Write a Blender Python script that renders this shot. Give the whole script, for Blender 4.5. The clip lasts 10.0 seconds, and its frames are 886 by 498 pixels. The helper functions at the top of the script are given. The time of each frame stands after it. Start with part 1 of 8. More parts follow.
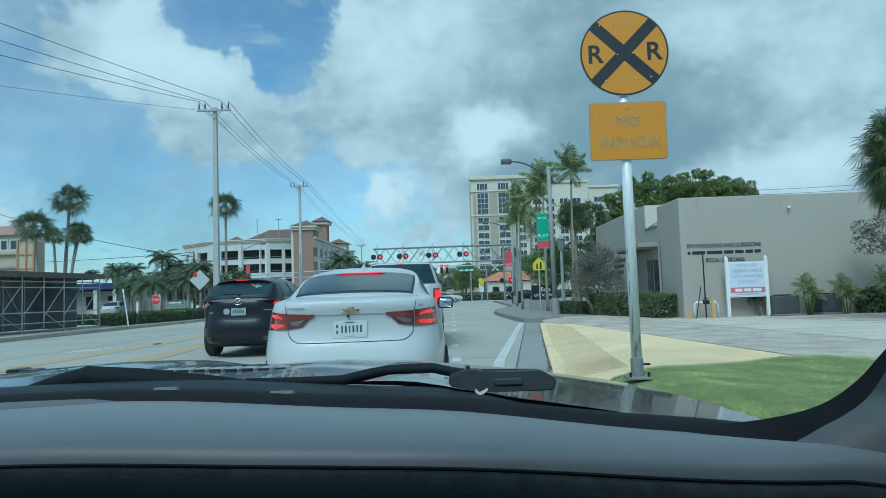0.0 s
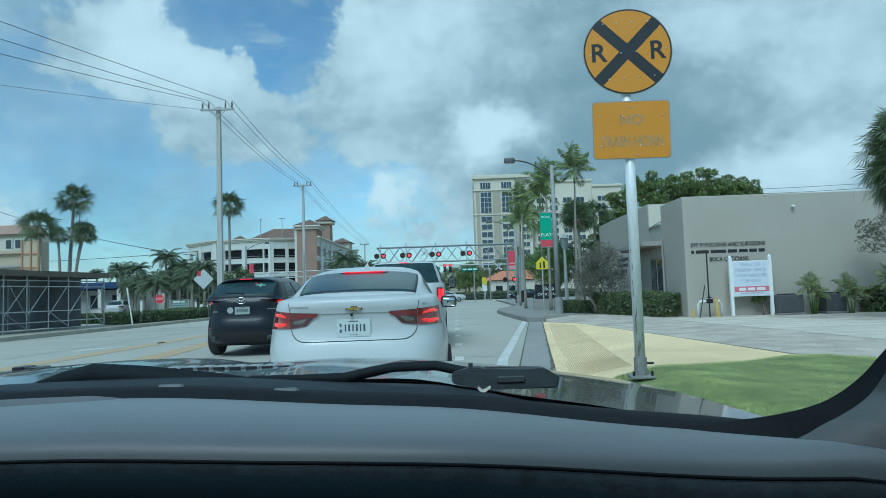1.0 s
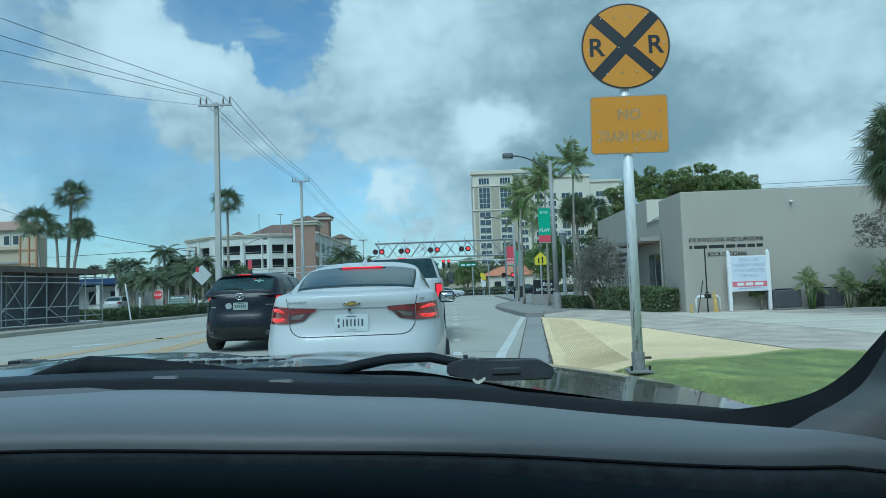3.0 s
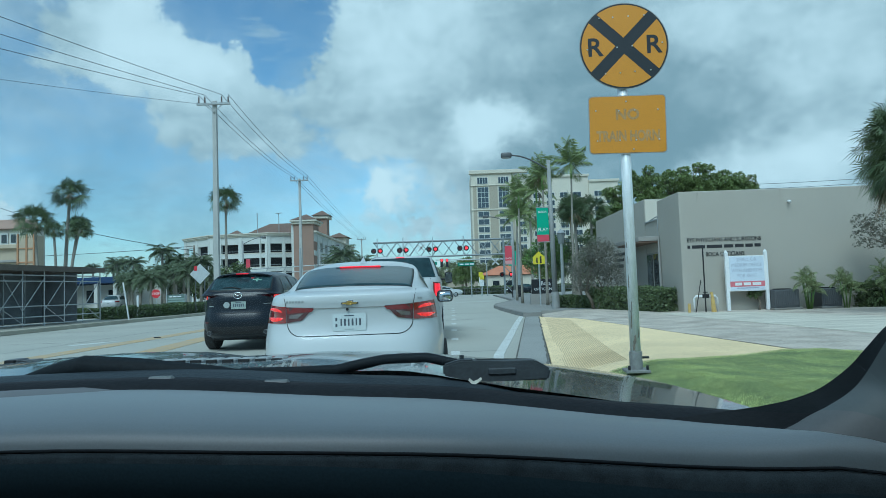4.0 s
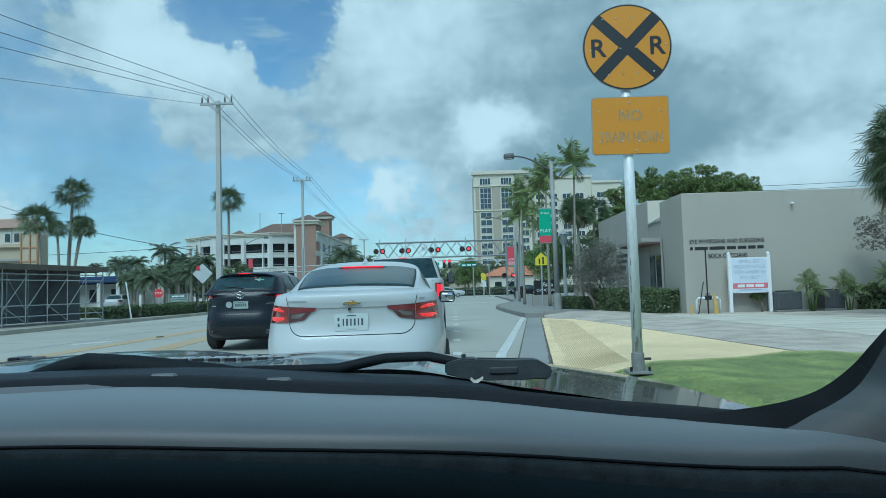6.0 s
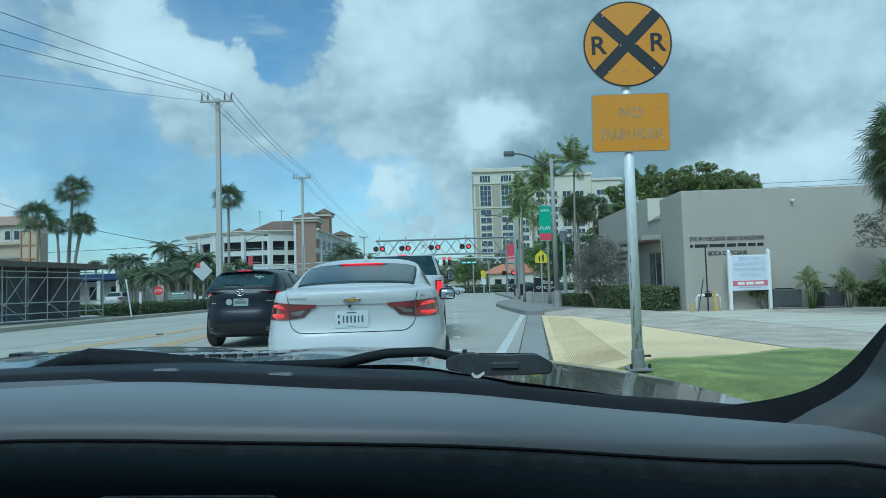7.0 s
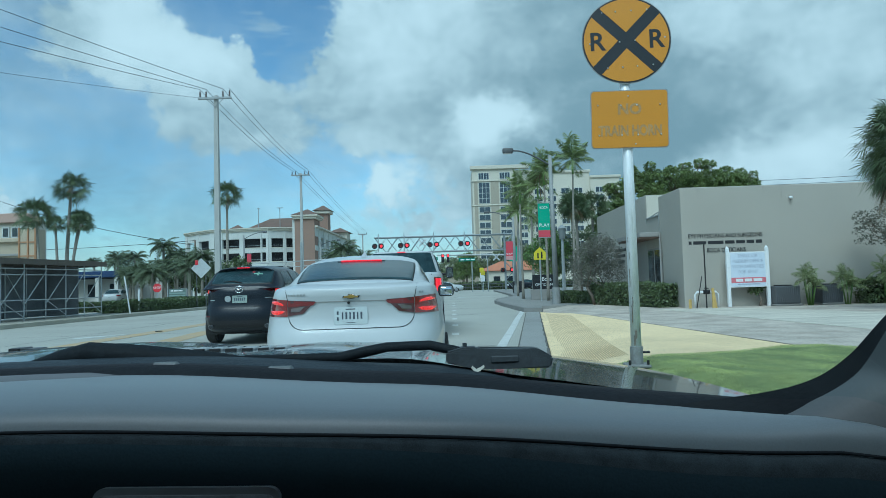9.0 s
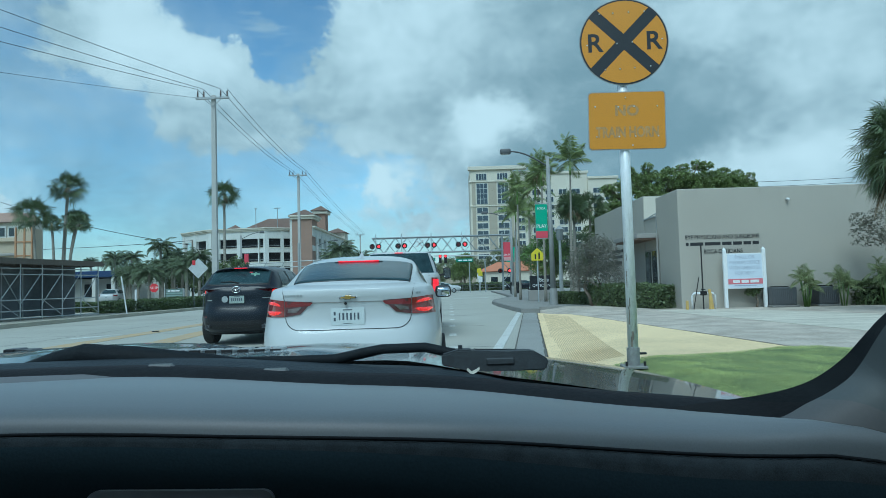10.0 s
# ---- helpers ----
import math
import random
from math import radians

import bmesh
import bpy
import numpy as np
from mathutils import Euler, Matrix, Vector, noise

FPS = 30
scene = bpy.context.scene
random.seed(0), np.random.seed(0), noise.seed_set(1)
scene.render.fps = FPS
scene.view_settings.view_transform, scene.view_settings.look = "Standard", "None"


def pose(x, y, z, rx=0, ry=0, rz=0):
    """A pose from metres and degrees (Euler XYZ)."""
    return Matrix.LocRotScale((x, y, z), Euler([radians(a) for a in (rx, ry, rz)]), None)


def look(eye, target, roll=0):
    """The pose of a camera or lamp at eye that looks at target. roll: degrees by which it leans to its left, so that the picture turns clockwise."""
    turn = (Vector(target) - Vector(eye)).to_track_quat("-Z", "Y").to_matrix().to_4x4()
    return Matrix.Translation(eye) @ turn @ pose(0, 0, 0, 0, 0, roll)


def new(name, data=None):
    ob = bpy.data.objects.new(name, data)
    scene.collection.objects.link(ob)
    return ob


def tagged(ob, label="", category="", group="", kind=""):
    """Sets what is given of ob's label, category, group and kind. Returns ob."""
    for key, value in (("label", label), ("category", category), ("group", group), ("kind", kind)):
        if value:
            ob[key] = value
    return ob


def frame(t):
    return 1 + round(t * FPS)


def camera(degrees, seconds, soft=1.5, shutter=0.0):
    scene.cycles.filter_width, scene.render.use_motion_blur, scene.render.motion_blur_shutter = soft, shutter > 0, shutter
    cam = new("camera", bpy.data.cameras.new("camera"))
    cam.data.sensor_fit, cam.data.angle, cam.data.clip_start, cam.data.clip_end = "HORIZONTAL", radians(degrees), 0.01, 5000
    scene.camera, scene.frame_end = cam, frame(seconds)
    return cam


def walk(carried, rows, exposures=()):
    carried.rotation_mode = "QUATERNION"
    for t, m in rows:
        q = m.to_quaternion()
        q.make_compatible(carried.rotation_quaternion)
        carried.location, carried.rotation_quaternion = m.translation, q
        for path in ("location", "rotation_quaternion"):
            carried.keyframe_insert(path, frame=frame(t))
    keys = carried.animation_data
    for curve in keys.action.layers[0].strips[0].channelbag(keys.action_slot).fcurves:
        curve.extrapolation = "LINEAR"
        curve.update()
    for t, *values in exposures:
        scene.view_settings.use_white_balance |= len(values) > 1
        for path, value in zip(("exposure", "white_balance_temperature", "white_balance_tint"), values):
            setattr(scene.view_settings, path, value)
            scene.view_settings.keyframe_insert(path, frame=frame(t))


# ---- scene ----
cam = camera(68.0, 10.0, soft=0.6)

# seconds, x, y, z, pitch from level, roll, yaw
PATH = [
    (0.0, -0.0102, 0.0058, 1.1632, 3.958, 1.983, 0.746),
    (0.5, -0.0104, 0.0050, 1.1601, 3.984, 2.057, 0.979),
    (1.0, -0.0097, 0.0018, 1.1609, 3.892, 1.976, 1.032),
    (1.5, -0.0072, 0.0029, 1.1577, 3.690, 1.857, 0.927),
    (2.0, -0.0073, 0.0042, 1.1580, 3.551, 1.890, 0.836),
    (2.5, -0.0059, 0.0021, 1.1532, 3.520, 2.092, 0.968),
    (4.0, 0.0005, 0.0026, 1.1554, 3.442, 1.957, 0.765),
    (4.5, -0.0005, 0.0014, 1.1466, 3.255, 2.224, 0.985),
    (5.0, 0.0006, 0.0000, 1.1529, 3.436, 2.040, 1.102),
    (5.5, 0.0014, 0.0011, 1.1536, 3.589, 1.745, 0.956),
    (7.0, -0.0018, -0.0006, 1.1486, 3.296, 1.712, 0.950),
    (7.5, -0.0000, 0.0000, 1.1500, 3.450, 1.600, 0.800),
    (8.0, 0.0004, 0.0017, 1.1509, 3.443, 1.624, 0.664),
    (8.5, -0.0021, 0.0009, 1.1457, 3.234, 1.684, 0.723),
    (9.0, -0.0044, -0.0009, 1.1423, 3.046, 1.738, 0.836),
    (9.5, -0.0032, -0.0005, 1.1448, 3.073, 1.727, 0.838),
    (10.0, -0.0009, -0.0018, 1.1450, 3.092, 1.619, 0.616),
]
walk(cam, [(t, pose(x, y, z, 90 + up, roll, yaw)) for t, x, y, z, up, roll, yaw in PATH], exposures=[(0.0, 0.46, 5310, -3.2), (10.0, 0.46, 5310, -3.2)])

# ---- daylight: broken cloud, sun softened by haze ----
SUN_EL, SUN_AZ = 50.0, 196.0     # azimuth clockwise from ahead (+y)
world = bpy.data.worlds.new("cloudy_sky")
scene.world = world
world.use_nodes = True


def build_sky():
    nt = world.node_tree
    nt.nodes.clear()
    N, L = nt.nodes.new, nt.links.new

    def math_node(op, a, b=None, clamp=False):
        n = N("ShaderNodeMath")
        n.operation, n.use_clamp = op, clamp
        for i, v in enumerate((a, b)):
            if v is None:
                continue
            if isinstance(v, (int, float)):
                n.inputs[i].default_value = v
            else:
                L(v, n.inputs[i])
        return n.outputs[0]

    def ramp(v, lo, hi):
        n = N("ShaderNodeMapRange")
        n.interpolation_type = "SMOOTHSTEP"
        L(v, n.inputs[0])
        n.inputs[1].default_value, n.inputs[2].default_value = lo, hi
        return n.outputs[0]

    coord = N("ShaderNodeTexCoord").outputs["Generated"]
    sep = N("ShaderNodeSeparateXYZ")
    L(coord, sep.inputs[0])

    def fbm(scale, detail, rough, stretch=(1, 1, 1.5), shift=(0, 0, 0), warp=0.0):
        mp = N("ShaderNodeMapping")
        mp.inputs["Scale"].default_value = stretch
        mp.inputs["Location"].default_value = shift
        L(coord, mp.inputs[0])
        n = N("ShaderNodeTexNoise")
        n.inputs["Scale"].default_value, n.inputs["Detail"].default_value = scale, detail
        n.inputs["Roughness"].default_value, n.inputs["Distortion"].default_value = rough, warp
        L(mp.outputs[0], n.inputs["Vector"])
        return n.outputs["Fac"]

    def warped(scale, amount, base):
        """Directions pushed about by noise, so that banks of cloud get billowing edges."""
        w = N("ShaderNodeTexNoise")
        w.inputs["Scale"].default_value, w.inputs["Detail"].default_value, w.inputs["Roughness"].default_value = scale, 9, 0.6
        L(coord, w.inputs["Vector"])
        c = N("ShaderNodeVectorMath")
        c.operation = "SUBTRACT"
        L(w.outputs["Color"], c.inputs[0])
        c.inputs[1].default_value = (0.5, 0.5, 0.5)
        k = N("ShaderNodeVectorMath")
        k.operation = "MULTIPLY_ADD"
        L(c.outputs[0], k.inputs[0])
        k.inputs[1].default_value = (amount, amount, amount)
        L(base, k.inputs[2])
        return k.outputs[0]

    pushed = warped(9.0, 0.15, coord)

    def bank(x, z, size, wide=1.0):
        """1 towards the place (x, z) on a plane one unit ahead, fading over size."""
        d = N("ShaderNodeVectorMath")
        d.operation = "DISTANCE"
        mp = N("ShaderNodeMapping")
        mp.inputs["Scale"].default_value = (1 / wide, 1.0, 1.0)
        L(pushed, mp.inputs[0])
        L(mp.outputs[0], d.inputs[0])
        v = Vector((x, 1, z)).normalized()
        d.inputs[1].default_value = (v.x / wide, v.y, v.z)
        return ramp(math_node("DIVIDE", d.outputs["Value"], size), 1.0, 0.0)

    def billow(scale, shift, smooth):
        """Round heaps of cloud: 1 in the middle of a heap, 0 between heaps."""
        wob = N("ShaderNodeTexNoise")
        wob.inputs["Scale"].default_value, wob.inputs["Detail"].default_value = scale * 0.8, 6
        L(coord, wob.inputs["Vector"])
        mix2 = N("ShaderNodeVectorMath")
        mix2.operation = "MULTIPLY_ADD"
        L(wob.outputs["Color"], mix2.inputs[0])
        mix2.inputs[1].default_value = (0.16, 0.16, 0.16)
        mp = N("ShaderNodeMapping")
        mp.inputs["Scale"].default_value, mp.inputs["Location"].default_value = (1, 1, 1.35), shift
        L(coord, mp.inputs[0])
        L(mp.outputs[0], mix2.inputs[2])
        v = N("ShaderNodeTexVoronoi")
        v.feature = "SMOOTH_F1"
        v.inputs["Scale"].default_value, v.inputs["Smoothness"].default_value = scale, smooth
        L(mix2.outputs[0], v.inputs["Vector"])
        return math_node("SUBTRACT", 0.5, v.outputs["Distance"])

    heaps = math_node("ADD", math_node("MULTIPLY", billow(9, (0.3, 0, 0.1), 0.5), 0.22), math_node("MULTIPLY", billow(24, (1.3, 0, 0.7), 0.5), 0.16))
    # where the cloud opens (minus) and closes (plus)
    cover = math_node("MULTIPLY_ADD", fbm(4.0, 13, 0.62, warp=0.3), 0.85)
    cover.node.inputs[2].default_value = 0.02
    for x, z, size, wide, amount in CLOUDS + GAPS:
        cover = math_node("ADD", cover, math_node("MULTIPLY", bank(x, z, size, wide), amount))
    cover = math_node("ADD", cover, heaps)
    fine = math_node("SUBTRACT", fbm(13.0, 12, 0.66, (1, 1, 1.4), (2.2, 4.0, 0.3), 0.6), 0.5)
    cover = math_node("ADD", cover, math_node("MULTIPLY", fine, 0.75))
    cover = ramp(cover, 0.30, 0.72)
    haze = math_node("MULTIPLY", ramp(fbm(3.4, 11, 0.62, (1, 1, 2.6), (7.3, 2.0, 0.4), 0.5), 0.22, 0.68), 0.66)
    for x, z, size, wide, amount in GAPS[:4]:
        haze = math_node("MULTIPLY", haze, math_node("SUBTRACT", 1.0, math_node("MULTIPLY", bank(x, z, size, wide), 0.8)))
    wisp = math_node("MULTIPLY", ramp(fbm(9.0, 9, 0.62, (1, 1, 4.0), (1.3, 5.0, 2.4), 0.4), 0.45, 0.70), 0.55)
    cover = math_node("MAXIMUM", math_node("MAXIMUM", cover, haze), wisp)
    # light and dark within the cloud
    tone = math_node("MULTIPLY_ADD", fbm(4.2, 12, 0.60, (1, 1, 1.5), (3.1, 0, 1.7), 0.2), 1.0)
    tone.node.inputs[2].default_value = 0.0
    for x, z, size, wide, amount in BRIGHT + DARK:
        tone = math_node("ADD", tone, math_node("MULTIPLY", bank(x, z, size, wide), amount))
    tone = math_node("ADD", tone, math_node("MULTIPLY", heaps, 0.7))
    tone = math_node("ADD", tone, math_node("MULTIPLY", fine, 0.45))
    tone = ramp(tone, 0.06, 0.94)
    cloud = N("ShaderNodeMix")
    cloud.data_type = "RGBA"
    L(tone, cloud.inputs["Factor"])
    cloud.inputs["A"].default_value, cloud.inputs["B"].default_value = CLOUD_DARK, CLOUD_LIGHT
    sky = N("ShaderNodeTexSky")
    sky.sky_type, sky.sun_disc = "NISHITA", False
    sky.sun_elevation, sky.sun_rotation = radians(SUN_EL), radians(SUN_AZ)
    sky.air_density, sky.dust_density, sky.ozone_density = 1.0, 0.6, 1.6
    tint = N("ShaderNodeMix")
    tint.data_type, tint.blend_type = "RGBA", "MULTIPLY"
    tint.inputs["Factor"].default_value = 1.0
    L(sky.outputs[0], tint.inputs["A"])
    tint.inputs["B"].default_value = SKY_TINT
    mix = N("ShaderNodeMix")
    mix.data_type = "RGBA"
    L(cover, mix.inputs["Factor"])
    L(tint.outputs["Result"], mix.inputs["A"])
    L(cloud.outputs["Result"], mix.inputs["B"])
    bg = N("ShaderNodeBackground")
    bg.inputs["Strength"].default_value = 0.1
    L(mix.outputs["Result"], bg.inputs["Color"])
    out = N("ShaderNodeOutputWorld")
    L(bg.outputs[0], out.inputs[0])


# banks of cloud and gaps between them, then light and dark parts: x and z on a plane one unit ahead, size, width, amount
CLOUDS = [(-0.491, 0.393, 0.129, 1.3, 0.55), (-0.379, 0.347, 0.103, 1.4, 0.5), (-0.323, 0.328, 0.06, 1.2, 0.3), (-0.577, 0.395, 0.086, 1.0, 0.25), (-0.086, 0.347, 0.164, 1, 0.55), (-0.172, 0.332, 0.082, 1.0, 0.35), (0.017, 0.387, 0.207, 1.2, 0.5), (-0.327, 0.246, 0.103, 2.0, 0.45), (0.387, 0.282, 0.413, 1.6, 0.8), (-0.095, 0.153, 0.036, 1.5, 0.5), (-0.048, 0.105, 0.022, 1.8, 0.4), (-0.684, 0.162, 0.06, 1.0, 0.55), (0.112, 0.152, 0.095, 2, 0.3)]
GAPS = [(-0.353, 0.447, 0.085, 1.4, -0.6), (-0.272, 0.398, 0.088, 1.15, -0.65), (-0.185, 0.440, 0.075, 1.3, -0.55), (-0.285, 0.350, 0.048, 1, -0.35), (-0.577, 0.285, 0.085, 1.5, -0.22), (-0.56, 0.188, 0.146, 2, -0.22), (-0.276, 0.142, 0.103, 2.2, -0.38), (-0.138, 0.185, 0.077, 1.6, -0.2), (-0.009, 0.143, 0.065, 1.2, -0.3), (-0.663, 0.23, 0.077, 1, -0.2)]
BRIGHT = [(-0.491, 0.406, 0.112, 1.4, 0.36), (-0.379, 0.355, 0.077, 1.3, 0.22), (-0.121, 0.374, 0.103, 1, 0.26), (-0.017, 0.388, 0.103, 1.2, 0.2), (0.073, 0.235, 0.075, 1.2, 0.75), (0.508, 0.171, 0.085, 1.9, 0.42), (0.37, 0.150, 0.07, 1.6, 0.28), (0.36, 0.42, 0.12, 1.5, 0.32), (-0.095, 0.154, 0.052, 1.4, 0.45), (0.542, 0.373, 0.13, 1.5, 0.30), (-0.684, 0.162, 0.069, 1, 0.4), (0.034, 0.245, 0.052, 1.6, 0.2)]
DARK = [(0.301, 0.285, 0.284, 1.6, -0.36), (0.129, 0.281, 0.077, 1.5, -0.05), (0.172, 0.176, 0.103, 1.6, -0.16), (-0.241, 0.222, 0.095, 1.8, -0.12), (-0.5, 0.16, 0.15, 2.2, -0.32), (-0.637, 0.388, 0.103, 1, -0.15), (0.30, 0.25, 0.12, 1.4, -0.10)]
CLOUD_DARK, CLOUD_LIGHT, SKY_TINT = (2.0, 2.6, 2.85, 1), (5.5, 5.9, 5.95, 1), (0.84, 0.97, 0.94, 1)
build_sky()

sun = new("sun", bpy.data.lights.new("sun", "SUN"))
sun.data.energy, sun.data.angle, sun.data.color = 1.75, radians(35), (1.0, 0.96, 0.9)
toward = Vector((math.sin(radians(SUN_AZ)) * math.cos(radians(SUN_EL)), math.cos(radians(SUN_AZ)) * math.cos(radians(SUN_EL)), math.sin(radians(SUN_EL))))
sun.matrix_world = look(toward * 60, (0, 0, 0))

# ---- materials ----
MATS = {}


def mat(name, color, rough=0.6, metal=0.0, var=0.12, scale=6.0, fine=60.0, bump=0.15, color2=None, spec=0.5, coat=0.0, dirt=0.0, emit=None, stretch=(1, 1, 1), island=0.0):
    """A principled material with colour variation at two scales, bump and varied roughness."""
    if name in MATS:
        return MATS[name]
    m = MATS[name] = bpy.data.materials.new(name)
    m.use_nodes = True
    nt = m.node_tree
    N, L = nt.nodes.new, nt.links.new
    b = nt.nodes["Principled BSDF"]
    tc = N("ShaderNodeTexCoord")
    mp = N("ShaderNodeMapping")
    mp.inputs["Scale"].default_value = stretch
    L(tc.outputs["Object"], mp.inputs[0])

    def nz(s, d=5):
        n = N("ShaderNodeTexNoise")
        n.inputs["Scale"].default_value, n.inputs["Detail"].default_value = s, d
        L(mp.outputs[0], n.inputs["Vector"])
        return n.outputs["Fac"]
    big, small = nz(scale), nz(fine, 3)
    c2 = color2 or tuple(min(1, c * (1 + 1.2 * var) + 0.02 * var) for c in color)
    c1 = tuple(c * (1 - 1.2 * var) for c in color) if not color2 else color
    mx = N("ShaderNodeMix")
    mx.data_type = "RGBA"
    add = N("ShaderNodeMath")
    add.operation = "MULTIPLY_ADD"
    L(small, add.inputs[0])
    add.inputs[1].default_value = 0.5
    half = N("ShaderNodeMath")
    half.operation = "MULTIPLY"
    L(big, half.inputs[0])
    half.inputs[1].default_value = 0.5
    L(half.outputs[0], add.inputs[2])
    rg = N("ShaderNodeMapRange")
    L(add.outputs[0], rg.inputs[0])
    rg.inputs[1].default_value, rg.inputs[2].default_value = 0.3, 0.7
    L(rg.outputs[0], mx.inputs["Factor"])
    mx.inputs["A"].default_value, mx.inputs["B"].default_value = (*c1, 1), (*c2, 1)
    col = mx.outputs["Result"]
    if island:
        geo = N("ShaderNodeNewGeometry")
        hsv = N("ShaderNodeHueSaturation")
        r2 = N("ShaderNodeMapRange")
        L(geo.outputs["Random Per Island"], r2.inputs[0])
        r2.inputs[3].default_value, r2.inputs[4].default_value = 1 - island, 1 + island
        L(r2.outputs[0], hsv.inputs["Value"])
        L(col, hsv.inputs["Color"])
        col = hsv.outputs[0]
    if dirt:
        dn = nz(scale * 0.37, 8)
        r3 = N("ShaderNodeMapRange")
        L(dn, r3.inputs[0])
        r3.inputs[1].default_value, r3.inputs[2].default_value, r3.inputs[4].default_value = 0.5, 0.75, dirt
        m2 = N("ShaderNodeMix")
        m2.data_type = "RGBA"
        L(r3.outputs[0], m2.inputs["Factor"])
        L(col, m2.inputs["A"])
        m2.inputs["B"].default_value = (color[0] * 0.45, color[1] * 0.42, color[2] * 0.38, 1)
        col = m2.outputs["Result"]
    L(col, b.inputs["Base Color"])
    b.inputs["Metallic"].default_value = metal
    rr = N("ShaderNodeMapRange")
    L(big, rr.inputs[0])
    rr.inputs[3].default_value, rr.inputs[4].default_value = max(0.02, rough * 0.85), min(1, rough * 1.15)
    L(rr.outputs[0], b.inputs["Roughness"])
    b.inputs["Specular IOR Level"].default_value = spec
    b.inputs["Coat Weight"].default_value = coat
    b.inputs["Coat Roughness"].default_value = 0.04
    if bump:
        bp = N("ShaderNodeBump")
        bp.inputs["Strength"].default_value, bp.inputs["Distance"].default_value = bump, 0.01
        L(small, bp.inputs["Height"])
        L(bp.outputs[0], b.inputs["Normal"])
    if emit:
        b.inputs["Emission Color"].default_value, b.inputs["Emission Strength"].default_value = (*emit[:3], 1), emit[3]
    return m


def glass_mat(name, tint, gloss):
    """Clear pane: lets light straight through with a tint, and mirrors a little."""
    m = MATS[name] = bpy.data.materials.new(name)
    m.use_nodes = True
    nt = m.node_tree
    nt.nodes.clear()
    t, g, x, o = (nt.nodes.new("ShaderNode" + k) for k in ("BsdfTransparent", "BsdfGlossy", "MixShader", "OutputMaterial"))
    t.inputs[0].default_value = (*tint, 1)
    g.inputs["Roughness"].default_value = 0.02
    x.inputs[0].default_value = gloss
    nt.links.new(t.outputs[0], x.inputs[1])
    nt.links.new(g.outputs[0], x.inputs[2])
    nt.links.new(x.outputs[0], o.inputs[0])
    return m


ROAD = mat("road_concrete", (0.405, 0.40, 0.35), 0.85, var=0.12, scale=0.35, fine=45, bump=0.3, dirt=0.25)
GUTTER = mat("gutter_concrete", (0.30, 0.30, 0.28), 0.85, var=0.15, scale=0.8, fine=40, bump=0.3, dirt=0.3)
KERB = mat("kerb_concrete", (0.22, 0.215, 0.20), 0.85, var=0.18, scale=2, fine=40, bump=0.3, dirt=0.5)
WALK = mat("pavement_concrete", (0.27, 0.265, 0.245), 0.85, var=0.12, scale=0.9, fine=50, bump=0.25, dirt=0.3)
LOT = mat("worn_asphalt", (0.49, 0.43, 0.36), 0.9, var=0.40, scale=1.8, fine=22, bump=0.6, dirt=0.45)
SAND = mat("dry_ground", (0.24, 0.24, 0.19), 0.95, var=0.2, scale=0.2, fine=8, bump=0.3)
YELLOW_CONC = mat("yellow_tinted_concrete", (0.82, 0.635, 0.365), 0.85, var=0.14, scale=1.1, fine=14, bump=0.25, dirt=0.34)
WHITE_LINE = mat("white_road_paint", (0.58, 0.59, 0.56), 0.75, var=0.2, scale=3, fine=30, bump=0.2, dirt=0.5)
YELLOW_LINE = mat("yellow_road_paint", (0.56, 0.36, 0.14), 0.85, var=0.25, scale=2.2, fine=14, bump=0.2, color2=(0.37, 0.35, 0.29))
SOIL = mat("grassy_soil", (0.14, 0.18, 0.06), 0.95, var=0.3, scale=4, fine=40, bump=0.6)
GRASS = mat("grass_blades", (0.43, 0.48, 0.18), 0.6, var=0.3, scale=1.6, fine=9, bump=0, island=0.45)
STUCCO = mat("greige_stucco", (0.40, 0.375, 0.325), 0.9, var=0.06, scale=0.5, fine=70, bump=0.35, dirt=0.18)
STUCCO_TRIM = mat("grey_stucco", (0.30, 0.29, 0.27), 0.9, var=0.1, scale=1, fine=60, bump=0.3, dirt=0.3)
WHITE_WALL = mat("white_stucco", (0.57, 0.58, 0.55), 0.85, var=0.06, scale=0.3, fine=30, bump=0.15, dirt=0.12)
CREAM = mat("cream_stucco", (0.60, 0.56, 0.47), 0.85, var=0.06, scale=0.2, fine=20, bump=0.1, dirt=0.1)
BEIGE = mat("beige_stucco", (0.38, 0.34, 0.27), 0.85, var=0.06, scale=0.2, fine=20, bump=0.1)
BROWN = mat("brown_stucco", (0.29, 0.19, 0.145), 0.85, var=0.1, scale=0.4, fine=20, bump=0.15)
ROOF_TILE = mat("brown_roof_tile", (0.165, 0.11, 0.085), 0.8, var=0.2, scale=1, fine=20, bump=0.4)
RED_TILE = mat("terracotta_roof_tile", (0.50, 0.20, 0.11), 0.8, var=0.15, scale=1, fine=20, bump=0.4)
DARK_GLASS = mat("dark_window_glass", (0.02, 0.028, 0.035), 0.06, var=0.1, scale=0.5, fine=4, bump=0, spec=0.8)
BLUE_GLASS = mat("blue_window_glass", (0.035, 0.050, 0.068), 0.1, var=0.25, scale=0.3, fine=3, bump=0, spec=0.8)
# near-black for deep openings: their shade is put into the colour
VOID = mat("interior_shade", (0.03, 0.032, 0.035), 0.9, var=0.2, bump=0)
GALV = mat("galvanised_steel", (0.52, 0.55, 0.56), 0.42, 0.75, var=0.12, scale=5, fine=50, bump=0.1, dirt=0.2)
GREY_STEEL = mat("grey_painted_steel", (0.36, 0.38, 0.38), 0.5, 0.3, var=0.1, scale=3, fine=40, bump=0.1, dirt=0.2)
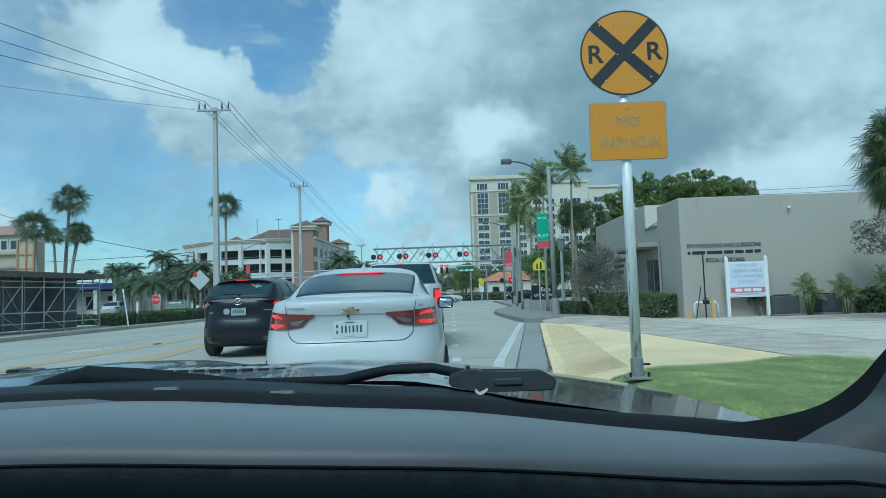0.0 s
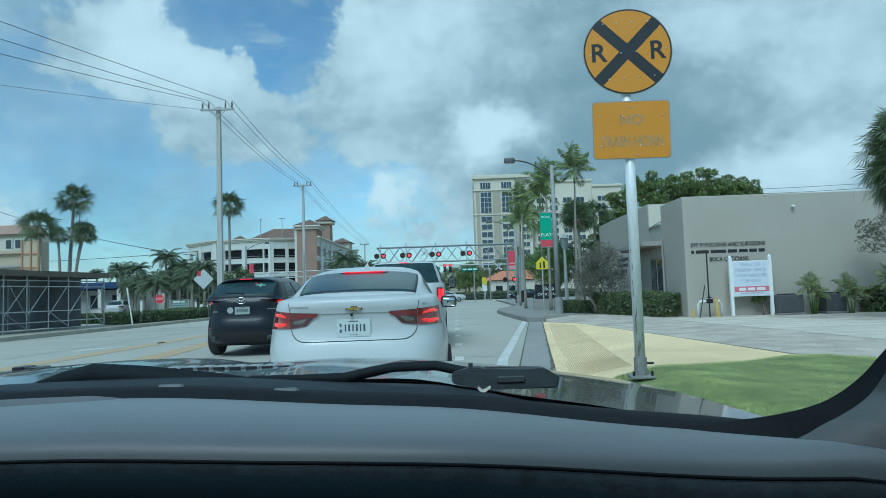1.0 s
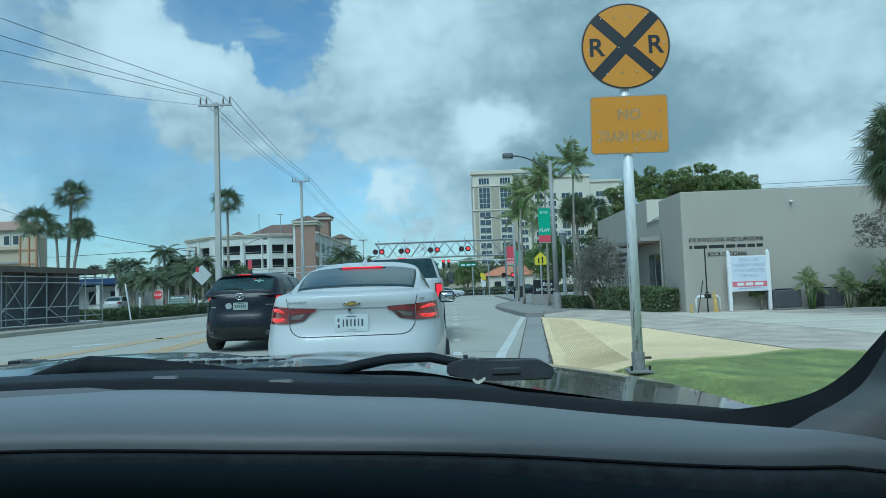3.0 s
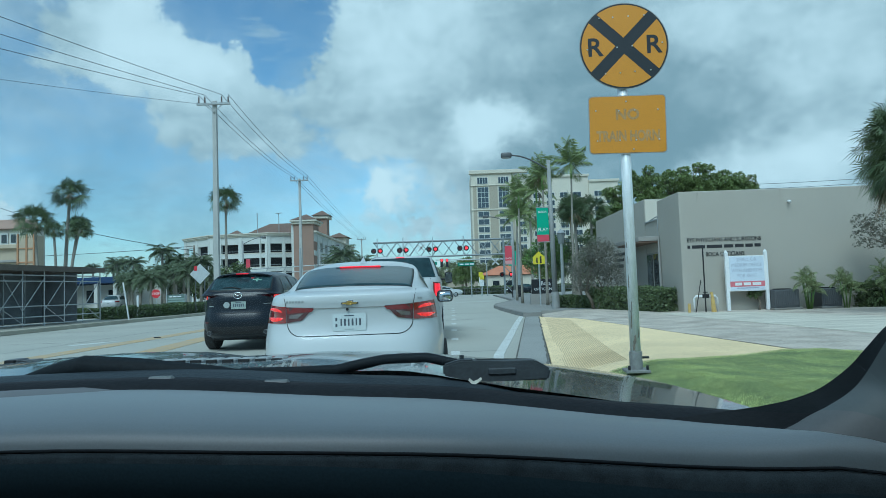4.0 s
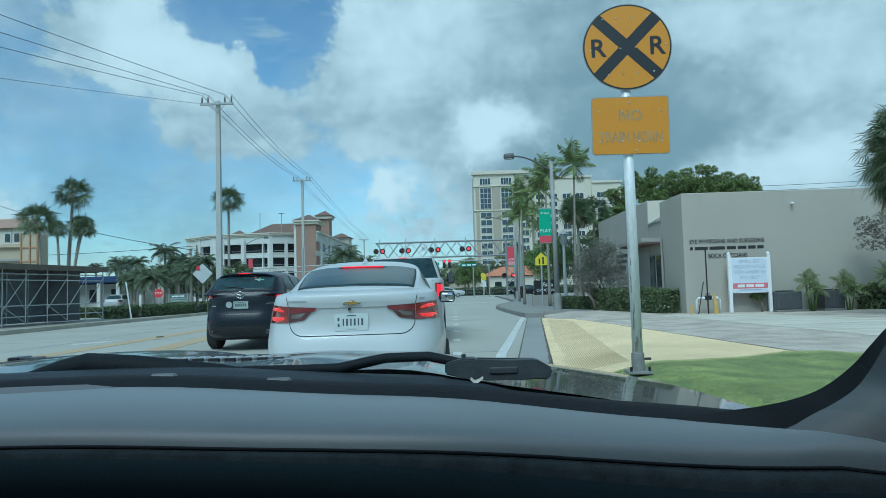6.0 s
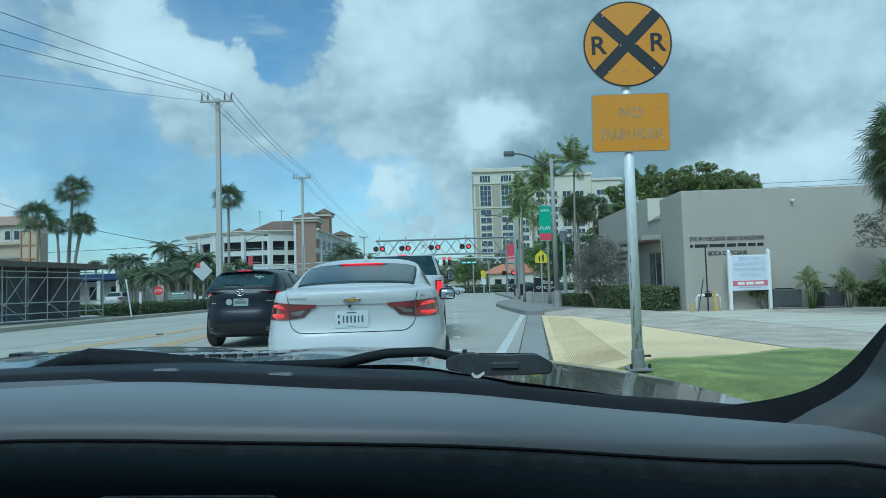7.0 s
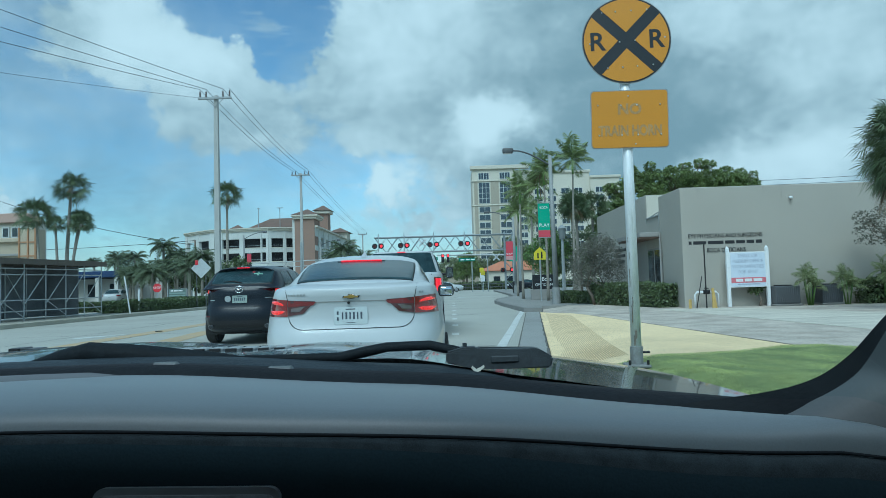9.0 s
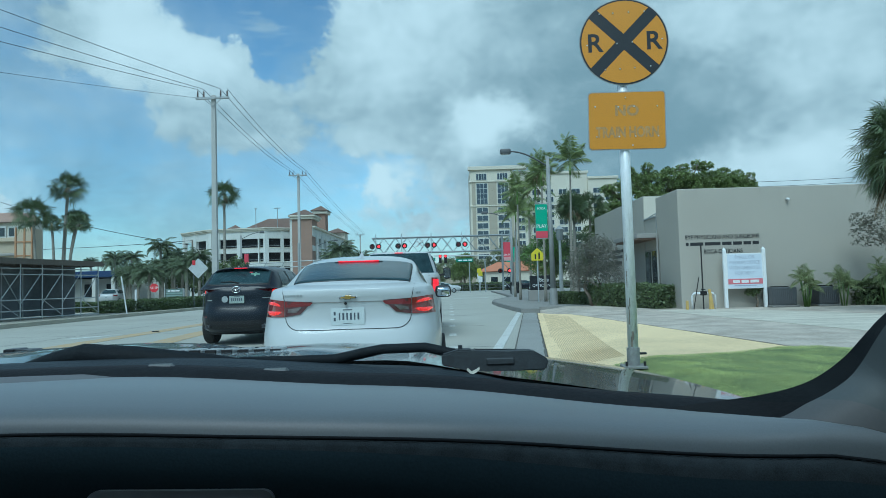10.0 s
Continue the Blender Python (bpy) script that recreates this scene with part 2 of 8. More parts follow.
ALU = mat("bare_aluminium", (0.62, 0.63, 0.62), 0.45, 0.8, var=0.1, scale=4, fine=60, bump=0.08)
SIGN_YELLOW = mat("sign_yellow", (0.60, 0.25, 0.012), 0.4, var=0.04, scale=3, fine=30, bump=0.03, dirt=0.08)
SIGN_BLACK = mat("sign_black", (0.015, 0.017, 0.02), 0.4, var=0.1, scale=5, fine=30, bump=0.02)
FADED = mat("faded_sign_lettering", (0.40, 0.235, 0.085), 0.6, var=0.3, scale=9, fine=60, bump=0.02)
SCHOOL_YELLOW = mat("school_sign_yellow_green", (0.68, 0.58, 0.03), 0.4, var=0.04, bump=0.02)
SIGN_GREEN = mat("sign_green", (0.01, 0.20, 0.13), 0.4, var=0.05, bump=0.02)
SIGN_RED = mat("sign_red", (0.55, 0.03, 0.04), 0.45, var=0.06, bump=0.02)
SIGN_WHITE = mat("sign_white", (0.75, 0.76, 0.76), 0.45, var=0.03, bump=0.02)
BANNER_GREEN = mat("banner_green", (0.03, 0.34, 0.20), 0.7, var=0.06, scale=2, bump=0.05)
BANNER_RED = mat("banner_red", (0.55, 0.06, 0.09), 0.7, var=0.06, scale=2, bump=0.05)
CONCRETE_POLE = mat("pole_concrete", (0.42, 0.42, 0.40), 0.85, var=0.1, scale=1.5, fine=40, bump=0.2, dirt=0.2)
CABLE = mat("black_cable", (0.02, 0.02, 0.022), 0.6, var=0.1, bump=0)
INSULATOR = mat("brown_porcelain", (0.10, 0.07, 0.06), 0.3, var=0.1, bump=0)
BARK = mat("palm_bark", (0.27, 0.25, 0.21), 0.95, var=0.25, scale=3, fine=30, bump=0.7, stretch=(1, 1, 4))
TREE_BARK = mat("tree_bark", (0.16, 0.13, 0.10), 0.95, var=0.3, scale=4, fine=30, bump=0.7, stretch=(1, 1, 0.3))
PALM_LEAF = mat("palm_leaf", (0.18, 0.23, 0.08), 0.5, var=0.25, scale=0.8, fine=6, bump=0, island=0.35)
FAN_LEAF = mat("fan_palm_leaf", (0.088, 0.122, 0.05), 0.55, var=0.25, scale=0.8, fine=6, bump=0, island=0.35)
DEAD_LEAF = mat("dry_palm_leaf", (0.19, 0.15, 0.085), 0.8, var=0.25, scale=1, fine=6, bump=0, island=0.3)
LEAF = mat("broad_leaf", (0.14, 0.185, 0.052), 0.5, var=0.25, scale=0.6, fine=6, bump=0, island=0.4)
HEDGE_LEAF = mat("hedge_leaf", (0.092, 0.125, 0.046), 0.5, var=0.25, scale=0.9, fine=8, bump=0, island=0.45)
GREY_LEAF = mat("grey_green_leaf", (0.15, 0.145, 0.115), 0.7, var=0.2, scale=1, fine=8, bump=0, island=0.35)
LIME_LEAF = mat("bright_leaf", (0.11, 0.19, 0.04), 0.5, var=0.25, scale=1, fine=8, bump=0, island=0.4)
BRIGHT_HEDGE = mat("sunlit_hedge_leaf", (0.085, 0.12, 0.042), 0.5, var=0.25, scale=0.9, fine=8, bump=0, island=0.45)
DARK_STEEL = mat("dark_grey_steel", (0.10, 0.105, 0.11), 0.5, 0.2, var=0.1, scale=3, fine=40, bump=0.1, dirt=0.2)
PALE_FROND = mat("pale_palm_frond", (0.20, 0.235, 0.10), 0.6, var=0.2, scale=1, fine=8, bump=0, island=0.35)
POST_STEEL = mat("weathered_zinc_post", (0.46, 0.48, 0.48), 0.5, 0.25, var=0.12, scale=4, fine=50, bump=0.12, dirt=0.3)
ZINC = mat("scuffed_zinc_pipe", (0.86, 0.87, 0.86), 0.38, 0.25, var=0.16, scale=5, fine=28, bump=0.12, dirt=0.5, stretch=(2.5, 2.5, 0.35))
LAMP_GREY = mat("lamp_post_grey", (0.29, 0.295, 0.285), 0.6, 0.1, var=0.15, scale=3, fine=30, bump=0.1, dirt=0.2)
PALE_CONC = mat("pale_lot_concrete", (0.56, 0.52, 0.435), 0.9, var=0.34, scale=1.1, fine=25, bump=0.3, dirt=0.3, stretch=(0.5, 2.5, 1))
DUSK_LEAF = mat("dull_palm_leaf", (0.09, 0.12, 0.06), 0.6, var=0.2, scale=0.8, fine=6, bump=0, island=0.35)
CRACK = mat("dark_joint_crack", (0.12, 0.115, 0.10), 0.95, var=0.3, scale=6, bump=0.2)
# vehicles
# paler far leaf, distance haze mixed into its colour
FAR_LEAF = mat("haze_toned_far_leaf", (0.17, 0.195, 0.105), 0.7, var=0.25, scale=0.5, fine=4, bump=0, island=0.4)
WHITE_CAR = mat("white_car_paint", (0.52, 0.545, 0.55), 0.42, var=0.015, scale=2, fine=200, bump=0, coat=0.55)
NAVY_CAR = mat("blue_black_car_paint", (0.006, 0.009, 0.015), 0.32, var=0.05, scale=2, fine=200, bump=0, coat=0.15, spec=0.3)
CAR_GLASS = mat("tinted_car_glass", (0.024, 0.050, 0.058), 0.22, var=0.35, scale=4, fine=12, bump=0, spec=0.13)
CAR_BLACK = mat("black_car_plastic", (0.008, 0.008, 0.009), 0.6, var=0.15, bump=0.05)
TYRE = mat("tyre_rubber", (0.022, 0.022, 0.022), 0.85, var=0.2, scale=8, fine=40, bump=0.3)
RIM = mat("alloy_rim", (0.45, 0.46, 0.47), 0.3, 0.9, var=0.05, bump=0)
CHROME = mat("chrome", (0.75, 0.76, 0.77), 0.12, 1.0, var=0.03, bump=0)
GOLD = mat("gold_badge", (0.70, 0.46, 0.12), 0.3, 0.8, var=0.05, bump=0)
LENS_RED = mat("red_lamp_lens", (0.20, 0.007, 0.010), 0.08, var=0.1, scale=9, fine=60, bump=0, coat=1.0)
LENS_LIT = mat("lit_brake_lamp", (0.6, 0.02, 0.015), 0.2, var=0.1, scale=40, fine=90, bump=0, emit=(1.0, 0.008, 0.035, 0.7))
GLOW_LOBE = mat("glowing_lamp_cells", (0.35, 0.012, 0.012), 0.15, var=0.1, scale=40, fine=90, bump=0, coat=0.2, emit=(1.0, 0.030, 0.022, 1.0))


def speckle(m, scale, low, high):
    """Lets a lamp glow unevenly, in cells."""
    nt = m.node_tree
    tc = nt.nodes.new("ShaderNodeTexCoord")
    v = nt.nodes.new("ShaderNodeTexNoise")
    v.inputs["Scale"].default_value, v.inputs["Detail"].default_value = scale, 3
    r = nt.nodes.new("ShaderNodeMapRange")
    r.inputs[1].default_value, r.inputs[2].default_value, r.inputs[3].default_value, r.inputs[4].default_value = 0.38, 0.66, low, high
    nt.links.new(tc.outputs["Object"], v.inputs["Vector"])
    nt.links.new(v.outputs["Fac"], r.inputs[0])
    nt.links.new(r.outputs[0], nt.nodes["Principled BSDF"].inputs["Emission Strength"])


speckle(GLOW_LOBE, 70, 0.25, 0.95)
LENS_SMOKE = mat("smoked_lamp_lens", (0.075, 0.022, 0.026), 0.1, var=0.2, scale=9, fine=50, bump=0, coat=1.0)
LED_RED = mat("lit_red_signal", (0.7, 0.02, 0.02), 0.2, var=0.05, bump=0, emit=(1.0, 0.03, 0.04, 1.8))
DULL_RED = mat("unlit_red_signal", (0.16, 0.015, 0.018), 0.2, var=0.1, bump=0, coat=0.6)
PLATE = mat("number_plate", (0.55, 0.60, 0.60), 0.4, var=0.06, scale=20, fine=90, bump=0.02)
PLATE_GREEN = mat("green_tinted_number_plate", (0.30, 0.36, 0.33), 0.4, var=0.2, scale=14, fine=60, bump=0.02)
INK = mat("plate_ink", (0.07, 0.085, 0.11), 0.5, var=0.1, bump=0)
PALE_INK = mat("faded_blue_ink", (0.36, 0.41, 0.50), 0.6, var=0.1, bump=0)
PINK_BAND = mat("faded_red_band", (0.60, 0.17, 0.20), 0.6, var=0.08, bump=0)
BOARD_BLUE = mat("faded_board_face", (0.60, 0.66, 0.74), 0.6, var=0.05, scale=2, bump=0.03)
DUSTY = mat("dusty_black_plastic", (0.038, 0.045, 0.051), 0.6, var=0.3, scale=22, fine=240, bump=0.06, spec=0.4, dirt=0.2)
# half-shade step of the black dash leather, set by colour
LEATHER_HALF_SHADE = mat("rolled_leather_half_shade", (0.034, 0.045, 0.052), 0.7, var=0.35, scale=40, fine=700, bump=0.10, spec=0.08)
WEATHERED = mat("weathered_truss_steel", (0.25, 0.275, 0.285), 0.55, 0.3, var=0.12, scale=2, fine=30, bump=0.1, dirt=0.2)
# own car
# grey base paints in the skylight that the black dash top catches
LEATHER_LIT = mat("soft_dash_lit_tone", (0.134, 0.160, 0.174), 0.52, spec=0.85, var=0.10, scale=5, fine=420, bump=0.03, dirt=0.1)
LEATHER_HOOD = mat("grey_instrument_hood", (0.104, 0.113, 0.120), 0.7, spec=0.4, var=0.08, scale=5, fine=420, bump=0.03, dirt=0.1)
# same black dash, darkened in colour for the shade below its edge
LEATHER_SHADED = mat("dash_face_shade_tone", (0.020, 0.035, 0.044), 0.9, var=0.12, scale=5, fine=320, bump=0.1, spec=0.06)
for m, amount in ((LEATHER_LIT, 0.22), (LEATHER_HOOD, 0.12)):
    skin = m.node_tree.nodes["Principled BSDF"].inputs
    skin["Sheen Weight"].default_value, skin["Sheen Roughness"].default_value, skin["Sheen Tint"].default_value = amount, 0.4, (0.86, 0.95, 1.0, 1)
RUBBER = mat("black_rubber", (0.008, 0.011, 0.014), 0.7, spec=0.15, var=0.2, scale=12, fine=120, bump=0.15)
FRIT = mat("black_screen_border", (0.004, 0.005, 0.006), 0.6, spec=0.12, var=0.2, scale=12, fine=120, bump=0.05)
COWL = mat("black_cowl_plastic", (0.024, 0.032, 0.040), 0.6, spec=0.25, var=0.2, scale=8, fine=150, bump=0.2, dirt=0.2)
HOOD = mat("grey_metallic_bonnet_paint", (0.022, 0.026, 0.030), 0.25, 0.1, var=0.05, scale=4, fine=300, bump=0, coat=0.7)
TRIM_GREY = mat("grey_pillar_trim", (0.085, 0.095, 0.100), 0.6, spec=0.4, var=0.06, scale=6, fine=200, bump=0.0)
# unseen lining, kept dark so little light bounces onto the dash
FABRIC = mat("dark_grey_cabin_lining", (0.055, 0.060, 0.065), 0.95, var=0.1, fine=100, bump=0.2)
SILVER_BEZEL = mat("silver_bezel", (0.30, 0.30, 0.31), 0.35, 0.8, var=0.08, bump=0.02)
WINDSCREEN = glass_mat("windscreen_glass", (0.86, 0.945, 0.955), 0.025)
# ---- mesh helpers ----


def finish(bm, smooth=False):
    bmesh.ops.recalc_face_normals(bm, faces=bm.faces)
    if smooth:
        for f in bm.faces:
            f.smooth = True
    return bm


def to_mesh(name, bm, material):
    me = bpy.data.meshes.new(name)
    bm.to_mesh(me)
    bm.free()
    me.materials.append(material)
    return me


def part(name, bm, material, parent=None, label="", m=None):
    """Link a bmesh as one mesh object, under parent if there is one."""
    ob = new(name, to_mesh(name, bm, material))
    if parent:
        ob.parent = parent
    if m is not None:
        ob.matrix_basis = m
    if label:
        ob["label"] = label
    return ob


def thing(name, label, category, group="", m=None, kind=""):
    ob = new(name)
    ob.empty_display_size = 0.1
    if m is not None:
        ob.matrix_basis = m
    return tagged(ob, label, category, group, kind)


def box(bm, c, s, bevel=0.0, rz=0.0, segs=1):
    """A box with centre c and size s, turned by rz degrees."""
    r = bmesh.ops.create_cube(bm, size=1.0, matrix=Matrix.Translation(c) @ Euler((0, 0, radians(rz))).to_matrix().to_4x4() @ Matrix.Diagonal((*s, 1)))
    if bevel:
        vs = set(r["verts"])
        es = [e for e in bm.edges if e.verts[0] in vs and e.verts[1] in vs]
        bmesh.ops.bevel(bm, geom=es, offset=bevel, segments=segs, affect="EDGES", profile=0.5)
    return bm


def abox(bm, a, b, bevel=0.0):
    """A box between two corners."""
    return box(bm, [(p + q) / 2 for p, q in zip(a, b)], [abs(q - p) for p, q in zip(a, b)], bevel)


def rod(bm, a, b, r1, r2=None, seg=10, caps=True):
    """A round bar from a to b."""
    a, b = Vector(a), Vector(b)
    d = b - a
    q = d.to_track_quat("Z", "Y").to_matrix().to_4x4()
    bmesh.ops.create_cone(bm, cap_ends=caps, segments=seg, radius1=r1, radius2=r1 if r2 is None else r2, depth=d.length, matrix=Matrix.Translation((a + b) / 2) @ q)
    return bm


def tube(bm, pts, radii, seg=8, squash=None):
    """A bent bar through pts with the radii given; squash flattens it upright."""
    pts = [Vector(p) for p in pts]
    if isinstance(radii, (int, float)):
        radii = [radii] * len(pts)
    rings = []
    for i, p in enumerate(pts):
        d = (pts[min(i + 1, len(pts) - 1)] - pts[max(i - 1, 0)]).normalized()
        up = Vector((0, 0, 1)) if abs(d.z) < 0.95 else Vector((0, 1, 0))
        s = d.cross(up).normalized()
        u = s.cross(d).normalized()
        k = squash or 1.0
        rings.append([bm.verts.new(p + (s * math.cos(a) + u * math.sin(a) * k) * radii[i]) for a in [2 * math.pi * j / seg for j in range(seg)]])
    for r0, r1 in zip(rings, rings[1:]):
        for j in range(seg):
            bm.faces.new((r0[j], r0[(j + 1) % seg], r1[(j + 1) % seg], r1[j]))
    bm.faces.new(rings[0][::-1])
    bm.faces.new(rings[-1])
    return bm


def grid(bm, rows, closed=False):
    """A skin over rows of points."""
    vs = [[bm.verts.new(p) for p in r] for r in rows]
    for a, b in zip(vs, vs[1:]):
        n = len(a)
        for j in range(n if closed else n - 1):
            bm.faces.new((a[j], a[(j + 1) % n], b[(j + 1) % n], b[j]))
    return vs


def slab(bm, pts, z0, z1):
    """An upright prism over a plan outline; z1 may be a function of x, y."""
    top = z1 if callable(z1) else (lambda x, y: z1)
    lo = [bm.verts.new((x, y, z0)) for x, y in pts]
    hi = [bm.verts.new((x, y, top(x, y))) for x, y in pts]
    n = len(pts)
    bm.faces.new(lo[::-1])
    bm.faces.new(hi)
    for i in range(n):
        bm.faces.new((lo[i], lo[(i + 1) % n], hi[(i + 1) % n], hi[i]))
    return bm


def strip(bm, pts, width, z0, z1):
    """A band of some width along a plan line."""
    pts = [Vector(p).to_2d() for p in pts]
    left, right = [], []
    for i, p in enumerate(pts):
        d = (pts[min(i + 1, len(pts) - 1)] - pts[max(i - 1, 0)]).normalized()
        s = Vector((d.y, -d.x)) * width / 2
        left.append(p - s)
        right.append(p + s)
    for i in range(len(pts) - 1):
        slab(bm, [left[i], right[i], right[i + 1], left[i + 1]], z0, z1)
    return bm


def lettering(text, size, material, m, parent, name="lettering", extrude=0.002, spacing=1.0, bold=0.0, width=None):
    """Raised words, standing upright in their own xz plane and facing -y after m."""
    cu = bpy.data.curves.new(name, "FONT")
    cu.body, cu.size, cu.extrude, cu.align_x, cu.align_y = text, size, extrude, "CENTER", "CENTER"
    cu.space_character, cu.offset = spacing, bold
    ob = new(name, cu)
    bpy.context.view_layer.update()
    me = bpy.data.meshes.new_from_object(ob)
    bpy.data.objects.remove(ob)
    k = 1.0
    if width:
        xs = [v.co.x for v in me.vertices]
        k = width / (max(xs) - min(xs))
    me.transform(Matrix.Rotation(radians(90), 4, "X") @ Matrix.Diagonal((k, 1, 1, 1)))
    me.materials.clear()
    me.materials.append(material)
    ob = new(name, me)
    ob.parent, ob.matrix_basis = parent, m
    return ob


def smoothstep(a, b, x):
    t = min(1, max(0, (x - a) / (b - a)))
    return t * t * (3 - 2 * t)


# ---- ground, road and pavements ----
def edge_x(y):
    """Right edge of the gutter."""
    return max(1.15, 0.2 + 0.122 * y) if y < 26 else 3.37 + (y - 26) * 0.02


def lot_z(x, y):
    """Height of the ground right of the road: it ramps up from the gutter and swells under the sign."""
    rise = smoothstep(0.0, 1.3, x - edge_x(y)) * 0.15
    swell = 0.11 * math.exp(-((x - 1.9) / 1.4) ** 2 - ((y - 6.2) / 2.2) ** 2)
    return rise + swell * smoothstep(0.0, 0.6, x - edge_x(y))


bm = bmesh.new()
grid(bm, [[(x, y, -0.04) for x in (-3000, -300, -60, 60, 300, 3000)] for y in (-3000, -300, -40, 60, 300, 3000)])
tagged(part("ground", finish(bm), SAND), "dry sandy ground reaching to the horizon", "ground", kind="structure")

bm = bmesh.new()
slab(bm, [(-15.9, -40), (1.0, -40), (1.0, 8), (1.1, 10), (3.0, 26), (3.4, 38), (5.4, 46), (6.0, 80), (6.0, 240), (-16.0, 240), (-16.0, 40)], -0.3, 0.0)
slab(bm, [(-90, 88), (-16, 88), (-16, 104), (-90, 104)], -0.3, 0.0)
slab(bm, [(6.0, 88), (90, 88), (90, 104), (6.0, 104)], -0.3, 0.0)
road = tagged(part("road", finish(bm), ROAD), "pale worn concrete road with faint stains", "road", kind="structure")

bm = bmesh.new()
for y in range(-12, 90, 6):
    strip(bm, [(-15.8, y + 0.4), (0.9, y)], 0.02, -0.01, 0.0015)
for x in (-3.45, -6.9, -10.4):
    strip(bm, [(x, -12), (x, 88)], 0.018, -0.01, 0.0015)
tagged(part("road_joint", finish(bm), mat("joint_filler", (0.12, 0.12, 0.115), 0.9, var=0.2)), "thin dark joints between concrete slabs", "road joint", kind="structure")

bm = bmesh.new()
strip(bm, [(edge_x(y) - 0.24, y) for y in (-10, 0, 6, 10, 14, 18, 22, 25.5)], 0.48, -0.2, 0.006)
gutter_bm = bm
bm = bmesh.new()
strip(bm, [(edge_x(y) - 0.50, y) for y in (-10, 0, 6, 10, 14, 18, 22, 25.5)], 0.022, -0.2, 0.0085)
tagged(part("gutter_joint", finish(bm), CRACK), "dark joint between road and gutter", "crack", kind="structure")
bm = gutter_bm
tagged(part("gutter", finish(bm), GUTTER), "dark stained concrete gutter beside the road", "gutter", kind="structure")

bm = bmesh.new()
for y in (-3, 0.2, 3.4, 6.5, 9.5, 11.5, 14.7, 17.9, 21.1, 24.3, 27.5, 30.7, 33.9, 37.1, 40.3):
    box(bm, (0.03, y + 0.3, 0.001), (0.16, 0.62, 0.008))
lane_dash = tagged(part("lane_dash", finish(bm), WHITE_LINE), "short white dashes of a dotted lane line", "lane marking", kind="structure")
bm = bmesh.new()
strip(bm, [(0.47, -12), (0.47, 8.0), (0.77, 11.3), (1.4, 16.0), (2.05, 21.0), (2.68, 25.6)], 0.17, -0.01, 0.009)
tagged(part("edge_line", finish(bm), WHITE_LINE), "solid white edge line on the road", "lane marking", kind="structure")
bm = bmesh.new()
strip(bm, [(-0.2 - 0.3, 53.0), (-15, 53.6)], 0.6, -0.01, 0.007)
strip(bm, [(0.3, 53.0), (3.0, 53.0)], 0.6, -0.01, 0.007)
tagged(part("stop_line", finish(bm), WHITE_LINE), "white stop line before the crossing", "lane marking", kind="structure")
for pts, wide in (([(-8.75, -12), (-8.7, 16), (-8.58, 23), (-8.6, 50)], 0.55), ([(-6.45, -12), (-6.57, 14.3), (-6.9, 18.3), (-6.88, 50)], 0.6)):
    bm = bmesh.new()
    strip(bm, pts, wide, -0.01, 0.007)
    tagged(part("centre_line", finish(bm), YELLOW_LINE), "worn yellow centre line on the road", "lane marking", kind="structure")

# right-hand ground: verge, apron, lot, pavement
def sheet(name, outline_rows, material, label, category, dz=0.0, k=10):
    """A sheet of ground that follows lot_z between two plan lines, with a skirt below."""
    a, b = outline_rows
    n = len(a) - 1
    bm2 = bmesh.new()
    rows = []
    for i in range(n + 1):
        row = []
        for j in range(k + 1):
            x = a[i][0] + (b[i][0] - a[i][0]) * j / k
            y = a[i][1] + (b[i][1] - a[i][1]) * j / k
            row.append((x, y, lot_z(x, y) + dz))
        rows.append(row)
    vs = grid(bm2, rows)
    for line in (vs[0], vs[-1], [r[0] for r in vs], [r[-1] for r in vs]):
        low = [bm2.verts.new((v.co.x, v.co.y, -0.1)) for v in line]
        for p, q, r, s in zip(line, line[1:], low[1:], low):
            bm2.faces.new((p, q, r, s))
    return tagged(part(name, finish(bm2), material), label, category, kind="structure")


def lerp_line(p, q, n):
    return [(p[0] + (q[0] - p[0]) * i / n, p[1] + (q[1] - p[1]) * i / n) for i in range(n + 1)]


sheet("car_park", (lerp_line((2.0, -12), (3.4, 26.3), 60), lerp_line((45, -12), (45, 26.3), 60)), LOT, "worn grey asphalt car park in front of the office", "car park", -0.012, 72)
sheet("apron", (lerp_line((edge_x(7.4), 7.4), (edge_x(24.5), 24.5), 16), lerp_line((4.75, 8.55), (3.3, 23.6), 16)), YELLOW_CONC, "sun-bleached yellow concrete driveway apron", "driveway")
sheet("lot_slab", (lerp_line((6.45, 20.6), (7.5, 7.5), 14), lerp_line((8.8, 20.3), (13.2, 7.5), 14)), PALE_CONC, "pale streaked concrete slab before the clinic", "car park", -0.004)
bm = bmesh.new()
rj = random.Random(6)
line = [(edge_x(8.0 + 0.45 * k) + rj.uniform(-0.02, 0.02), 8.0 + 0.45 * k) for k in range(37)]
for p, q in zip(line, line[1:]):
    strip(bm, [p, q], rj.uniform(0.015, 0.05), -0.02, 0.0095)
tagged(part("joint_crack", finish(bm), CRACK), "dark ragged joint between gutter and driveway", "crack", kind="structure")
bm = bmesh.new()
line = [(4.72 - 0.1 * k + rj.uniform(-0.03, 0.03), 9.3 + 0.95 * k) for k in range(12)]
for p, q in zip(line, line[1:]):
    d = (Vector(q) - Vector(p)).normalized()
    w = Vector((d.y, -d.x)) * rj.uniform(0.003, 0.014)
    slab(bm, [Vector(p) - w, Vector(p) + w, Vector(q) + w, Vector(q) - w], 0.05, lambda x, y: lot_z(x, y) + 0.004)
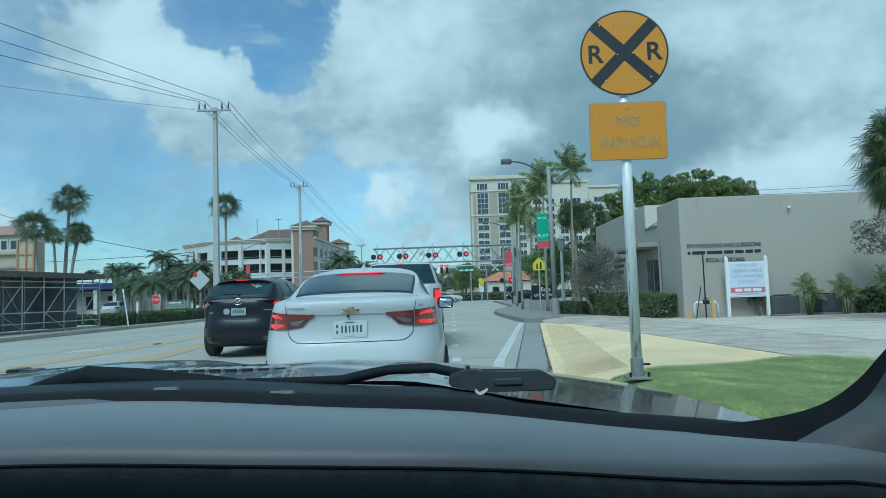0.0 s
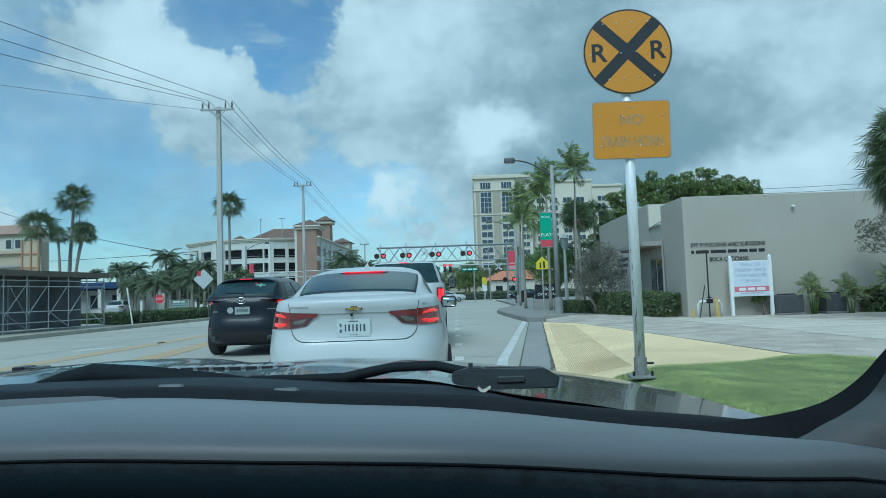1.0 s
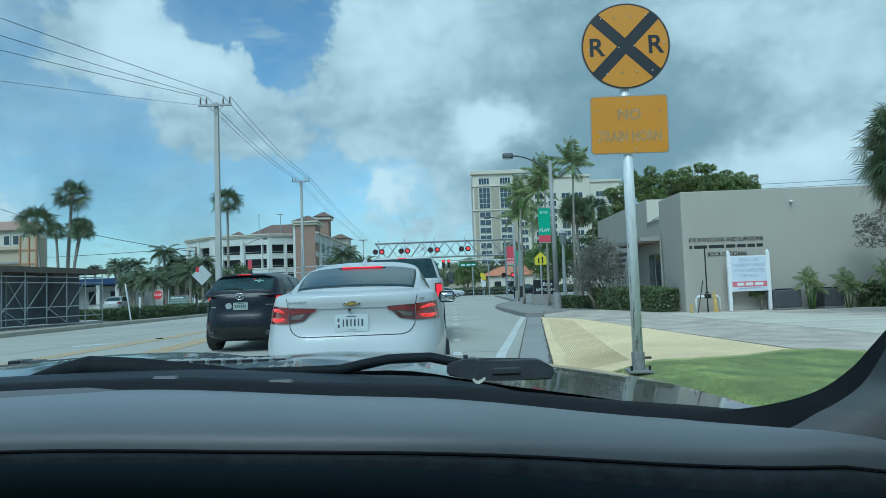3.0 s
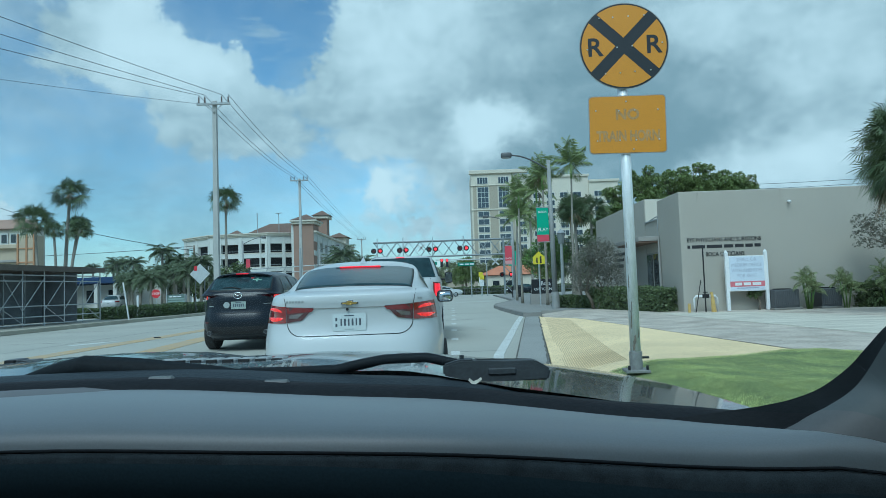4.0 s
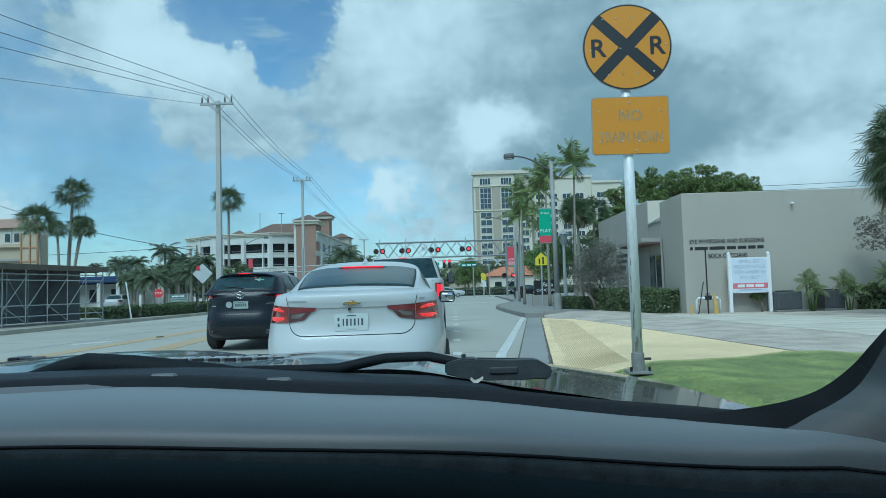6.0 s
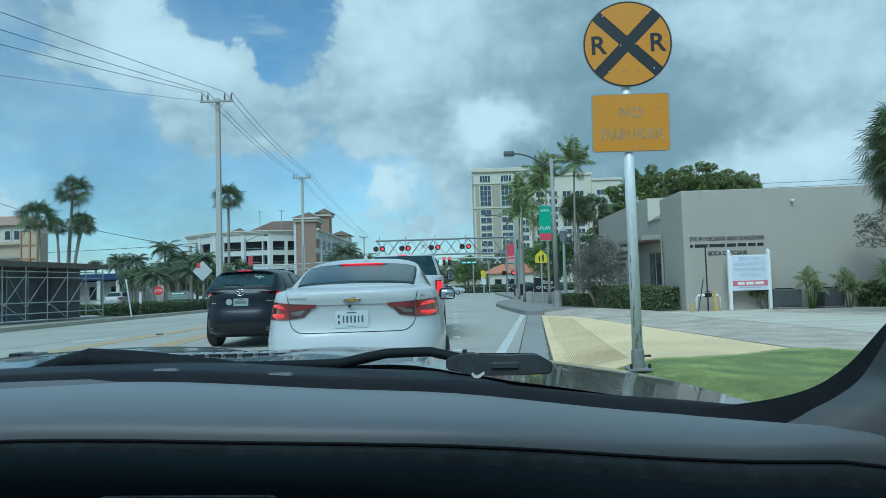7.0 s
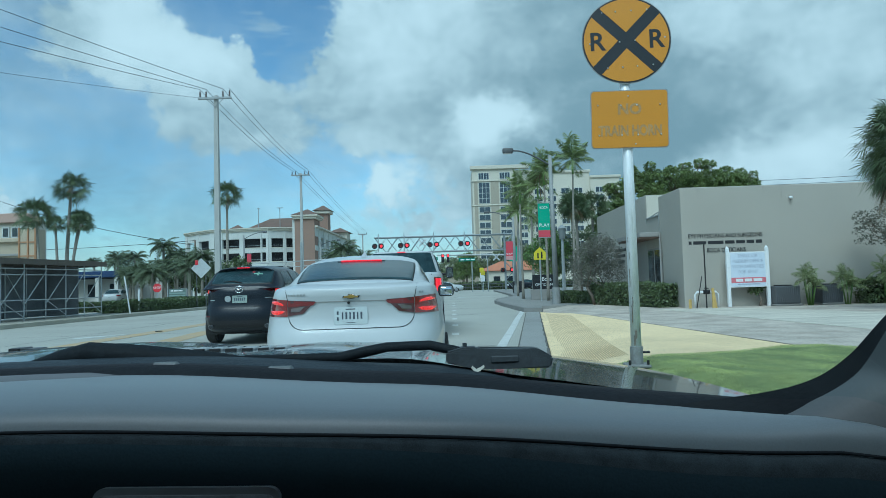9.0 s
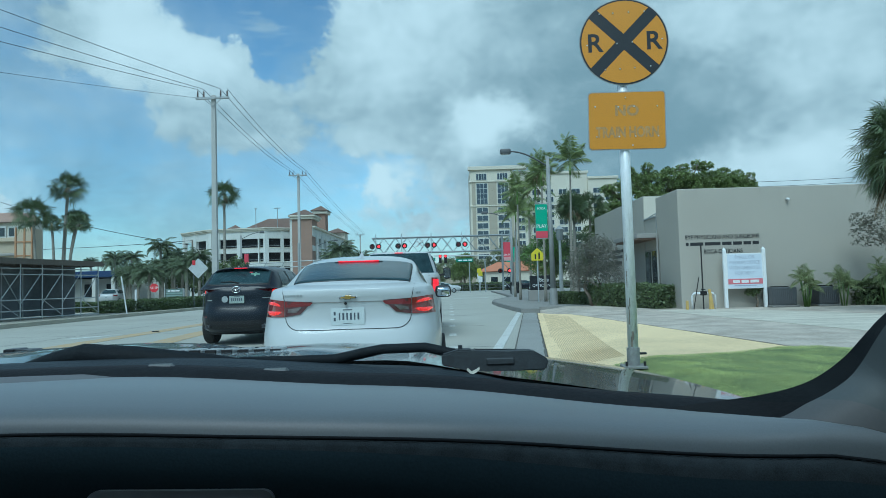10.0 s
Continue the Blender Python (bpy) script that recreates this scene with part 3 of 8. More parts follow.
tagged(part("joint_crack_lot", finish(bm), mat("sandy_joint", (0.27, 0.235, 0.185), 0.95, var=0.35, scale=4, fine=20)), "dark ragged joint between driveway and asphalt", "crack", kind="structure")
bm = bmesh.new()
strip(bm, [(-9.95, 17.0), (-9.25, 18.3)], 0.3, -0.01, 0.007)
tagged(part("turn_marking", finish(bm), WHITE_LINE), "worn white paint mark on the road", "lane marking", kind="structure")
# plain walls that close the place behind the camera
CLOSING = mat("dull_far_wall", (0.20, 0.20, 0.17), 0.9, var=0.25, scale=0.15, fine=1.5, bump=0.1, dirt=0.3)
tagged(part("wall_back", finish(abox(bmesh.new(), (-70, -46, -0.2), (70, -45, 9.0))), CLOSING), "plain dull wall closing the street behind", "wall", kind="structure")
# grooves of the tactile ramp in the apron
bm = bmesh.new()
for i in range(26):
    f = i / 25
    p, q = Vector((1.42 + 0.80 * f, 8.5 + 0.05 * f)), Vector((3.22 + 0.22 * f, 23.0 - 3.5 * f))
    pts = [p.lerp(q, t / 6) for t in range(7)]
    for a, b in zip(pts, pts[1:]):
        d = (b - a).normalized()
        s = Vector((d.y, -d.x)) * 0.007
        slab(bm, [a - s, a + s, b + s, b - s], -0.05, lambda x, y: lot_z(x, y) + 0.0022)
tagged(part("ramp_ribs", finish(bm), mat("grey_yellow_ribs", (0.58, 0.45, 0.26), 0.85, var=0.2, scale=2, fine=40)), "fine raised ribs along the yellow ramp", "tactile paving", kind="structure")

# grass verge beside the sign
VERGE = [(1.35, -6), (1.35, 6.6), (1.75, 7.45), (2.35, 7.85), (3.3, 8.35), (4.45, 9.0), (4.95, 9.0), (5.25, 8.5), (5.25, 7.2), (5.2, 5.0), (5.2, -6)]


def in_poly(x, y, poly):
    c = False
    for (x0, y0), (x1, y1) in zip(poly, poly[1:] + poly[:1]):
        if (y0 > y) != (y1 > y) and x < (x1 - x0) * (y - y0) / (y1 - y0) + x0:
            c = not c
    return c


bm = bmesh.new()
verge_c = bm.verts.new((3.3, 4.0, lot_z(3.3, 4.0) + 0.03))
ring = []
for (x0, y0), (x1, y1) in zip(VERGE, VERGE[1:] + VERGE[:1]):
    for k in range(6):
        x, y = x0 + (x1 - x0) * k / 6, y0 + (y1 - y0) * k / 6
        ring.append((x, y))
levels = []
for f in (1.0, 0.94, 0.85, 0.7, 0.5, 0.3, 0.12):
    levels.append([(3.3 + (x - 3.3) * f, 4.0 + (y - 4.0) * f) for x, y in ring])
rows = [[(x, y, -0.05) for x, y in levels[0]]] + [[(x, y, lot_z(x, y) + (0.012 if i == 0 else 0.03)) for x, y in lv] for i, lv in enumerate(levels)]
vs = grid(bm, rows, closed=True)
for j in range(len(ring)):
    bm.faces.new((vs[-1][j], vs[-1][(j + 1) % len(ring)], verge_c))
tagged(part("verge", finish(bm, True), SOIL), "soil bank under the grass beside the road", "verge", kind="structure")

rng = np.random.default_rng(4)
verts, faces = [], []
for _ in range(300000):
    x, y = rng.uniform(1.4, 5.3), rng.uniform(2.2, 9.1)
    if not in_poly(x, y, VERGE):
        continue
    clump = noise.noise(Vector((x * 2.3, y * 2.3, 0)))
    if rng.random() < 0.1 - clump:
        continue
    h, a, w = rng.uniform(0.005, 0.014) * (1 + 0.7 * clump), rng.uniform(0, 6.28), rng.uniform(0.0014, 0.0034)
    z = lot_z(x, y) + 0.025
    dx, dy = math.cos(a), math.sin(a)
    lean = rng.uniform(0.2, 1.9) * h
    i = len(verts)
    verts += [(x - dy * w, y + dx * w, z), (x + dy * w, y - dx * w, z), (x + dx * lean, y + dy * lean, z + h)]
    faces.append((i, i + 1, i + 2))
me = bpy.data.meshes.new("grass")
me.from_pydata(verts, [], faces)
me.materials.append(GRASS)
tagged(new("grass", me), "short green lawn grass with bare spots", "grass", kind="stuff")

# far pavement on the right with its kerb
FAR_WALK = [(2.62, 24.6), (2.5, 27), (2.3, 32), (2.25, 36), (2.6, 39.5), (3.5, 43.5), (4.4, 48), (4.8, 60), (5.2, 84), (40, 84), (40, 26.3), (3.5, 26.3), (3.3, 24.6)]
bm = bmesh.new()
slab(bm, [(x + 0.15 if i < 9 else x, y) for i, (x, y) in enumerate(FAR_WALK)], -0.1, 0.148)
tagged(part("pavement", finish(bm), WALK), "grey concrete pavement with a raised kerb", "pavement", kind="structure")
bm = bmesh.new()
strip(bm, [(x + 0.075, y) for x, y in FAR_WALK[:9]], 0.15, -0.1, 0.155)
strip(bm, [(2.66, 24.66), (3.3, 24.5)], 0.15, -0.1, 0.155)
tagged(part("kerb", finish(bm), KERB), "stained concrete kerb of the pavement", "kerb", kind="structure")

# left-hand pavement with its kerb
bm = bmesh.new()
slab(bm, [(-16.2, -30), (-16.2, 24), (-15.95, 33), (-15.7, 42), (-16, 60), (-16.2, 86), (-90, 86), (-90, -30)], -0.1, 0.148)
tagged(part("pavement_left", finish(bm), mat("pale_dusty_pavement", (0.38, 0.365, 0.305), 0.9, var=0.18, scale=0.9, fine=25, bump=0.25, dirt=0.25)), "grey concrete pavement with a dusty surface", "pavement", kind="structure")
bm = bmesh.new()
strip(bm, [(-16.05, -30), (-16.05, 24), (-15.8, 33), (-15.55, 42), (-15.9, 60), (-16.05, 86)], 0.2, -0.1, 0.155)
tagged(part("kerb_left", finish(bm), mat("pale_dusty_kerb", (0.40, 0.38, 0.31), 0.9, var=0.2, scale=1.5, fine=20, bump=0.3, dirt=0.3)), "worn concrete kerb along the road", "kerb", kind="structure")

# ---- railway crossing sign ----
sign = thing("crossing_sign", "round yellow railroad warning sign over a faded plate on steel post", "traffic sign", m=pose(1.86, 6.72, 0.255, 0, 0, -4))
LEAN = 0.004


def disc(bm, c, r, t, seg=64, bevel=0.0):
    rod(bm, (c[0], c[1] - t / 2, c[2]), (c[0], c[1] + t / 2, c[2]), r, seg=seg)
    return bm


bm = bmesh.new()
rod(bm, (-0.012, 0.066, 0.0), (-0.012 + LEAN, 0.066, 3.75), 0.053, seg=24)
part("post", finish(bm, True), ZINC, sign, "galvanised steel post with scuffs")
SCUFF = mat("dark_post_scuff", (0.16, 0.14, 0.11), 0.8, var=0.4, scale=30, fine=120, bump=0.2)
for a0, a1, z0, z1 in ((-0.55, -0.2, 0.20, 0.31), (-0.35, 0.05, 0.27, 0.36), (-0.75, -0.55, 0.42, 0.62), (-0.5, -0.38, 0.60, 0.70), (-0.9, -0.78, 0.80, 0.98), (-0.8, -0.7, 1.08, 1.16), (-0.95, -0.85, 1.25, 1.31), (0.5, 0.62, 0.33, 0.44)):
    bm = bmesh.new()
    grid(bm, [[(-0.012 + 0.0545 * math.sin(a0 + (a1 - a0) * (i / 5 + 0.15 * math.sin(5 * j + i))), 0.066 - 0.0545 * math.cos(a0 + (a1 - a0) * (i / 5 + 0.15 * math.sin(5 * j + i))), z0 + (z1 - z0) * (j / 5 + 0.08 * math.sin(7 * i + j))) for i in range(6)] for j in range(6)])
    part("scuff", finish(bm), SCUFF, sign, "dark rusty scuff")
bm = bmesh.new()
rod(bm, (-0.012, 0.066, -0.02), (-0.012, 0.066, 0.19), 0.066, seg=16)
box(bm, (-0.012, 0.066, 0.0), (0.24, 0.24, 0.03), 0.006)
part("base_sleeve", finish(bm), mat("rusted_grey_sleeve", (0.24, 0.245, 0.235), 0.7, 0.2, var=0.3, scale=12, fine=60, bump=0.3, dirt=0.4), sign)
for x in (-0.1, 0.08):
    bm = bmesh.new()
    rod(bm, (x, -0.03, 0.0), (x, -0.03, 0.06), 0.014, seg=6)
    part("bolt", finish(bm), CAR_BLACK, sign)
bm = bmesh.new()
rod(bm, (0.0, 0.066, 0.13), (0.12, 0.066, 0.13), 0.012, seg=8)
part("set_screw", finish(bm), CAR_BLACK, sign)
DC = 3.352
bm = disc(bmesh.new(), (0.015, 0, DC), 0.457, 0.006, 72)
part("disc", finish(bm), LAMP_GREY, sign, "dull metal edge of the round sign")
bm = disc(bmesh.new(), (0.015, -0.004, DC), 0.449, 0.004, 72)
part("border", finish(bm), SIGN_BLACK, sign)
# four yellow fields between the arms of the cross
for a0 in (0, 90, 180, 270):
    bm = bmesh.new()
    pts = []
    R, HW = 0.434, 0.060
    lim = math.asin(HW / R)
    for k in range(17):
        a = -math.pi / 4 + lim + (math.pi / 2 - 2 * lim) * k / 16
        pts.append((R * math.cos(a), R * math.sin(a)))
    pts.append((HW * math.sqrt(2), 0))
    lo = [bm.verts.new((x, -0.0062, z)) for x, z in pts]
    hi = [bm.verts.new((x, -0.0085, z)) for x, z in pts]
    bm.faces.new(lo)
    bm.faces.new(hi)
    for i in range(len(pts)):
        bm.faces.new((lo[i], lo[(i + 1) % len(pts)], hi[(i + 1) % len(pts)], hi[i]))
    part("yellow_field", finish(bm), SIGN_YELLOW, sign, m=pose(0.015, 0, DC, 0, a0, 0))
for x in (-0.285, 0.315):
    lettering("R", 0.27, SIGN_BLACK, pose(x, -0.0095, DC - 0.01), sign, "letter", 0.001, bold=0.005)
for i, (x, z) in enumerate([(-0.24, 0.305), (-0.1, 0.307), (0.06, 0.31), (0.22, 0.31), (-0.07, -0.015), (0.085, -0.008), (-0.2, -0.285), (-0.05, -0.283), (0.1, -0.278), (0.26, -0.272), (-0.375, -0.02), (0.39, 0.01)]):
    bm = bmesh.new()
    bmesh.ops.create_uvsphere(bm, u_segments=8, v_segments=5, radius=0.009, matrix=Matrix.Translation((0.015 + x, -0.010, DC + z)))
    part("rivet", finish(bm, True), ALU, sign)
PC = 2.525


def round_plate(bm, w, h, r, y0, y1, cx=0.0, cz=0.0):
    pts = []
    for sx, sz, a0 in ((1, 1, 0), (-1, 1, 90), (-1, -1, 180), (1, -1, 270)):
        for k in range(6):
            a = radians(a0 + 18 * k)
            pts.append((cx + sx * (w / 2 - r) + r * math.cos(a), cz + sz * (h / 2 - r) + r * math.sin(a)))
    lo = [bm.verts.new((x, y0, z)) for x, z in pts]
    hi = [bm.verts.new((x, y1, z)) for x, z in pts]
    bm.faces.new(lo[::-1])
    bm.faces.new(hi)
    for i in range(len(pts)):
        bm.faces.new((lo[i], lo[(i + 1) % len(pts)], hi[(i + 1) % len(pts)], hi[i]))
    return bm


lower = part("lower_plate", finish(round_plate(bmesh.new(), 0.79, 0.61, 0.04, -0.003, 0.003)), LAMP_GREY, sign, "dull grey metal edge", m=pose(0.012, 0, PC, 0, 1.2, 0))
part("lower_face", finish(round_plate(bmesh.new(), 0.768, 0.588, 0.034, -0.006, -0.0035)), SIGN_YELLOW, lower)
lettering("NO", 0.15, FADED, pose(0.0, -0.0072, 0.10), lower, "faded_lettering", 0.0004, 1.05, 0.006)
lettering("TRAIN HORN", 0.15, FADED, pose(0.005, -0.0072, -0.125), lower, "faded_lettering", 0.0004, 1.0, 0.006, 0.64)
for x, z in [(-0.32, 0.15), (-0.085, 0.145), (0.075, 0.145), (0.31, 0.145), (-0.31, -0.165), (-0.08, -0.165), (0.085, -0.165), (0.315, -0.165), (0.055, -0.26), (-0.01, 0.24)]:
    bm = bmesh.new()
    bmesh.ops.create_uvsphere(bm, u_segments=8, v_segments=5, radius=0.009, matrix=Matrix.Translation((x, -0.0075, z)))
    part("rivet", finish(bm, True), ALU, lower)

# ---- eye clinic on the right ----
office = thing("office_building", "single-storey greige stucco clinic with flat parapet roof", "building")
FY, FX = 21.35, 7.47          # near wall and its corner
bm = bmesh.new()
abox(bm, (FX, FY, 0.1), (34, FY + 2.25, 4.03), 0.02)
part("wall", finish(bm), STUCCO, office)
bm = bmesh.new()
abox(bm, (FX + 0.10, FY + 0.12, 4.03), (33.9, FY + 2.15, 4.045))
part("roof_felt", finish(bm), STUCCO_TRIM, office)
# low notch of the roof and the long wing behind it
bm = bmesh.new()
abox(bm, (FX + 0.02, FY + 2.25, 0.1), (33.9, FY + 3.75, 3.36))
part("notch_wall", finish(bm), STUCCO, office)
bm = bmesh.new()
abox(bm, (FX - 0.04, FY + 2.22, 3.36), (FX + 0.9, FY + 3.78, 3.40))
tube(bm, [(FX - 0.02, FY + 3.7, 3.36), (FX - 0.02, FY + 2.2, 3.48)], 0.018, 6)
tube(bm, [(FX - 0.02, FY + 2.2, 2.7), (FX - 0.02, FY + 2.2, 3.48)], 0.014, 6)
part("flashing", finish(bm), GREY_STEEL, office, "bent grey metal flashing")
bm = bmesh.new()
abox(bm, (FX, FY + 3.76, 0.1), (33.9, FY + 12.2, 4.30), 0.015)
part("side_wing", finish(bm), STUCCO, office)
part("roof_step", finish(abox(bmesh.new(), (FX + 0.03, FY + 3.735, 3.42), (FX + 1.6, FY + 3.77, 4.27))), CREAM, office, "pale stucco step in the parapet")
bm = bmesh.new()
abox(bm, (FX - 0.75, FY + 2.15, 2.60), (FX + 0.03, FY + 5.4, 2.76), 0.01)
part("entrance_canopy", finish(bm), STUCCO_TRIM, office)
bm = bmesh.new()
abox(bm, (FX - 0.72, FY + 2.2, 2.55), (FX, FY + 5.3, 2.602))
part("canopy_soffit", finish(bm), mat("brown_soffit", (0.25, 0.17, 0.13), 0.8), office)
for y in (FY + 2.16, FY + 2.95):
    bm = bmesh.new()
    abox(bm, (FX - 0.02, y, 0.6), (FX + 0.1, y + 0.72, 2.2))
    w = part("window", finish(bm), STUCCO_TRIM, office)
    bm = bmesh.new()
    abox(bm, (FX - 0.035, y + 0.05, 0.66), (FX + 0.05, y + 0.67, 2.14))
    part("pane", finish(bm), DARK_GLASS, w)
bm = bmesh.new()
rod(bm, (FX - 0.06, FY + 2.05, 0.15), (FX - 0.06, FY + 2.05, 2.1), 0.04, seg=8)
rod(bm, (FX - 0.05, FY + 2.1, 2.1), (FX - 0.05, FY + 2.1, 2.75), 0.03, seg=8)
part("downpipe", finish(bm), STUCCO_TRIM, office)
bm = bmesh.new()
tube(bm, [(11.0, FY - 0.14, 3.58), (11.0, FY - 0.05, 3.6), (11.0, FY + 0.02, 3.6)], [0.05, 0.04, 0.03], 8)
part("camera_dome", finish(bm, True), SIGN_WHITE, office)
for x, h in ((8.05, 0.32), (8.09, 0.16), (10.15, 0.2), (10.75, 0.42), (11.8, 0.16), (13.0, 0.3)):
    bm = bmesh.new()
    abox(bm, (x, FY - 0.004, 4.0 - h), (x + 0.014, FY + 0.02, 4.0))
    part("water_streak", finish(bm), mat("water_stain", (0.30, 0.28, 0.245), 0.9, var=0.3, scale=9), office)
INK_WALL = mat("dark_wall_letters", (0.025, 0.025, 0.028), 0.5, var=0.1, bump=0)
lettering("EYE PHYSICIANS AND SURGEONS", 0.19, INK_WALL, pose(8.86, FY - 0.02, 2.435), office, "wall_lettering", 0.004, width=2.38)
lettering("BOCA OPTICIANS", 0.19, INK_WALL, pose(8.87, FY - 0.02, 1.965), office, "wall_lettering", 0.004, width=1.24)
# a name line, kept as plain bars
x = 7.68
for wd in (0.09, 0.42, 0.5, 0.3, 0.28, 0.24, 0.2):
    bm = bmesh.new()
    abox(bm, (x, FY - 0.008, 2.165), (x + wd, FY + 0.01, 2.27), 0.002)
    part("letter_bar", finish(bm), INK_WALL, office)
    x += wd + 0.055
for k, z in enumerate((2.32, 2.07, 1.82)):
    bm = bmesh.new()
    abox(bm, (FX - 0.03, FY + 6.9 + 0.15 * k, z), (FX + 0.01, FY + 8.6 - 0.2 * k, z + 0.12), 0.004)
    part("letter_bar", finish(bm), INK_WALL, office)
# ---- parking garage on the left ----
garage = thing("parking_garage", "white open-deck parking garage with brown hipped corner towers", "building")
GX0, GX1, GY = -53.4, -31.0, 130.0
# solid fill behind the openings, coloured as the shade of the decks
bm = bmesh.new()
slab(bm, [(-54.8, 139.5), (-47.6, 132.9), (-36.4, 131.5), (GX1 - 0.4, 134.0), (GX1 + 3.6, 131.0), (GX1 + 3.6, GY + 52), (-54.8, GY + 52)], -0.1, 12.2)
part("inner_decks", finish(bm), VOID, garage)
SILLS = [(-0.1, 1.1), (2.9, 3.9), (5.7, 6.7), (8.5, 9.5), (11.3, 13.1)]


def deck_front(a, b, piers):
    """One straight stretch of open decks between two plan points, with piers at (from, to) shares of its length."""
    a, b = Vector(a), Vector(b)
    d = b - a
    m = pose(a.x, a.y, 0, 0, 0, math.degrees(math.atan2(d.y, d.x)))
    n = d.length
    front = part("deck_front", finish(abox(bmesh.new(), (-0.1, 0, 13.0), (n + 0.1, 0.5, 13.12))), WHITE_WALL, garage, m=m)
    for z0, z1 in SILLS:
        part("spandrel", finish(abox(bmesh.new(), (0, 0, z0), (n, 0.5, z1), 0.02)), WHITE_WALL, front)
    for z0, z1 in SILLS[:4]:
        part("cable_rail", finish(abox(bmesh.new(), (0, 0.3, z1 + 0.4), (n, 0.36, z1 + 0.46))), GREY_STEEL, front)
        part("string_course", finish(abox(bmesh.new(), (-0.02, -0.07, z1 - 0.14), (n + 0.02, 0.05, z1 + 0.02))), CREAM, front)
    for p, q in piers:
        part("pier", finish(abox(bmesh.new(), (p * n, -0.12, -0.1), (q * n, 0.6, 12.9), 0.02)), WHITE_WALL, front)
    for z0, z1, out in ((12.75, 13.0, 0.2), (13.0, 13.25, 0.4), (13.25, 13.45, 0.55)):
        part("cornice", finish(abox(bmesh.new(), (-0.15, -out, z0), (n + 0.15, 0.6, z1), 0.03)), CREAM, front)


deck_front((-56.2, 138.0), (-48.4, 131.4), [(0, 0.08), (0.44, 0.54), (0.93, 1.0)])
deck_front((-48.4, 131.4), (-36.4, 130.0), [(0, 0.06), (0.145, 0.20), (0.50, 0.56), (0.865, 0.885), (0.96, 1.0)])
deck_front((-36.4, 130.0), (GX1 - 0.1, 132.6), [(0, 0.1), (0.50, 0.60), (0.94, 1.0)])
# long side along the street
for k, (z0, z1) in enumerate(SILLS):
    part("spandrel", finish(abox(bmesh.new(), (GX1 + 3.9, GY - 2.0, z0), (GX1 + 4.4, GY + 50, z1))), WHITE_WALL, garage)
for i in range(9):
    bm = bmesh.new()
    abox(bm, (GX1 + 3.85, GY + 1 + 5.2 * i, -0.1), (GX1 + 4.5, GY + 3.4 + 5.2 * i, 12.6))
    part("pier", finish(bm), WHITE_WALL, garage)
part("cornice", finish(abox(bmesh.new(), (GX1 + 3.8, GY - 2.0, 13.0), (GX1 + 4.9, GY + 50, 13.35), 0.05)), CREAM, garage)


def hip_roof(bm, x0, x1, y0, y1, z0, z1, over=0.5):
    a = [bm.verts.new(p) for p in ((x0 - over, y0 - over, z0), (x1 + over, y0 - over, z0), (x1 + over, y1 + over, z0), (x0 - over, y1 + over, z0))]
    w, d = x1 - x0, y1 - y0
    if w > d * 1.2:
        r = [bm.verts.new((x0 + d / 2, (y0 + y1) / 2, z1)), bm.verts.new((x1 - d / 2, (y0 + y1) / 2, z1))]
        bm.faces.new((a[0], a[1], r[1], r[0]))
        bm.faces.new((a[1], a[2], r[1]))
        bm.faces.new((a[2], a[3], r[0], r[1]))
        bm.faces.new((a[3], a[0], r[0]))
    else:
        c = bm.verts.new(((x0 + x1) / 2, (y0 + y1) / 2, z1))
        for i in range(4):
            bm.faces.new((a[i], a[(i + 1) % 4], c))
    bm.faces.new(a[::-1])
    return bm


part("main_roof", finish(hip_roof(bmesh.new(), -41.8, -28.5, GY + 3.2, GY + 11.2, 13.3, 15.95)), ROOF_TILE, garage, "brown tiled hip roof")
part("small_roof", finish(hip_roof(bmesh.new(), -45.9, -42.6, GY + 4, GY + 7.3, 13.3, 14.7)), ROOF_TILE, garage)
part("side_roof", finish(hip_roof(bmesh.new(), GX1 - 3, GX1 + 4.0, GY + 16, GY + 34, 13.3, 15.6)), ROOF_TILE, garage)
tower = part("corner_tower", finish(abox(bmesh.new(), (GX1 + 0.4, GY - 2.2, -0.1), (GX1 + 4.3, GY + 3.0, 14.7), 0.03)), BROWN, garage, "brown stucco corner tower")
part("tower_pilaster", finish(abox(bmesh.new(), (GX1 - 0.1, GY - 2.0, -0.1), (GX1 + 0.9, GY + 0.4, 14.6), 0.03)), WHITE_WALL, tower)
part("tower_cornice", finish(abox(bmesh.new(), (GX1 + 0.1, GY - 2.6, 14.65), (GX1 + 4.8, GY + 3.4, 15.1), 0.1)), CREAM, tower)
part("tower_cornice", finish(abox(bmesh.new(), (GX1 - 0.2, GY - 2.9, 15.1), (GX1 + 5.1, GY + 3.7, 15.5), 0.1)), CREAM, tower)
part("tower_roof", finish(hip_roof(bmesh.new(), GX1 + 0.3, GX1 + 4.6, GY - 2.4, GY + 3.2, 15.5, 16.9)), ROOF_TILE, tower)
tower = part("corner_tower", finish(abox(bmesh.new(), (-29.1, GY + 12, 12.0), (-26.7, GY + 15, 17.6), 0.03)), BROWN, garage, "brown stucco stair tower")
part("tower_cornice", finish(abox(bmesh.new(), (-29.6, GY + 11.5, 17.2), (-26.2, GY + 15.5, 17.9), 0.1)), CREAM, tower)
part("tower_roof", finish(hip_roof(bmesh.new(), -29.4, -26.4, GY + 11.7, GY + 15.3, 17.9, 19.2)), ROOF_TILE, tower)
tower = part("corner_tower", finish(abox(bmesh.new(), (GX1 + 0.4, GY + 36, 12.0), (GX1 + 4.6, GY + 41, 15.0), 0.03)), CREAM, garage)
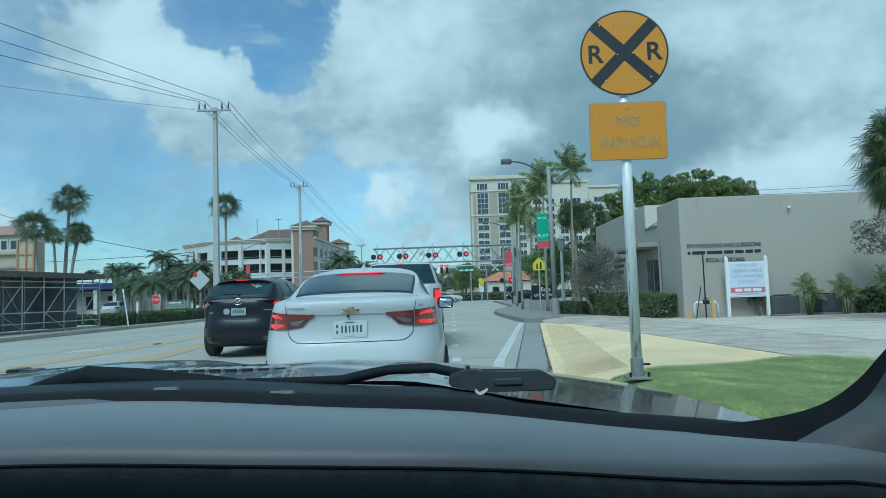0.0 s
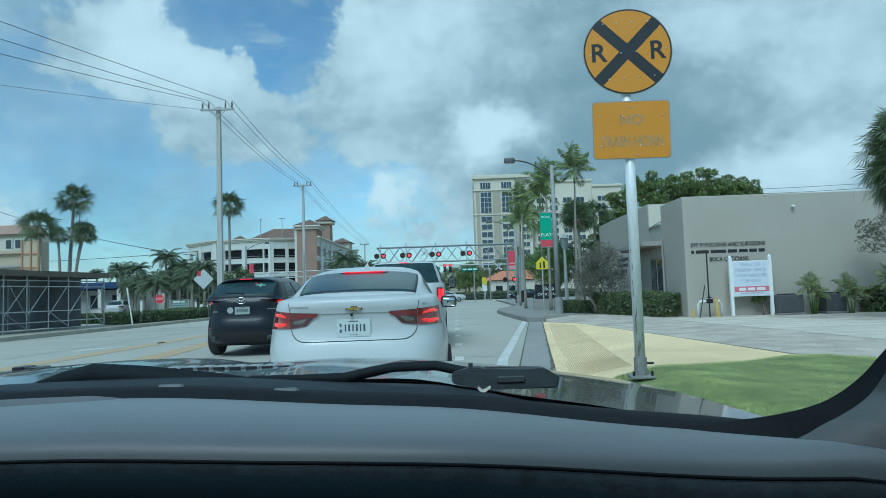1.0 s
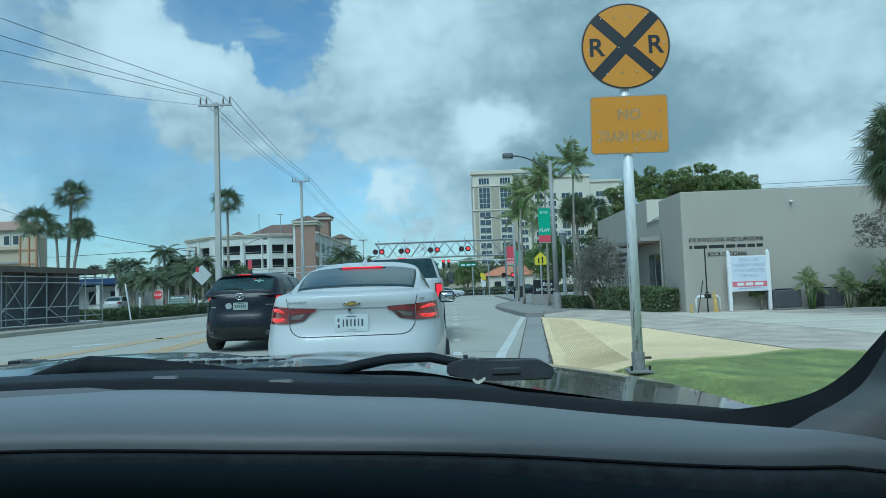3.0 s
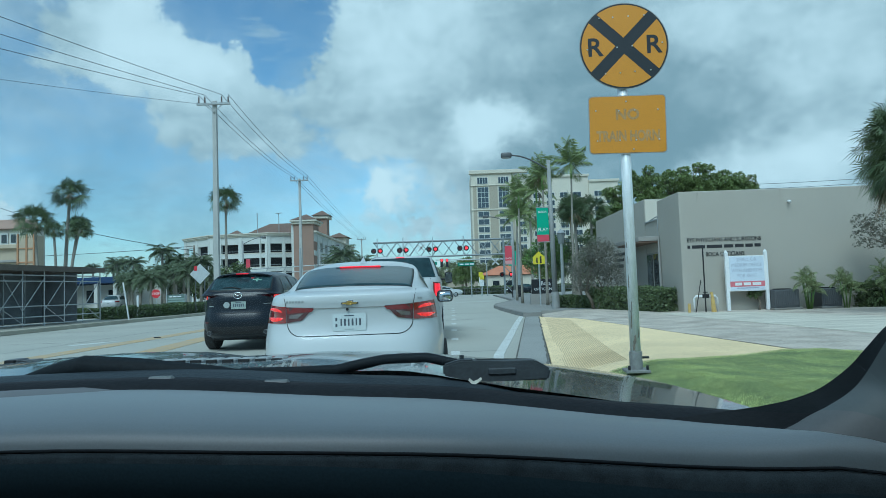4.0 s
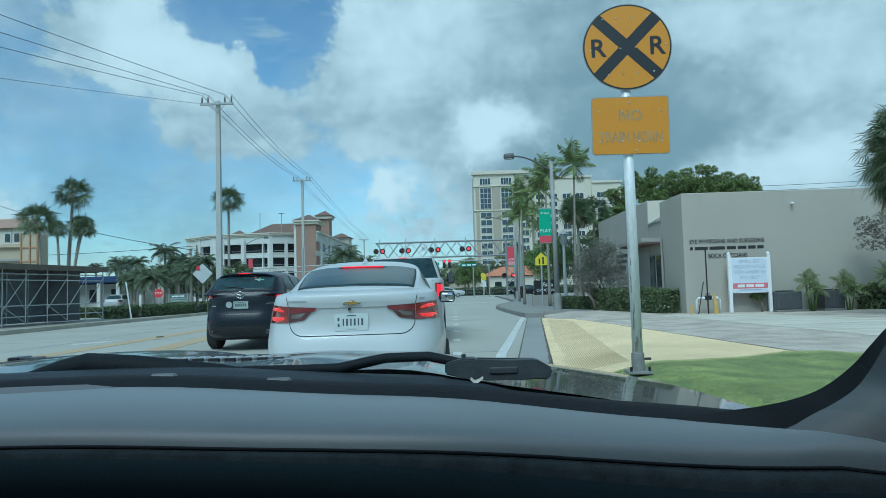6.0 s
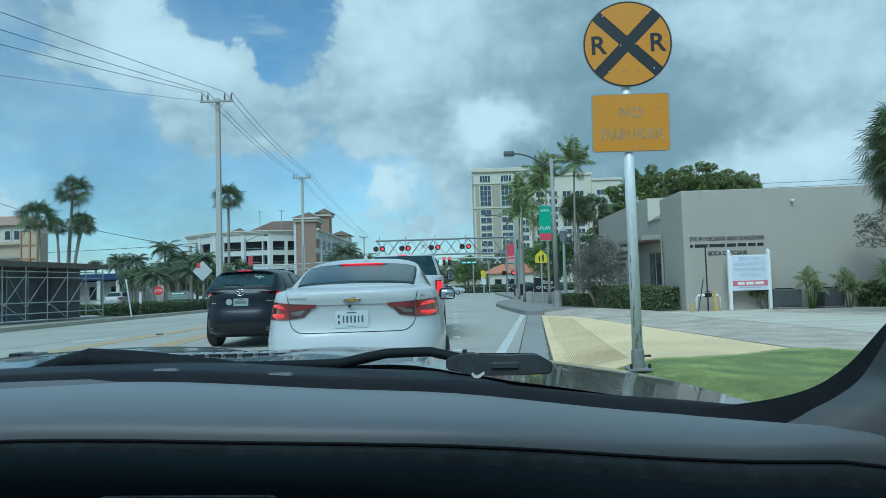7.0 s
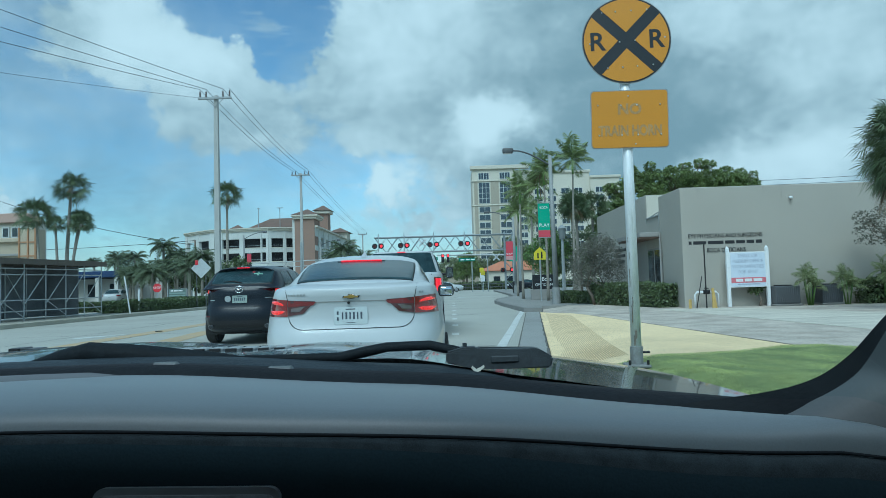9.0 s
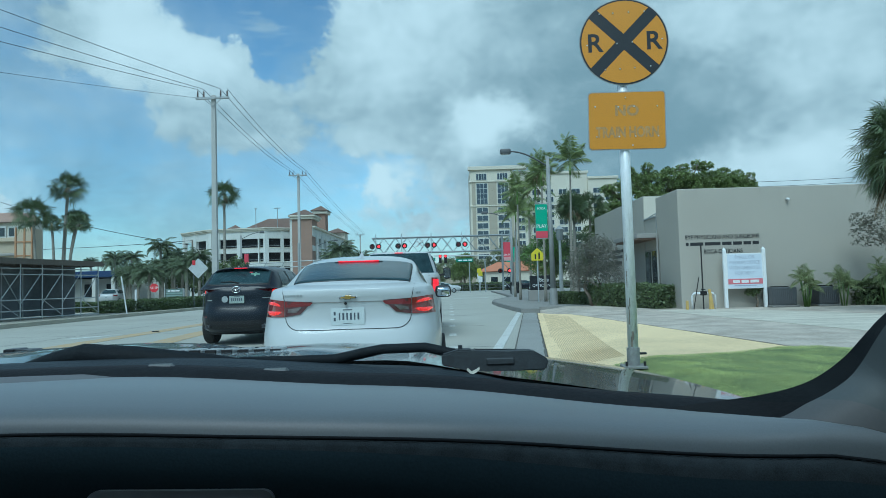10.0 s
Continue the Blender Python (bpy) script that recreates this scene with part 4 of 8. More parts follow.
part("tower_roof", finish(hip_roof(bmesh.new(), GX1 + 0.2, GX1 + 4.8, GY + 35.6, GY + 41.4, 15.0, 16.4)), ROOF_TILE, tower)
for x in (GX0 + 14.2, GX0 + 18.6):
    bm = bmesh.new()
    rod(bm, (x, GY + 3, 13.2), (x, GY + 3, 17.6), 0.07, seg=6)
    box(bm, (x, GY + 3, 17.65), (1.3 if x > GX0 + 16 else 0.5, 0.35, 0.12), 0.02)
    tagged(part("roof_lamp", finish(bm), GREY_STEEL), "slim lamp post on the garage roof", "lamp post", "roof lamps")

# ---- hotel tower far ahead ----
hotel = thing("hotel_tower", "tall cream and beige hotel with stacked window bays", "building")
HY = 267.0
bm = bmesh.new()
abox(bm, (9.3, HY, -0.1), (27.0, HY + 20, 47.4))
part("tower_wall", finish(bm), CREAM, hotel)
bm = bmesh.new()
abox(bm, (27.0, HY + 2, -0.1), (33.5, HY + 22, 46.0))
abox(bm, (26.9, HY + 5, 40), (31.9, HY + 20, 47.4))
abox(bm, (33.5, HY + 4, -0.1), (58.0, HY + 24, 45.6))
abox(bm, (58.0, HY + 3, -0.1), (70.0, HY + 24, 43.0))
part("wing_wall", finish(bm), CREAM, hotel)
for x0, x1, y, z, h in ((8.6, 32.6, HY - 0.9, 47.4, 1.5), (9.0, 27.3, HY - 0.5, 42.4, 0.5), (9.0, 27.3, HY - 0.5, 32.4, 0.5), (27.0, 34, HY + 1.4, 46.0, 1.0), (33.5, 58.4, HY + 3.4, 45.6, 1.0), (58.0, 70.6, HY + 2.4, 43.0, 1.0)):
    bm = bmesh.new()
    abox(bm, (x0, y, z), (x1, y + 3, z + h), 0.1)
    part("cornice", finish(bm), CREAM, hotel)
for x0, x1 in ((10.0, 11.4), (16.8, 20.0), (25.2, 26.8)):
    bm = bmesh.new()
    abox(bm, (x0, HY - 0.25, 3), (x1, HY + 0.2, 42.5))
    part("beige_panel", finish(bm), BEIGE, hotel)
pane_me = to_mesh("pane", finish(abox(bmesh.new(), (-0.5, -0.5, -0.5), (0.5, 0.5, 0.5))), BLUE_GLASS)
frame_me = to_mesh("window", finish(abox(bmesh.new(), (-0.5, -0.5, -0.5), (0.5, 0.5, 0.5))), WHITE_WALL)


def window(parent, x0, x1, z0, z1, y, cols, rows, bar=0.16):
    w = new("window", frame_me)
    w.parent = parent
    w.matrix_basis = Matrix.LocRotScale(((x0 + x1) / 2, y, (z0 + z1) / 2), None, (x1 - x0, 0.3, z1 - z0))
    pw, ph = (x1 - x0 - bar * (cols + 1)) / cols, (z1 - z0 - bar * (rows + 1)) / rows
    for i in range(cols):
        for j in range(rows):
            p = new("pane", pane_me)
            p.parent = w
            cx, cz = x0 + bar + pw / 2 + i * (pw + bar), z0 + bar + ph / 2 + j * (ph + bar)
            p.matrix_basis = Matrix.LocRotScale(((cx - (x0 + x1) / 2) / (x1 - x0), -0.35, (cz - (z0 + z1) / 2) / (z1 - z0)), None, (pw / (x1 - x0), 0.5, ph / (z1 - z0)))


for bx in (11.8, 20.4):
    window(hotel, bx, bx + 4.4, 43.2, 46.0, HY - 0.1, 4, 1)
    window(hotel, bx, bx + 4.6, 33.3, 42.0, HY - 0.1, 3, 4)
    for k in range(10):
        window(hotel, bx, bx + 4.6, 29.6 - 3.15 * k, 32.0 - 3.15 * k, HY - 0.1, 2, 1)
for bx in (28.6,):
    for k in range(11):
        window(hotel, bx, bx + 3.0, 38.0 - 3.15 * k, 40.2 - 3.15 * k, HY + 1.9, 2, 1)
for bx in (35, 40.5, 46, 51.5, 60, 65):
    for k in range(11):
        window(hotel, bx, bx + 3.4, 37.0 - 3.15 * k, 39.3 - 3.15 * k, HY + (3.9 if bx < 58 else 2.9), 2, 1)

# ---- peach building at the far left ----
peach = thing("apartment_building", "cream building with a pinkish roof band and white windows", "building")
PINK_ROOF = mat("pink_roof_band", (0.48, 0.33, 0.27), 0.85, var=0.1, scale=0.6, fine=12, bump=0.2)
ORANGE = mat("rusty_orange_trim", (0.38, 0.21, 0.11), 0.8, var=0.15, scale=2)
part("wall", finish(abox(bmesh.new(), (-75, 62, -0.1), (-39.5, 63.4, 8.2))), CREAM, peach)
part("roof_band", finish(abox(bmesh.new(), (-75, 61.6, 8.2), (-40.2, 63.4, 9.1), 0.05)), PINK_ROOF, peach)
for x in (-44.4, -42.85, -41.95, -41.1):
    w = part("window", finish(abox(bmesh.new(), (x, 61.9, 6.75), (x + 0.72, 62.1, 7.85))), WHITE_WALL, peach)
    part("pane", finish(abox(bmesh.new(), (x + 0.12, 61.86, 6.9), (x + 0.6, 62.0, 7.7))), DARK_GLASS, w)
for x, z in ((-39.9, 7.2), (-39.9, 5.6), (-39.3, 6.4)):
    part("window", finish(abox(bmesh.new(), (x, 61.9, z), (x + 0.3, 62.1, z + 0.9))), DARK_GLASS, peach)
front = thing("low_building", "low tan stucco building with rusty orange trim", "building")
TAN = mat("tan_stucco", (0.46, 0.39, 0.29), 0.85, var=0.1, scale=0.5, fine=20, bump=0.2, dirt=0.25)
part("wall", finish(abox(bmesh.new(), (-75, 52, -0.1), (-34.5, 53.0, 5.5))), TAN, front)
part("ledge", finish(abox(bmesh.new(), (-75, 51.7, 5.5), (-34.4, 53.0, 5.85), 0.05)), TAN, front)
part("ledge", finish(abox(bmesh.new(), (-75, 51.8, 4.4), (-34.45, 52.2, 4.6), 0.03)), STUCCO_TRIM, front)
part("corner_block", finish(abox(bmesh.new(), (-34.3, 51.5, -0.1), (-32.9, 52.7, 6.5), 0.04)), TAN, front)
for x in (-34.25, -33.55, -32.95):
    part("orange_trim", finish(abox(bmesh.new(), (x - 0.06, 51.42, -0.1), (x + 0.06, 51.55, 6.6))), ORANGE, front)
for z in (4.3, 5.4):
    part("orange_trim", finish(abox(bmesh.new(), (-34.3, 51.43, z), (-32.9, 51.53, z + 0.1))), ORANGE, front)

# white low wall and shop behind the hedge
shop = thing("white_shop", "low white shop with a dark blue awning", "building")
part("wall", finish(abox(bmesh.new(), (-45, 62, -0.1), (-27.0, 68, 2.6))), WHITE_WALL, shop)
part("awning", finish(abox(bmesh.new(), (-45, 60.5, 2.7), (-30.5, 68, 3.3), 0.05)), mat("navy_awning", (0.02, 0.05, 0.13), 0.8), shop)
for x in (-36.4, -35.4, -33.2, -31.4):
    part("column", finish(abox(bmesh.new(), (x, 60.6, -0.1), (x + 0.35, 61.0, 2.7), 0.03)), WHITE_WALL, shop)
for x in (-34.6, -32.5):
    part("window", finish(abox(bmesh.new(), (x, 61.9, 0.9), (x + 0.8, 62.1, 2.1))), DARK_GLASS, shop)

# red-roofed house beyond the crossing
house = thing("small_house", "white building with a terracotta tiled roof", "building")
part("wall", finish(abox(bmesh.new(), (7.0, 128, -0.1), (19.0, 136, 3.3))), CREAM, house)
part("roof", finish(hip_roof(bmesh.new(), 5.6, 19.0, 128, 136, 3.4, 5.3, 0.5)), RED_TILE, house)
for x in (8.0, 10.5):
    part("window", finish(abox(bmesh.new(), (x, 127.9, 1.0), (x + 1.3, 128.1, 2.3))), DARK_GLASS, house)
block = thing("distant_block", "pale low commercial building beyond the crossing", "building")
part("wall", finish(abox(bmesh.new(), (-14.0, 150, -0.1), (6.0, 160, 5.0))), BEIGE, block)
part("roof_edge", finish(abox(bmesh.new(), (-14.2, 149.7, 4.8), (6.2, 160, 5.4))), CREAM, block)

# ---- scaffold walkway on the left pavement ----
scaf = thing("scaffold_walkway", "galvanised scaffold walkway with dark mesh and timber deck", "scaffold")
SP0, SP1 = Vector((-18.55, 21.0)), Vector((-16.9, 31.6))
sd = (SP1 - SP0).normalized()
sn = Vector((-sd.y, sd.x))
DECK = mat("weathered_timber_deck", (0.12, 0.10, 0.08), 0.9, var=0.25, scale=2, fine=20, bump=0.4)
MESH = mat("black_debris_mesh", (0.19, 0.205, 0.215), 0.9, var=0.35, scale=1.5, fine=30, bump=0.3)
cols = [SP0 + sd * (0.05 + 1.17 * i) for i in range(-2, 10)]
for i, p in enumerate(cols):
    for off in (0.0, 2.0):
        q = p + sn * off
        part("upright", finish(rod(bmesh.new(), (q.x, q.y, 0.15), (q.x, q.y, 2.55), 0.026, seg=8)), POST_STEEL, scaf)
    if i + 1 < len(cols) and i % 1 == 0:
        n2 = cols[i + 1]
        part("brace", finish(rod(bmesh.new(), (p.x + 0.03, p.y, 0.85), (n2.x + 0.03, n2.y, 2.2), 0.02, seg=6)), POST_STEEL, scaf)
        if i % 2 == 0:
            part("brace", finish(rod(bmesh.new(), (p.x + 0.03, p.y, 0.98), (n2.x + 0.03, n2.y, 0.26), 0.017, seg=6)), POST_STEEL, scaf)
        if i < 9:
            a, b = p + sn * 2.0, n2 + sn * 2.0
            part("brace", finish(rod(bmesh.new(), (a.x + 0.03, a.y, 2.2), (b.x + 0.03, b.y, 0.5), 0.02, seg=6)), POST_STEEL, scaf)
for z in (0.24, 0.55, 1.0, 2.05, 2.3, 2.5):
    a, b = cols[0], cols[-1]
    part("ledger", finish(rod(bmesh.new(), (a.x, a.y, z), (b.x, b.y, z), 0.024, seg=8)), POST_STEEL, scaf)
a, b = cols[0] + sn * 2.1, cols[-1] + sn * 2.1
bm = bmesh.new()
slab(bm, [a, b, b + sn * 0.04, a + sn * 0.04], 0.2, 2.5)
part("debris_mesh", finish(bm), MESH, scaf, "dark mesh sheeting")
a, b = cols[-1] - sd * 1.2, cols[-1] - sd * 1.2 + sn * 2.1
bm = bmesh.new()
slab(bm, [a + sn * 0.3, b, b + sd * 0.04, a + sn * 0.3 + sd * 0.04], 0.2, 2.5)
part("debris_mesh", finish(bm), MESH, scaf)
for k in range(7):
    a, b = cols[0] - sd * 0.3 + sn * (-0.25 + 0.36 * k), cols[-1] + sd * 0.15 + sn * (-0.25 + 0.36 * k)
    bm = bmesh.new()
    slab(bm, [a, b, b + sn * 0.33, a + sn * 0.33], 2.54, 2.60)
    part("deck_board", finish(bm), DECK, scaf)
for i, p in enumerate(cols[:-1]):
    q = p + sd * 0.55
    a, b = q - sn * 0.22, q + sn * 2.2
    bm = bmesh.new()
    slab(bm, [a, b, b + sd * 0.09, a + sd * 0.09], 2.43, 2.535)
    part("joist", finish(bm), DECK, scaf)
a, b = cols[0] - sn * 0.28, cols[-1] - sn * 0.28
bm = bmesh.new()
slab(bm, [a, b, b + sn * 0.03, a + sn * 0.03], 2.46, 2.70)
part("toe_board", finish(bm), DECK, scaf)

# ---- utility poles and cables ----
POLES = [(-31.8, 9.6, 15.2), (-16.46, 46.0, 15.2), (-19.19, 84.0, 16.1), (-23.0, 170.0, 15.0)]
ARM = [-1.05, -0.62, 0.58, 1.05]
for k, (x, y, h) in enumerate(POLES):
    p = thing("utility_pole", "square concrete utility pole with crossarm and insulators", "utility pole", "utility poles", m=pose(x, y, -0.05))
    bm = bmesh.new()
    rod(bm, (0, 0, 0), (0, 0, h - 0.1), 0.275, 0.185, seg=4)
    bmesh.ops.rotate(bm, verts=bm.verts, matrix=Matrix.Rotation(radians(45), 3, "Z"))
    part("shaft", finish(bm), CONCRETE_POLE, p)
    part("crossarm", finish(box(bmesh.new(), (0, -0.25, h - 0.35), (2.4, 0.14, 0.16), 0.02)), GREY_STEEL, p)
    for dx in (-0.6, 0.6):
        part("arm_brace", finish(rod(bmesh.new(), (dx, -0.25, h - 0.42), (0, -0.2, h - 0.95), 0.03, seg=6)), GREY_STEEL, p)
    for dx in ARM:
        bm = bmesh.new()
        for j in range(3):
            rod(bm, (dx, -0.25, h - 0.24 + 0.13 * j), (dx, -0.25, h - 0.15 + 0.13 * j), 0.075, 0.05, seg=8)
        rod(bm, (dx, -0.25, h - 0.28), (dx, -0.25, h + 0.2), 0.025, seg=6)
        part("insulator", finish(bm), INSULATOR, p)


def cable(name, a, b, sag, r=0.02, n=18):
    bm = bmesh.new()
    pts = [Vector(a).lerp(Vector(b), i / n) - Vector((0, 0, 4 * sag * (i / n) * (1 - i / n))) for i in range(n + 1)]
    tube(bm, pts, r, 5)
    return tagged(part(name, finish(bm, True), CABLE), "thin black overhead cable between poles", "cable", "overhead cables")


for (x0, y0, h0), (x1, y1, h1) in zip(POLES[1:], POLES[2:]):
    for dx in ARM:
        cable("overhead_cable", (x0 + dx, y0 - 0.25, h0 + 0.25), (x1 + dx, y1 - 0.25, h1 + 0.25), 0.5, 0.018)
for dx, z in zip(ARM, (12.9, 14.7, 16.2, 9.4)):
    cable("overhead_cable", (-31.8 + 0.3 * dx, 9.4, z), (-16.46 + (dx if z > 10 else -1.1), 45.75, 15.45 if z > 10 else 14.85), 0.35, 0.016 if z > 10 else 0.010)
sp = thing("service_pole", "slim weathered wooden service pole among the palms", "utility pole", m=pose(-27.5, 70, 0.1))
part("shaft", finish(rod(bmesh.new(), (0, 0, 0), (0, 0, 6.6), 0.11, 0.08, seg=10), True), TREE_BARK, sp)
cable("overhead_cable", (-75, 100, 18.2), (-27.5, 69.95, 6.1), 1.0, 0.035)
cable("overhead_cable", (-75, 100, 8.4), (-27.5, 69.95, 6.6), 0.3, 0.03)
for z in (8.1, 7.75, 7.5):
    cable("overhead_cable", (20.0, 46, z - 0.4), (46.0, 52, z + 1.4), 0.25, 0.014)
# ---- vehicles ----
class Shell:
    """A car body as a stack of rounded outlines: rows of height, half width, tail, nose, squareness."""

    def __init__(self, rows):
        self.rows = rows

    def at(self, z):
        r = self.rows
        if z <= r[0][0]:
            return r[0][1:]
        for a, b in zip(r, r[1:]):
            if z <= b[0]:
                f = (z - a[0]) / (b[0] - a[0])
                return tuple(p + (q - p) * f for p, q in zip(a[1:], b[1:]))
        return r[-1][1:]

    def tail(self, x, z):
        w, y0, y1, n = self.at(z)
        mid, half = (y0 + y1) / 2, (y1 - y0) / 2
        return mid - half * max(0.0, 1 - min(1.0, abs(x) / w) ** n) ** (1 / n)

    def flank(self, y, z):
        w, y0, y1, n = self.at(z)
        mid, half = (y0 + y1) / 2, (y1 - y0) / 2
        return w * max(0.0, 1 - min(1.0, abs(y - mid) / half) ** n) ** (1 / n)

    def body(self, steps=72):
        bm = bmesh.new()
        rows = []
        for z, w, y0, y1, n in self.rows:
            mid, half = (y0 + y1) / 2, (y1 - y0) / 2
            ring = []
            for k in range(steps):
                a = 2 * math.pi * k / steps
                c, s = math.cos(a), math.sin(a)
                ring.append((w * math.copysign(abs(c) ** (2 / n), c), mid + half * math.copysign(abs(s) ** (2 / n), s), z))
            rows.append(ring)
        vs = grid(bm, rows, closed=True)
        bm.faces.new(vs[0][::-1])
        bm.faces.new(vs[-1])
        return finish(bm, True)

    def rear(self, quad, out=0.006, n=10, m=6, back=0.03):
        """A panel on the tail between four corners (x, z): low left, low right, high right, high left."""
        return self._panel(quad, lambda u, z: Vector((u, self.tail(u, z), z)), Vector((0, -1, 0)), out, n, m, back)

    def line(self, pts, r=0.0042):
        """A thin dark joint drawn over the tail through (x, z) points."""
        return finish(tube(bmesh.new(), [(x, self.tail(x, z) - 0.001, z) for x, z in pts], r, 5), True)

    def side(self, quad, sign=1, out=0.006, n=10, m=6, back=0.03):
        """A panel on the flank between four corners (y, z)."""
        return self._panel(quad, lambda u, z: Vector((sign * self.flank(u, z), u, z)), Vector((sign, 0, 0)), out, n, m, back)

    def _panel(self, quad, place, way, out, n, m, back):
        bm = bmesh.new()
        (a, b, c, d) = [Vector(q) for q in quad]
        rows = []
        for j in range(m + 1):
            lo, hi = a.lerp(d, j / m), b.lerp(c, j / m)
            rows.append([place(*lo.lerp(hi, i / n)) + way * out for i in range(n + 1)])
        vs = grid(bm, rows)
        rim = vs[0] + [r[-1] for r in vs[1:]] + vs[-1][-2::-1] + [r[0] for r in vs[-2:0:-1]]
        rim = [bm.verts.new(v.co) for v in rim]
        low = [bm.verts.new(v.co - way * back) for v in rim]
        for i in range(len(rim)):
            bm.faces.new((rim[i], rim[(i + 1) % len(rim)], low[(i + 1) % len(rim)], low[i]))
        return finish(bm, True)


def wheels(car, spots, r, w):
    for x, y in spots:
        bm = bmesh.new()
        rod(bm, (x - w / 2, y, r), (x + w / 2, y, r), r, seg=28)
        es = [e for e in bm.edges if len(e.link_faces) == 2 and e.calc_face_angle(0) > 1]
        bmesh.ops.bevel(bm, geom=es, offset=0.03, segments=2, affect="EDGES")
        wheel = part("wheel", finish(bm), TYRE, car)
        s = 1 if x > 0 else -1
        bm = bmesh.new()
        rod(bm, (x + s * w * 0.3, y, r), (x + s * (w / 2 + 0.004), y, r), r * 0.66, seg=24)
        rim = part("rim", finish(bm), RIM, wheel)


def plate_bars(parent, m, w, h, face, rows):
    """A number plate whose characters are plain bars."""
    p = part("number_plate", finish(round_plate(bmesh.new(), w, h, 0.012, -0.003, 0.003)), face, parent, m=m)
    for x, z, bw, bh in rows:
        bm = bmesh.new()
        abox(bm, (x - bw / 2, -0.0048, z - bh / 2), (x + bw / 2, -0.002, z + bh / 2))
        part("character_bar", finish(bm), INK, p)
    return p


# stations of a saloon's cabin: distance from the tail, half width at the belt and at the roof edge, height of the crown
CABIN = [(0.36, 0.735, 0.575, 1.172), (0.50, 0.745, 0.588, 1.212), (0.75, 0.755, 0.605, 1.268), (1.10, 0.77, 0.625, 1.336), (1.50, 0.78, 0.638, 1.404), (1.80, 0.785, 0.635, 1.456),
         (2.10, 0.79, 0.62, 1.498), (2.50, 0.79, 0.60, 1.532), (2.95, 0.785, 0.59, 1.522), (3.35, 0.775, 0.58, 1.44), (3.75, 0.76, 0.57, 1.28), (4.05, 0.74, 0.56, 1.15)]


def cabin_loft(car, paint, stations, base, bulge=1.0):
    """Roof and pillars lofted along the car's length. Returns what places glass and trim on it."""
    ys = [c[0] for c in stations]

    def at(y, k):
        return float(np.interp(y, ys, [c[k] for c in stations]))

    def crown(x, y):
        w = at(y, 2)
        return at(y, 3) - bulge * (0.025 * (x / w) ** 2 + 0.035 * (x / w) ** 6)

    def ring(y):
        wb, wt = at(y, 1), at(y, 2)
        zt = max(crown(wt, y), base + 0.01)
        right = [(wb, base), (wb - 0.25 * (wb - wt), base + 0.40 * (zt - base)), (wt + 0.30 * (wb - wt), base + 0.78 * (zt - base)), (wt + 0.014, zt - 0.012)]
        top = [(wt * (1 - k / 8), max(crown(wt * (1 - k / 8), y), base + 0.01)) for k in range(17)]
        return [(x, y, z) for x, z in right + top + [(-x, z) for x, z in right[::-1]]]

    bm = bmesh.new()
    vs = grid(bm, [ring(ys[0] + (ys[-1] - ys[0]) * k / 60) for k in range(61)])
    bm.faces.new(vs[0])
    bm.faces.new(vs[-1][::-1])
    part("cabin", finish(bm, True), paint, car)

    def patch(name, xs, y0, y1, lift, material, label, parent, bow=0.0, n=25, m=15):
        """A panel lying on the loft from y0 to y1; xs gives its two sides at a y."""
        bm = bmesh.new()
        rows = []
        for j in range(m):
            row = []
            for i in range(n):
                a = -1 + 2 * i / (n - 1)
                y = y0 + (y1 - y0) * j / (m - 1) + bow * (1 - j / (m - 1)) * a ** 4
                lo, hi = xs(y)
                x = lo + (hi - lo) * (a + 1) / 2
                row.append((x, y - 0.6 * lift, crown(x, y) + lift))
            rows.append(row)
        vs = grid(bm, rows)
        rim = vs[0] + [r[-1] for r in vs[1:]] + vs[-1][-2::-1] + [r[0] for r in vs[-2:0:-1]]
        foot = [bm.verts.new((v.co.x, v.co.y + 0.6 * lift, v.co.z - lift - 0.01)) for v in rim]
        for i in range(len(rim)):
            bm.faces.new((rim[i], rim[(i + 1) % len(rim)], foot[(i + 1) % len(rim)], foot[i]))
        return part(name, finish(bm, True), material, parent, label)

    def flank(name, s, y0, y1, f0, f1, lean0, lean1, out, material):
        """A panel on the side of the loft between the shares f0 and f1 of its height; its ends lean inwards."""
        bm = bmesh.new()
        rows = []
        for j in range(5):
            f = f0 + (f1 - f0) * j / 4
            row = []
            for k in range(13):
                y = y0 + lean0 * j / 4 + (y1 - lean1 * j / 4 - y0 - lean0 * j / 4) * k / 12
                q = ring(y)[:4]
                z = base + f * (q[3][2] - base)
                row.append((s * (float(np.interp(z, [p[2] for p in q], [p[0] for p in q])) + out), y, z))
            rows.append(row)
        grid(bm, rows)
        return part(name, finish(bm, True), material, car)

    def fin(y, length, height, material):
        bm = bmesh.new()
        z = crown(0, y + length / 2)
        grid(bm, [[(-0.042, y + 0.1 * length, z - 0.012), (0, y, z - 0.012), (0.042, y + 0.1 * length, z - 0.012)],
                  [(-0.022, y + 0.65 * length, z + 0.45 * height), (0, y + 0.6 * length, z + height), (0.022, y + 0.65 * length, z + 0.45 * height)],
                  [(-0.02, y + 0.97 * length, z - 0.006), (0, y + length, z - 0.006), (0.02, y + 0.97 * length, z - 0.006)]])
        part("antenna_fin", finish(bm, True), material, car)
    return at, crown, patch, flank, fin


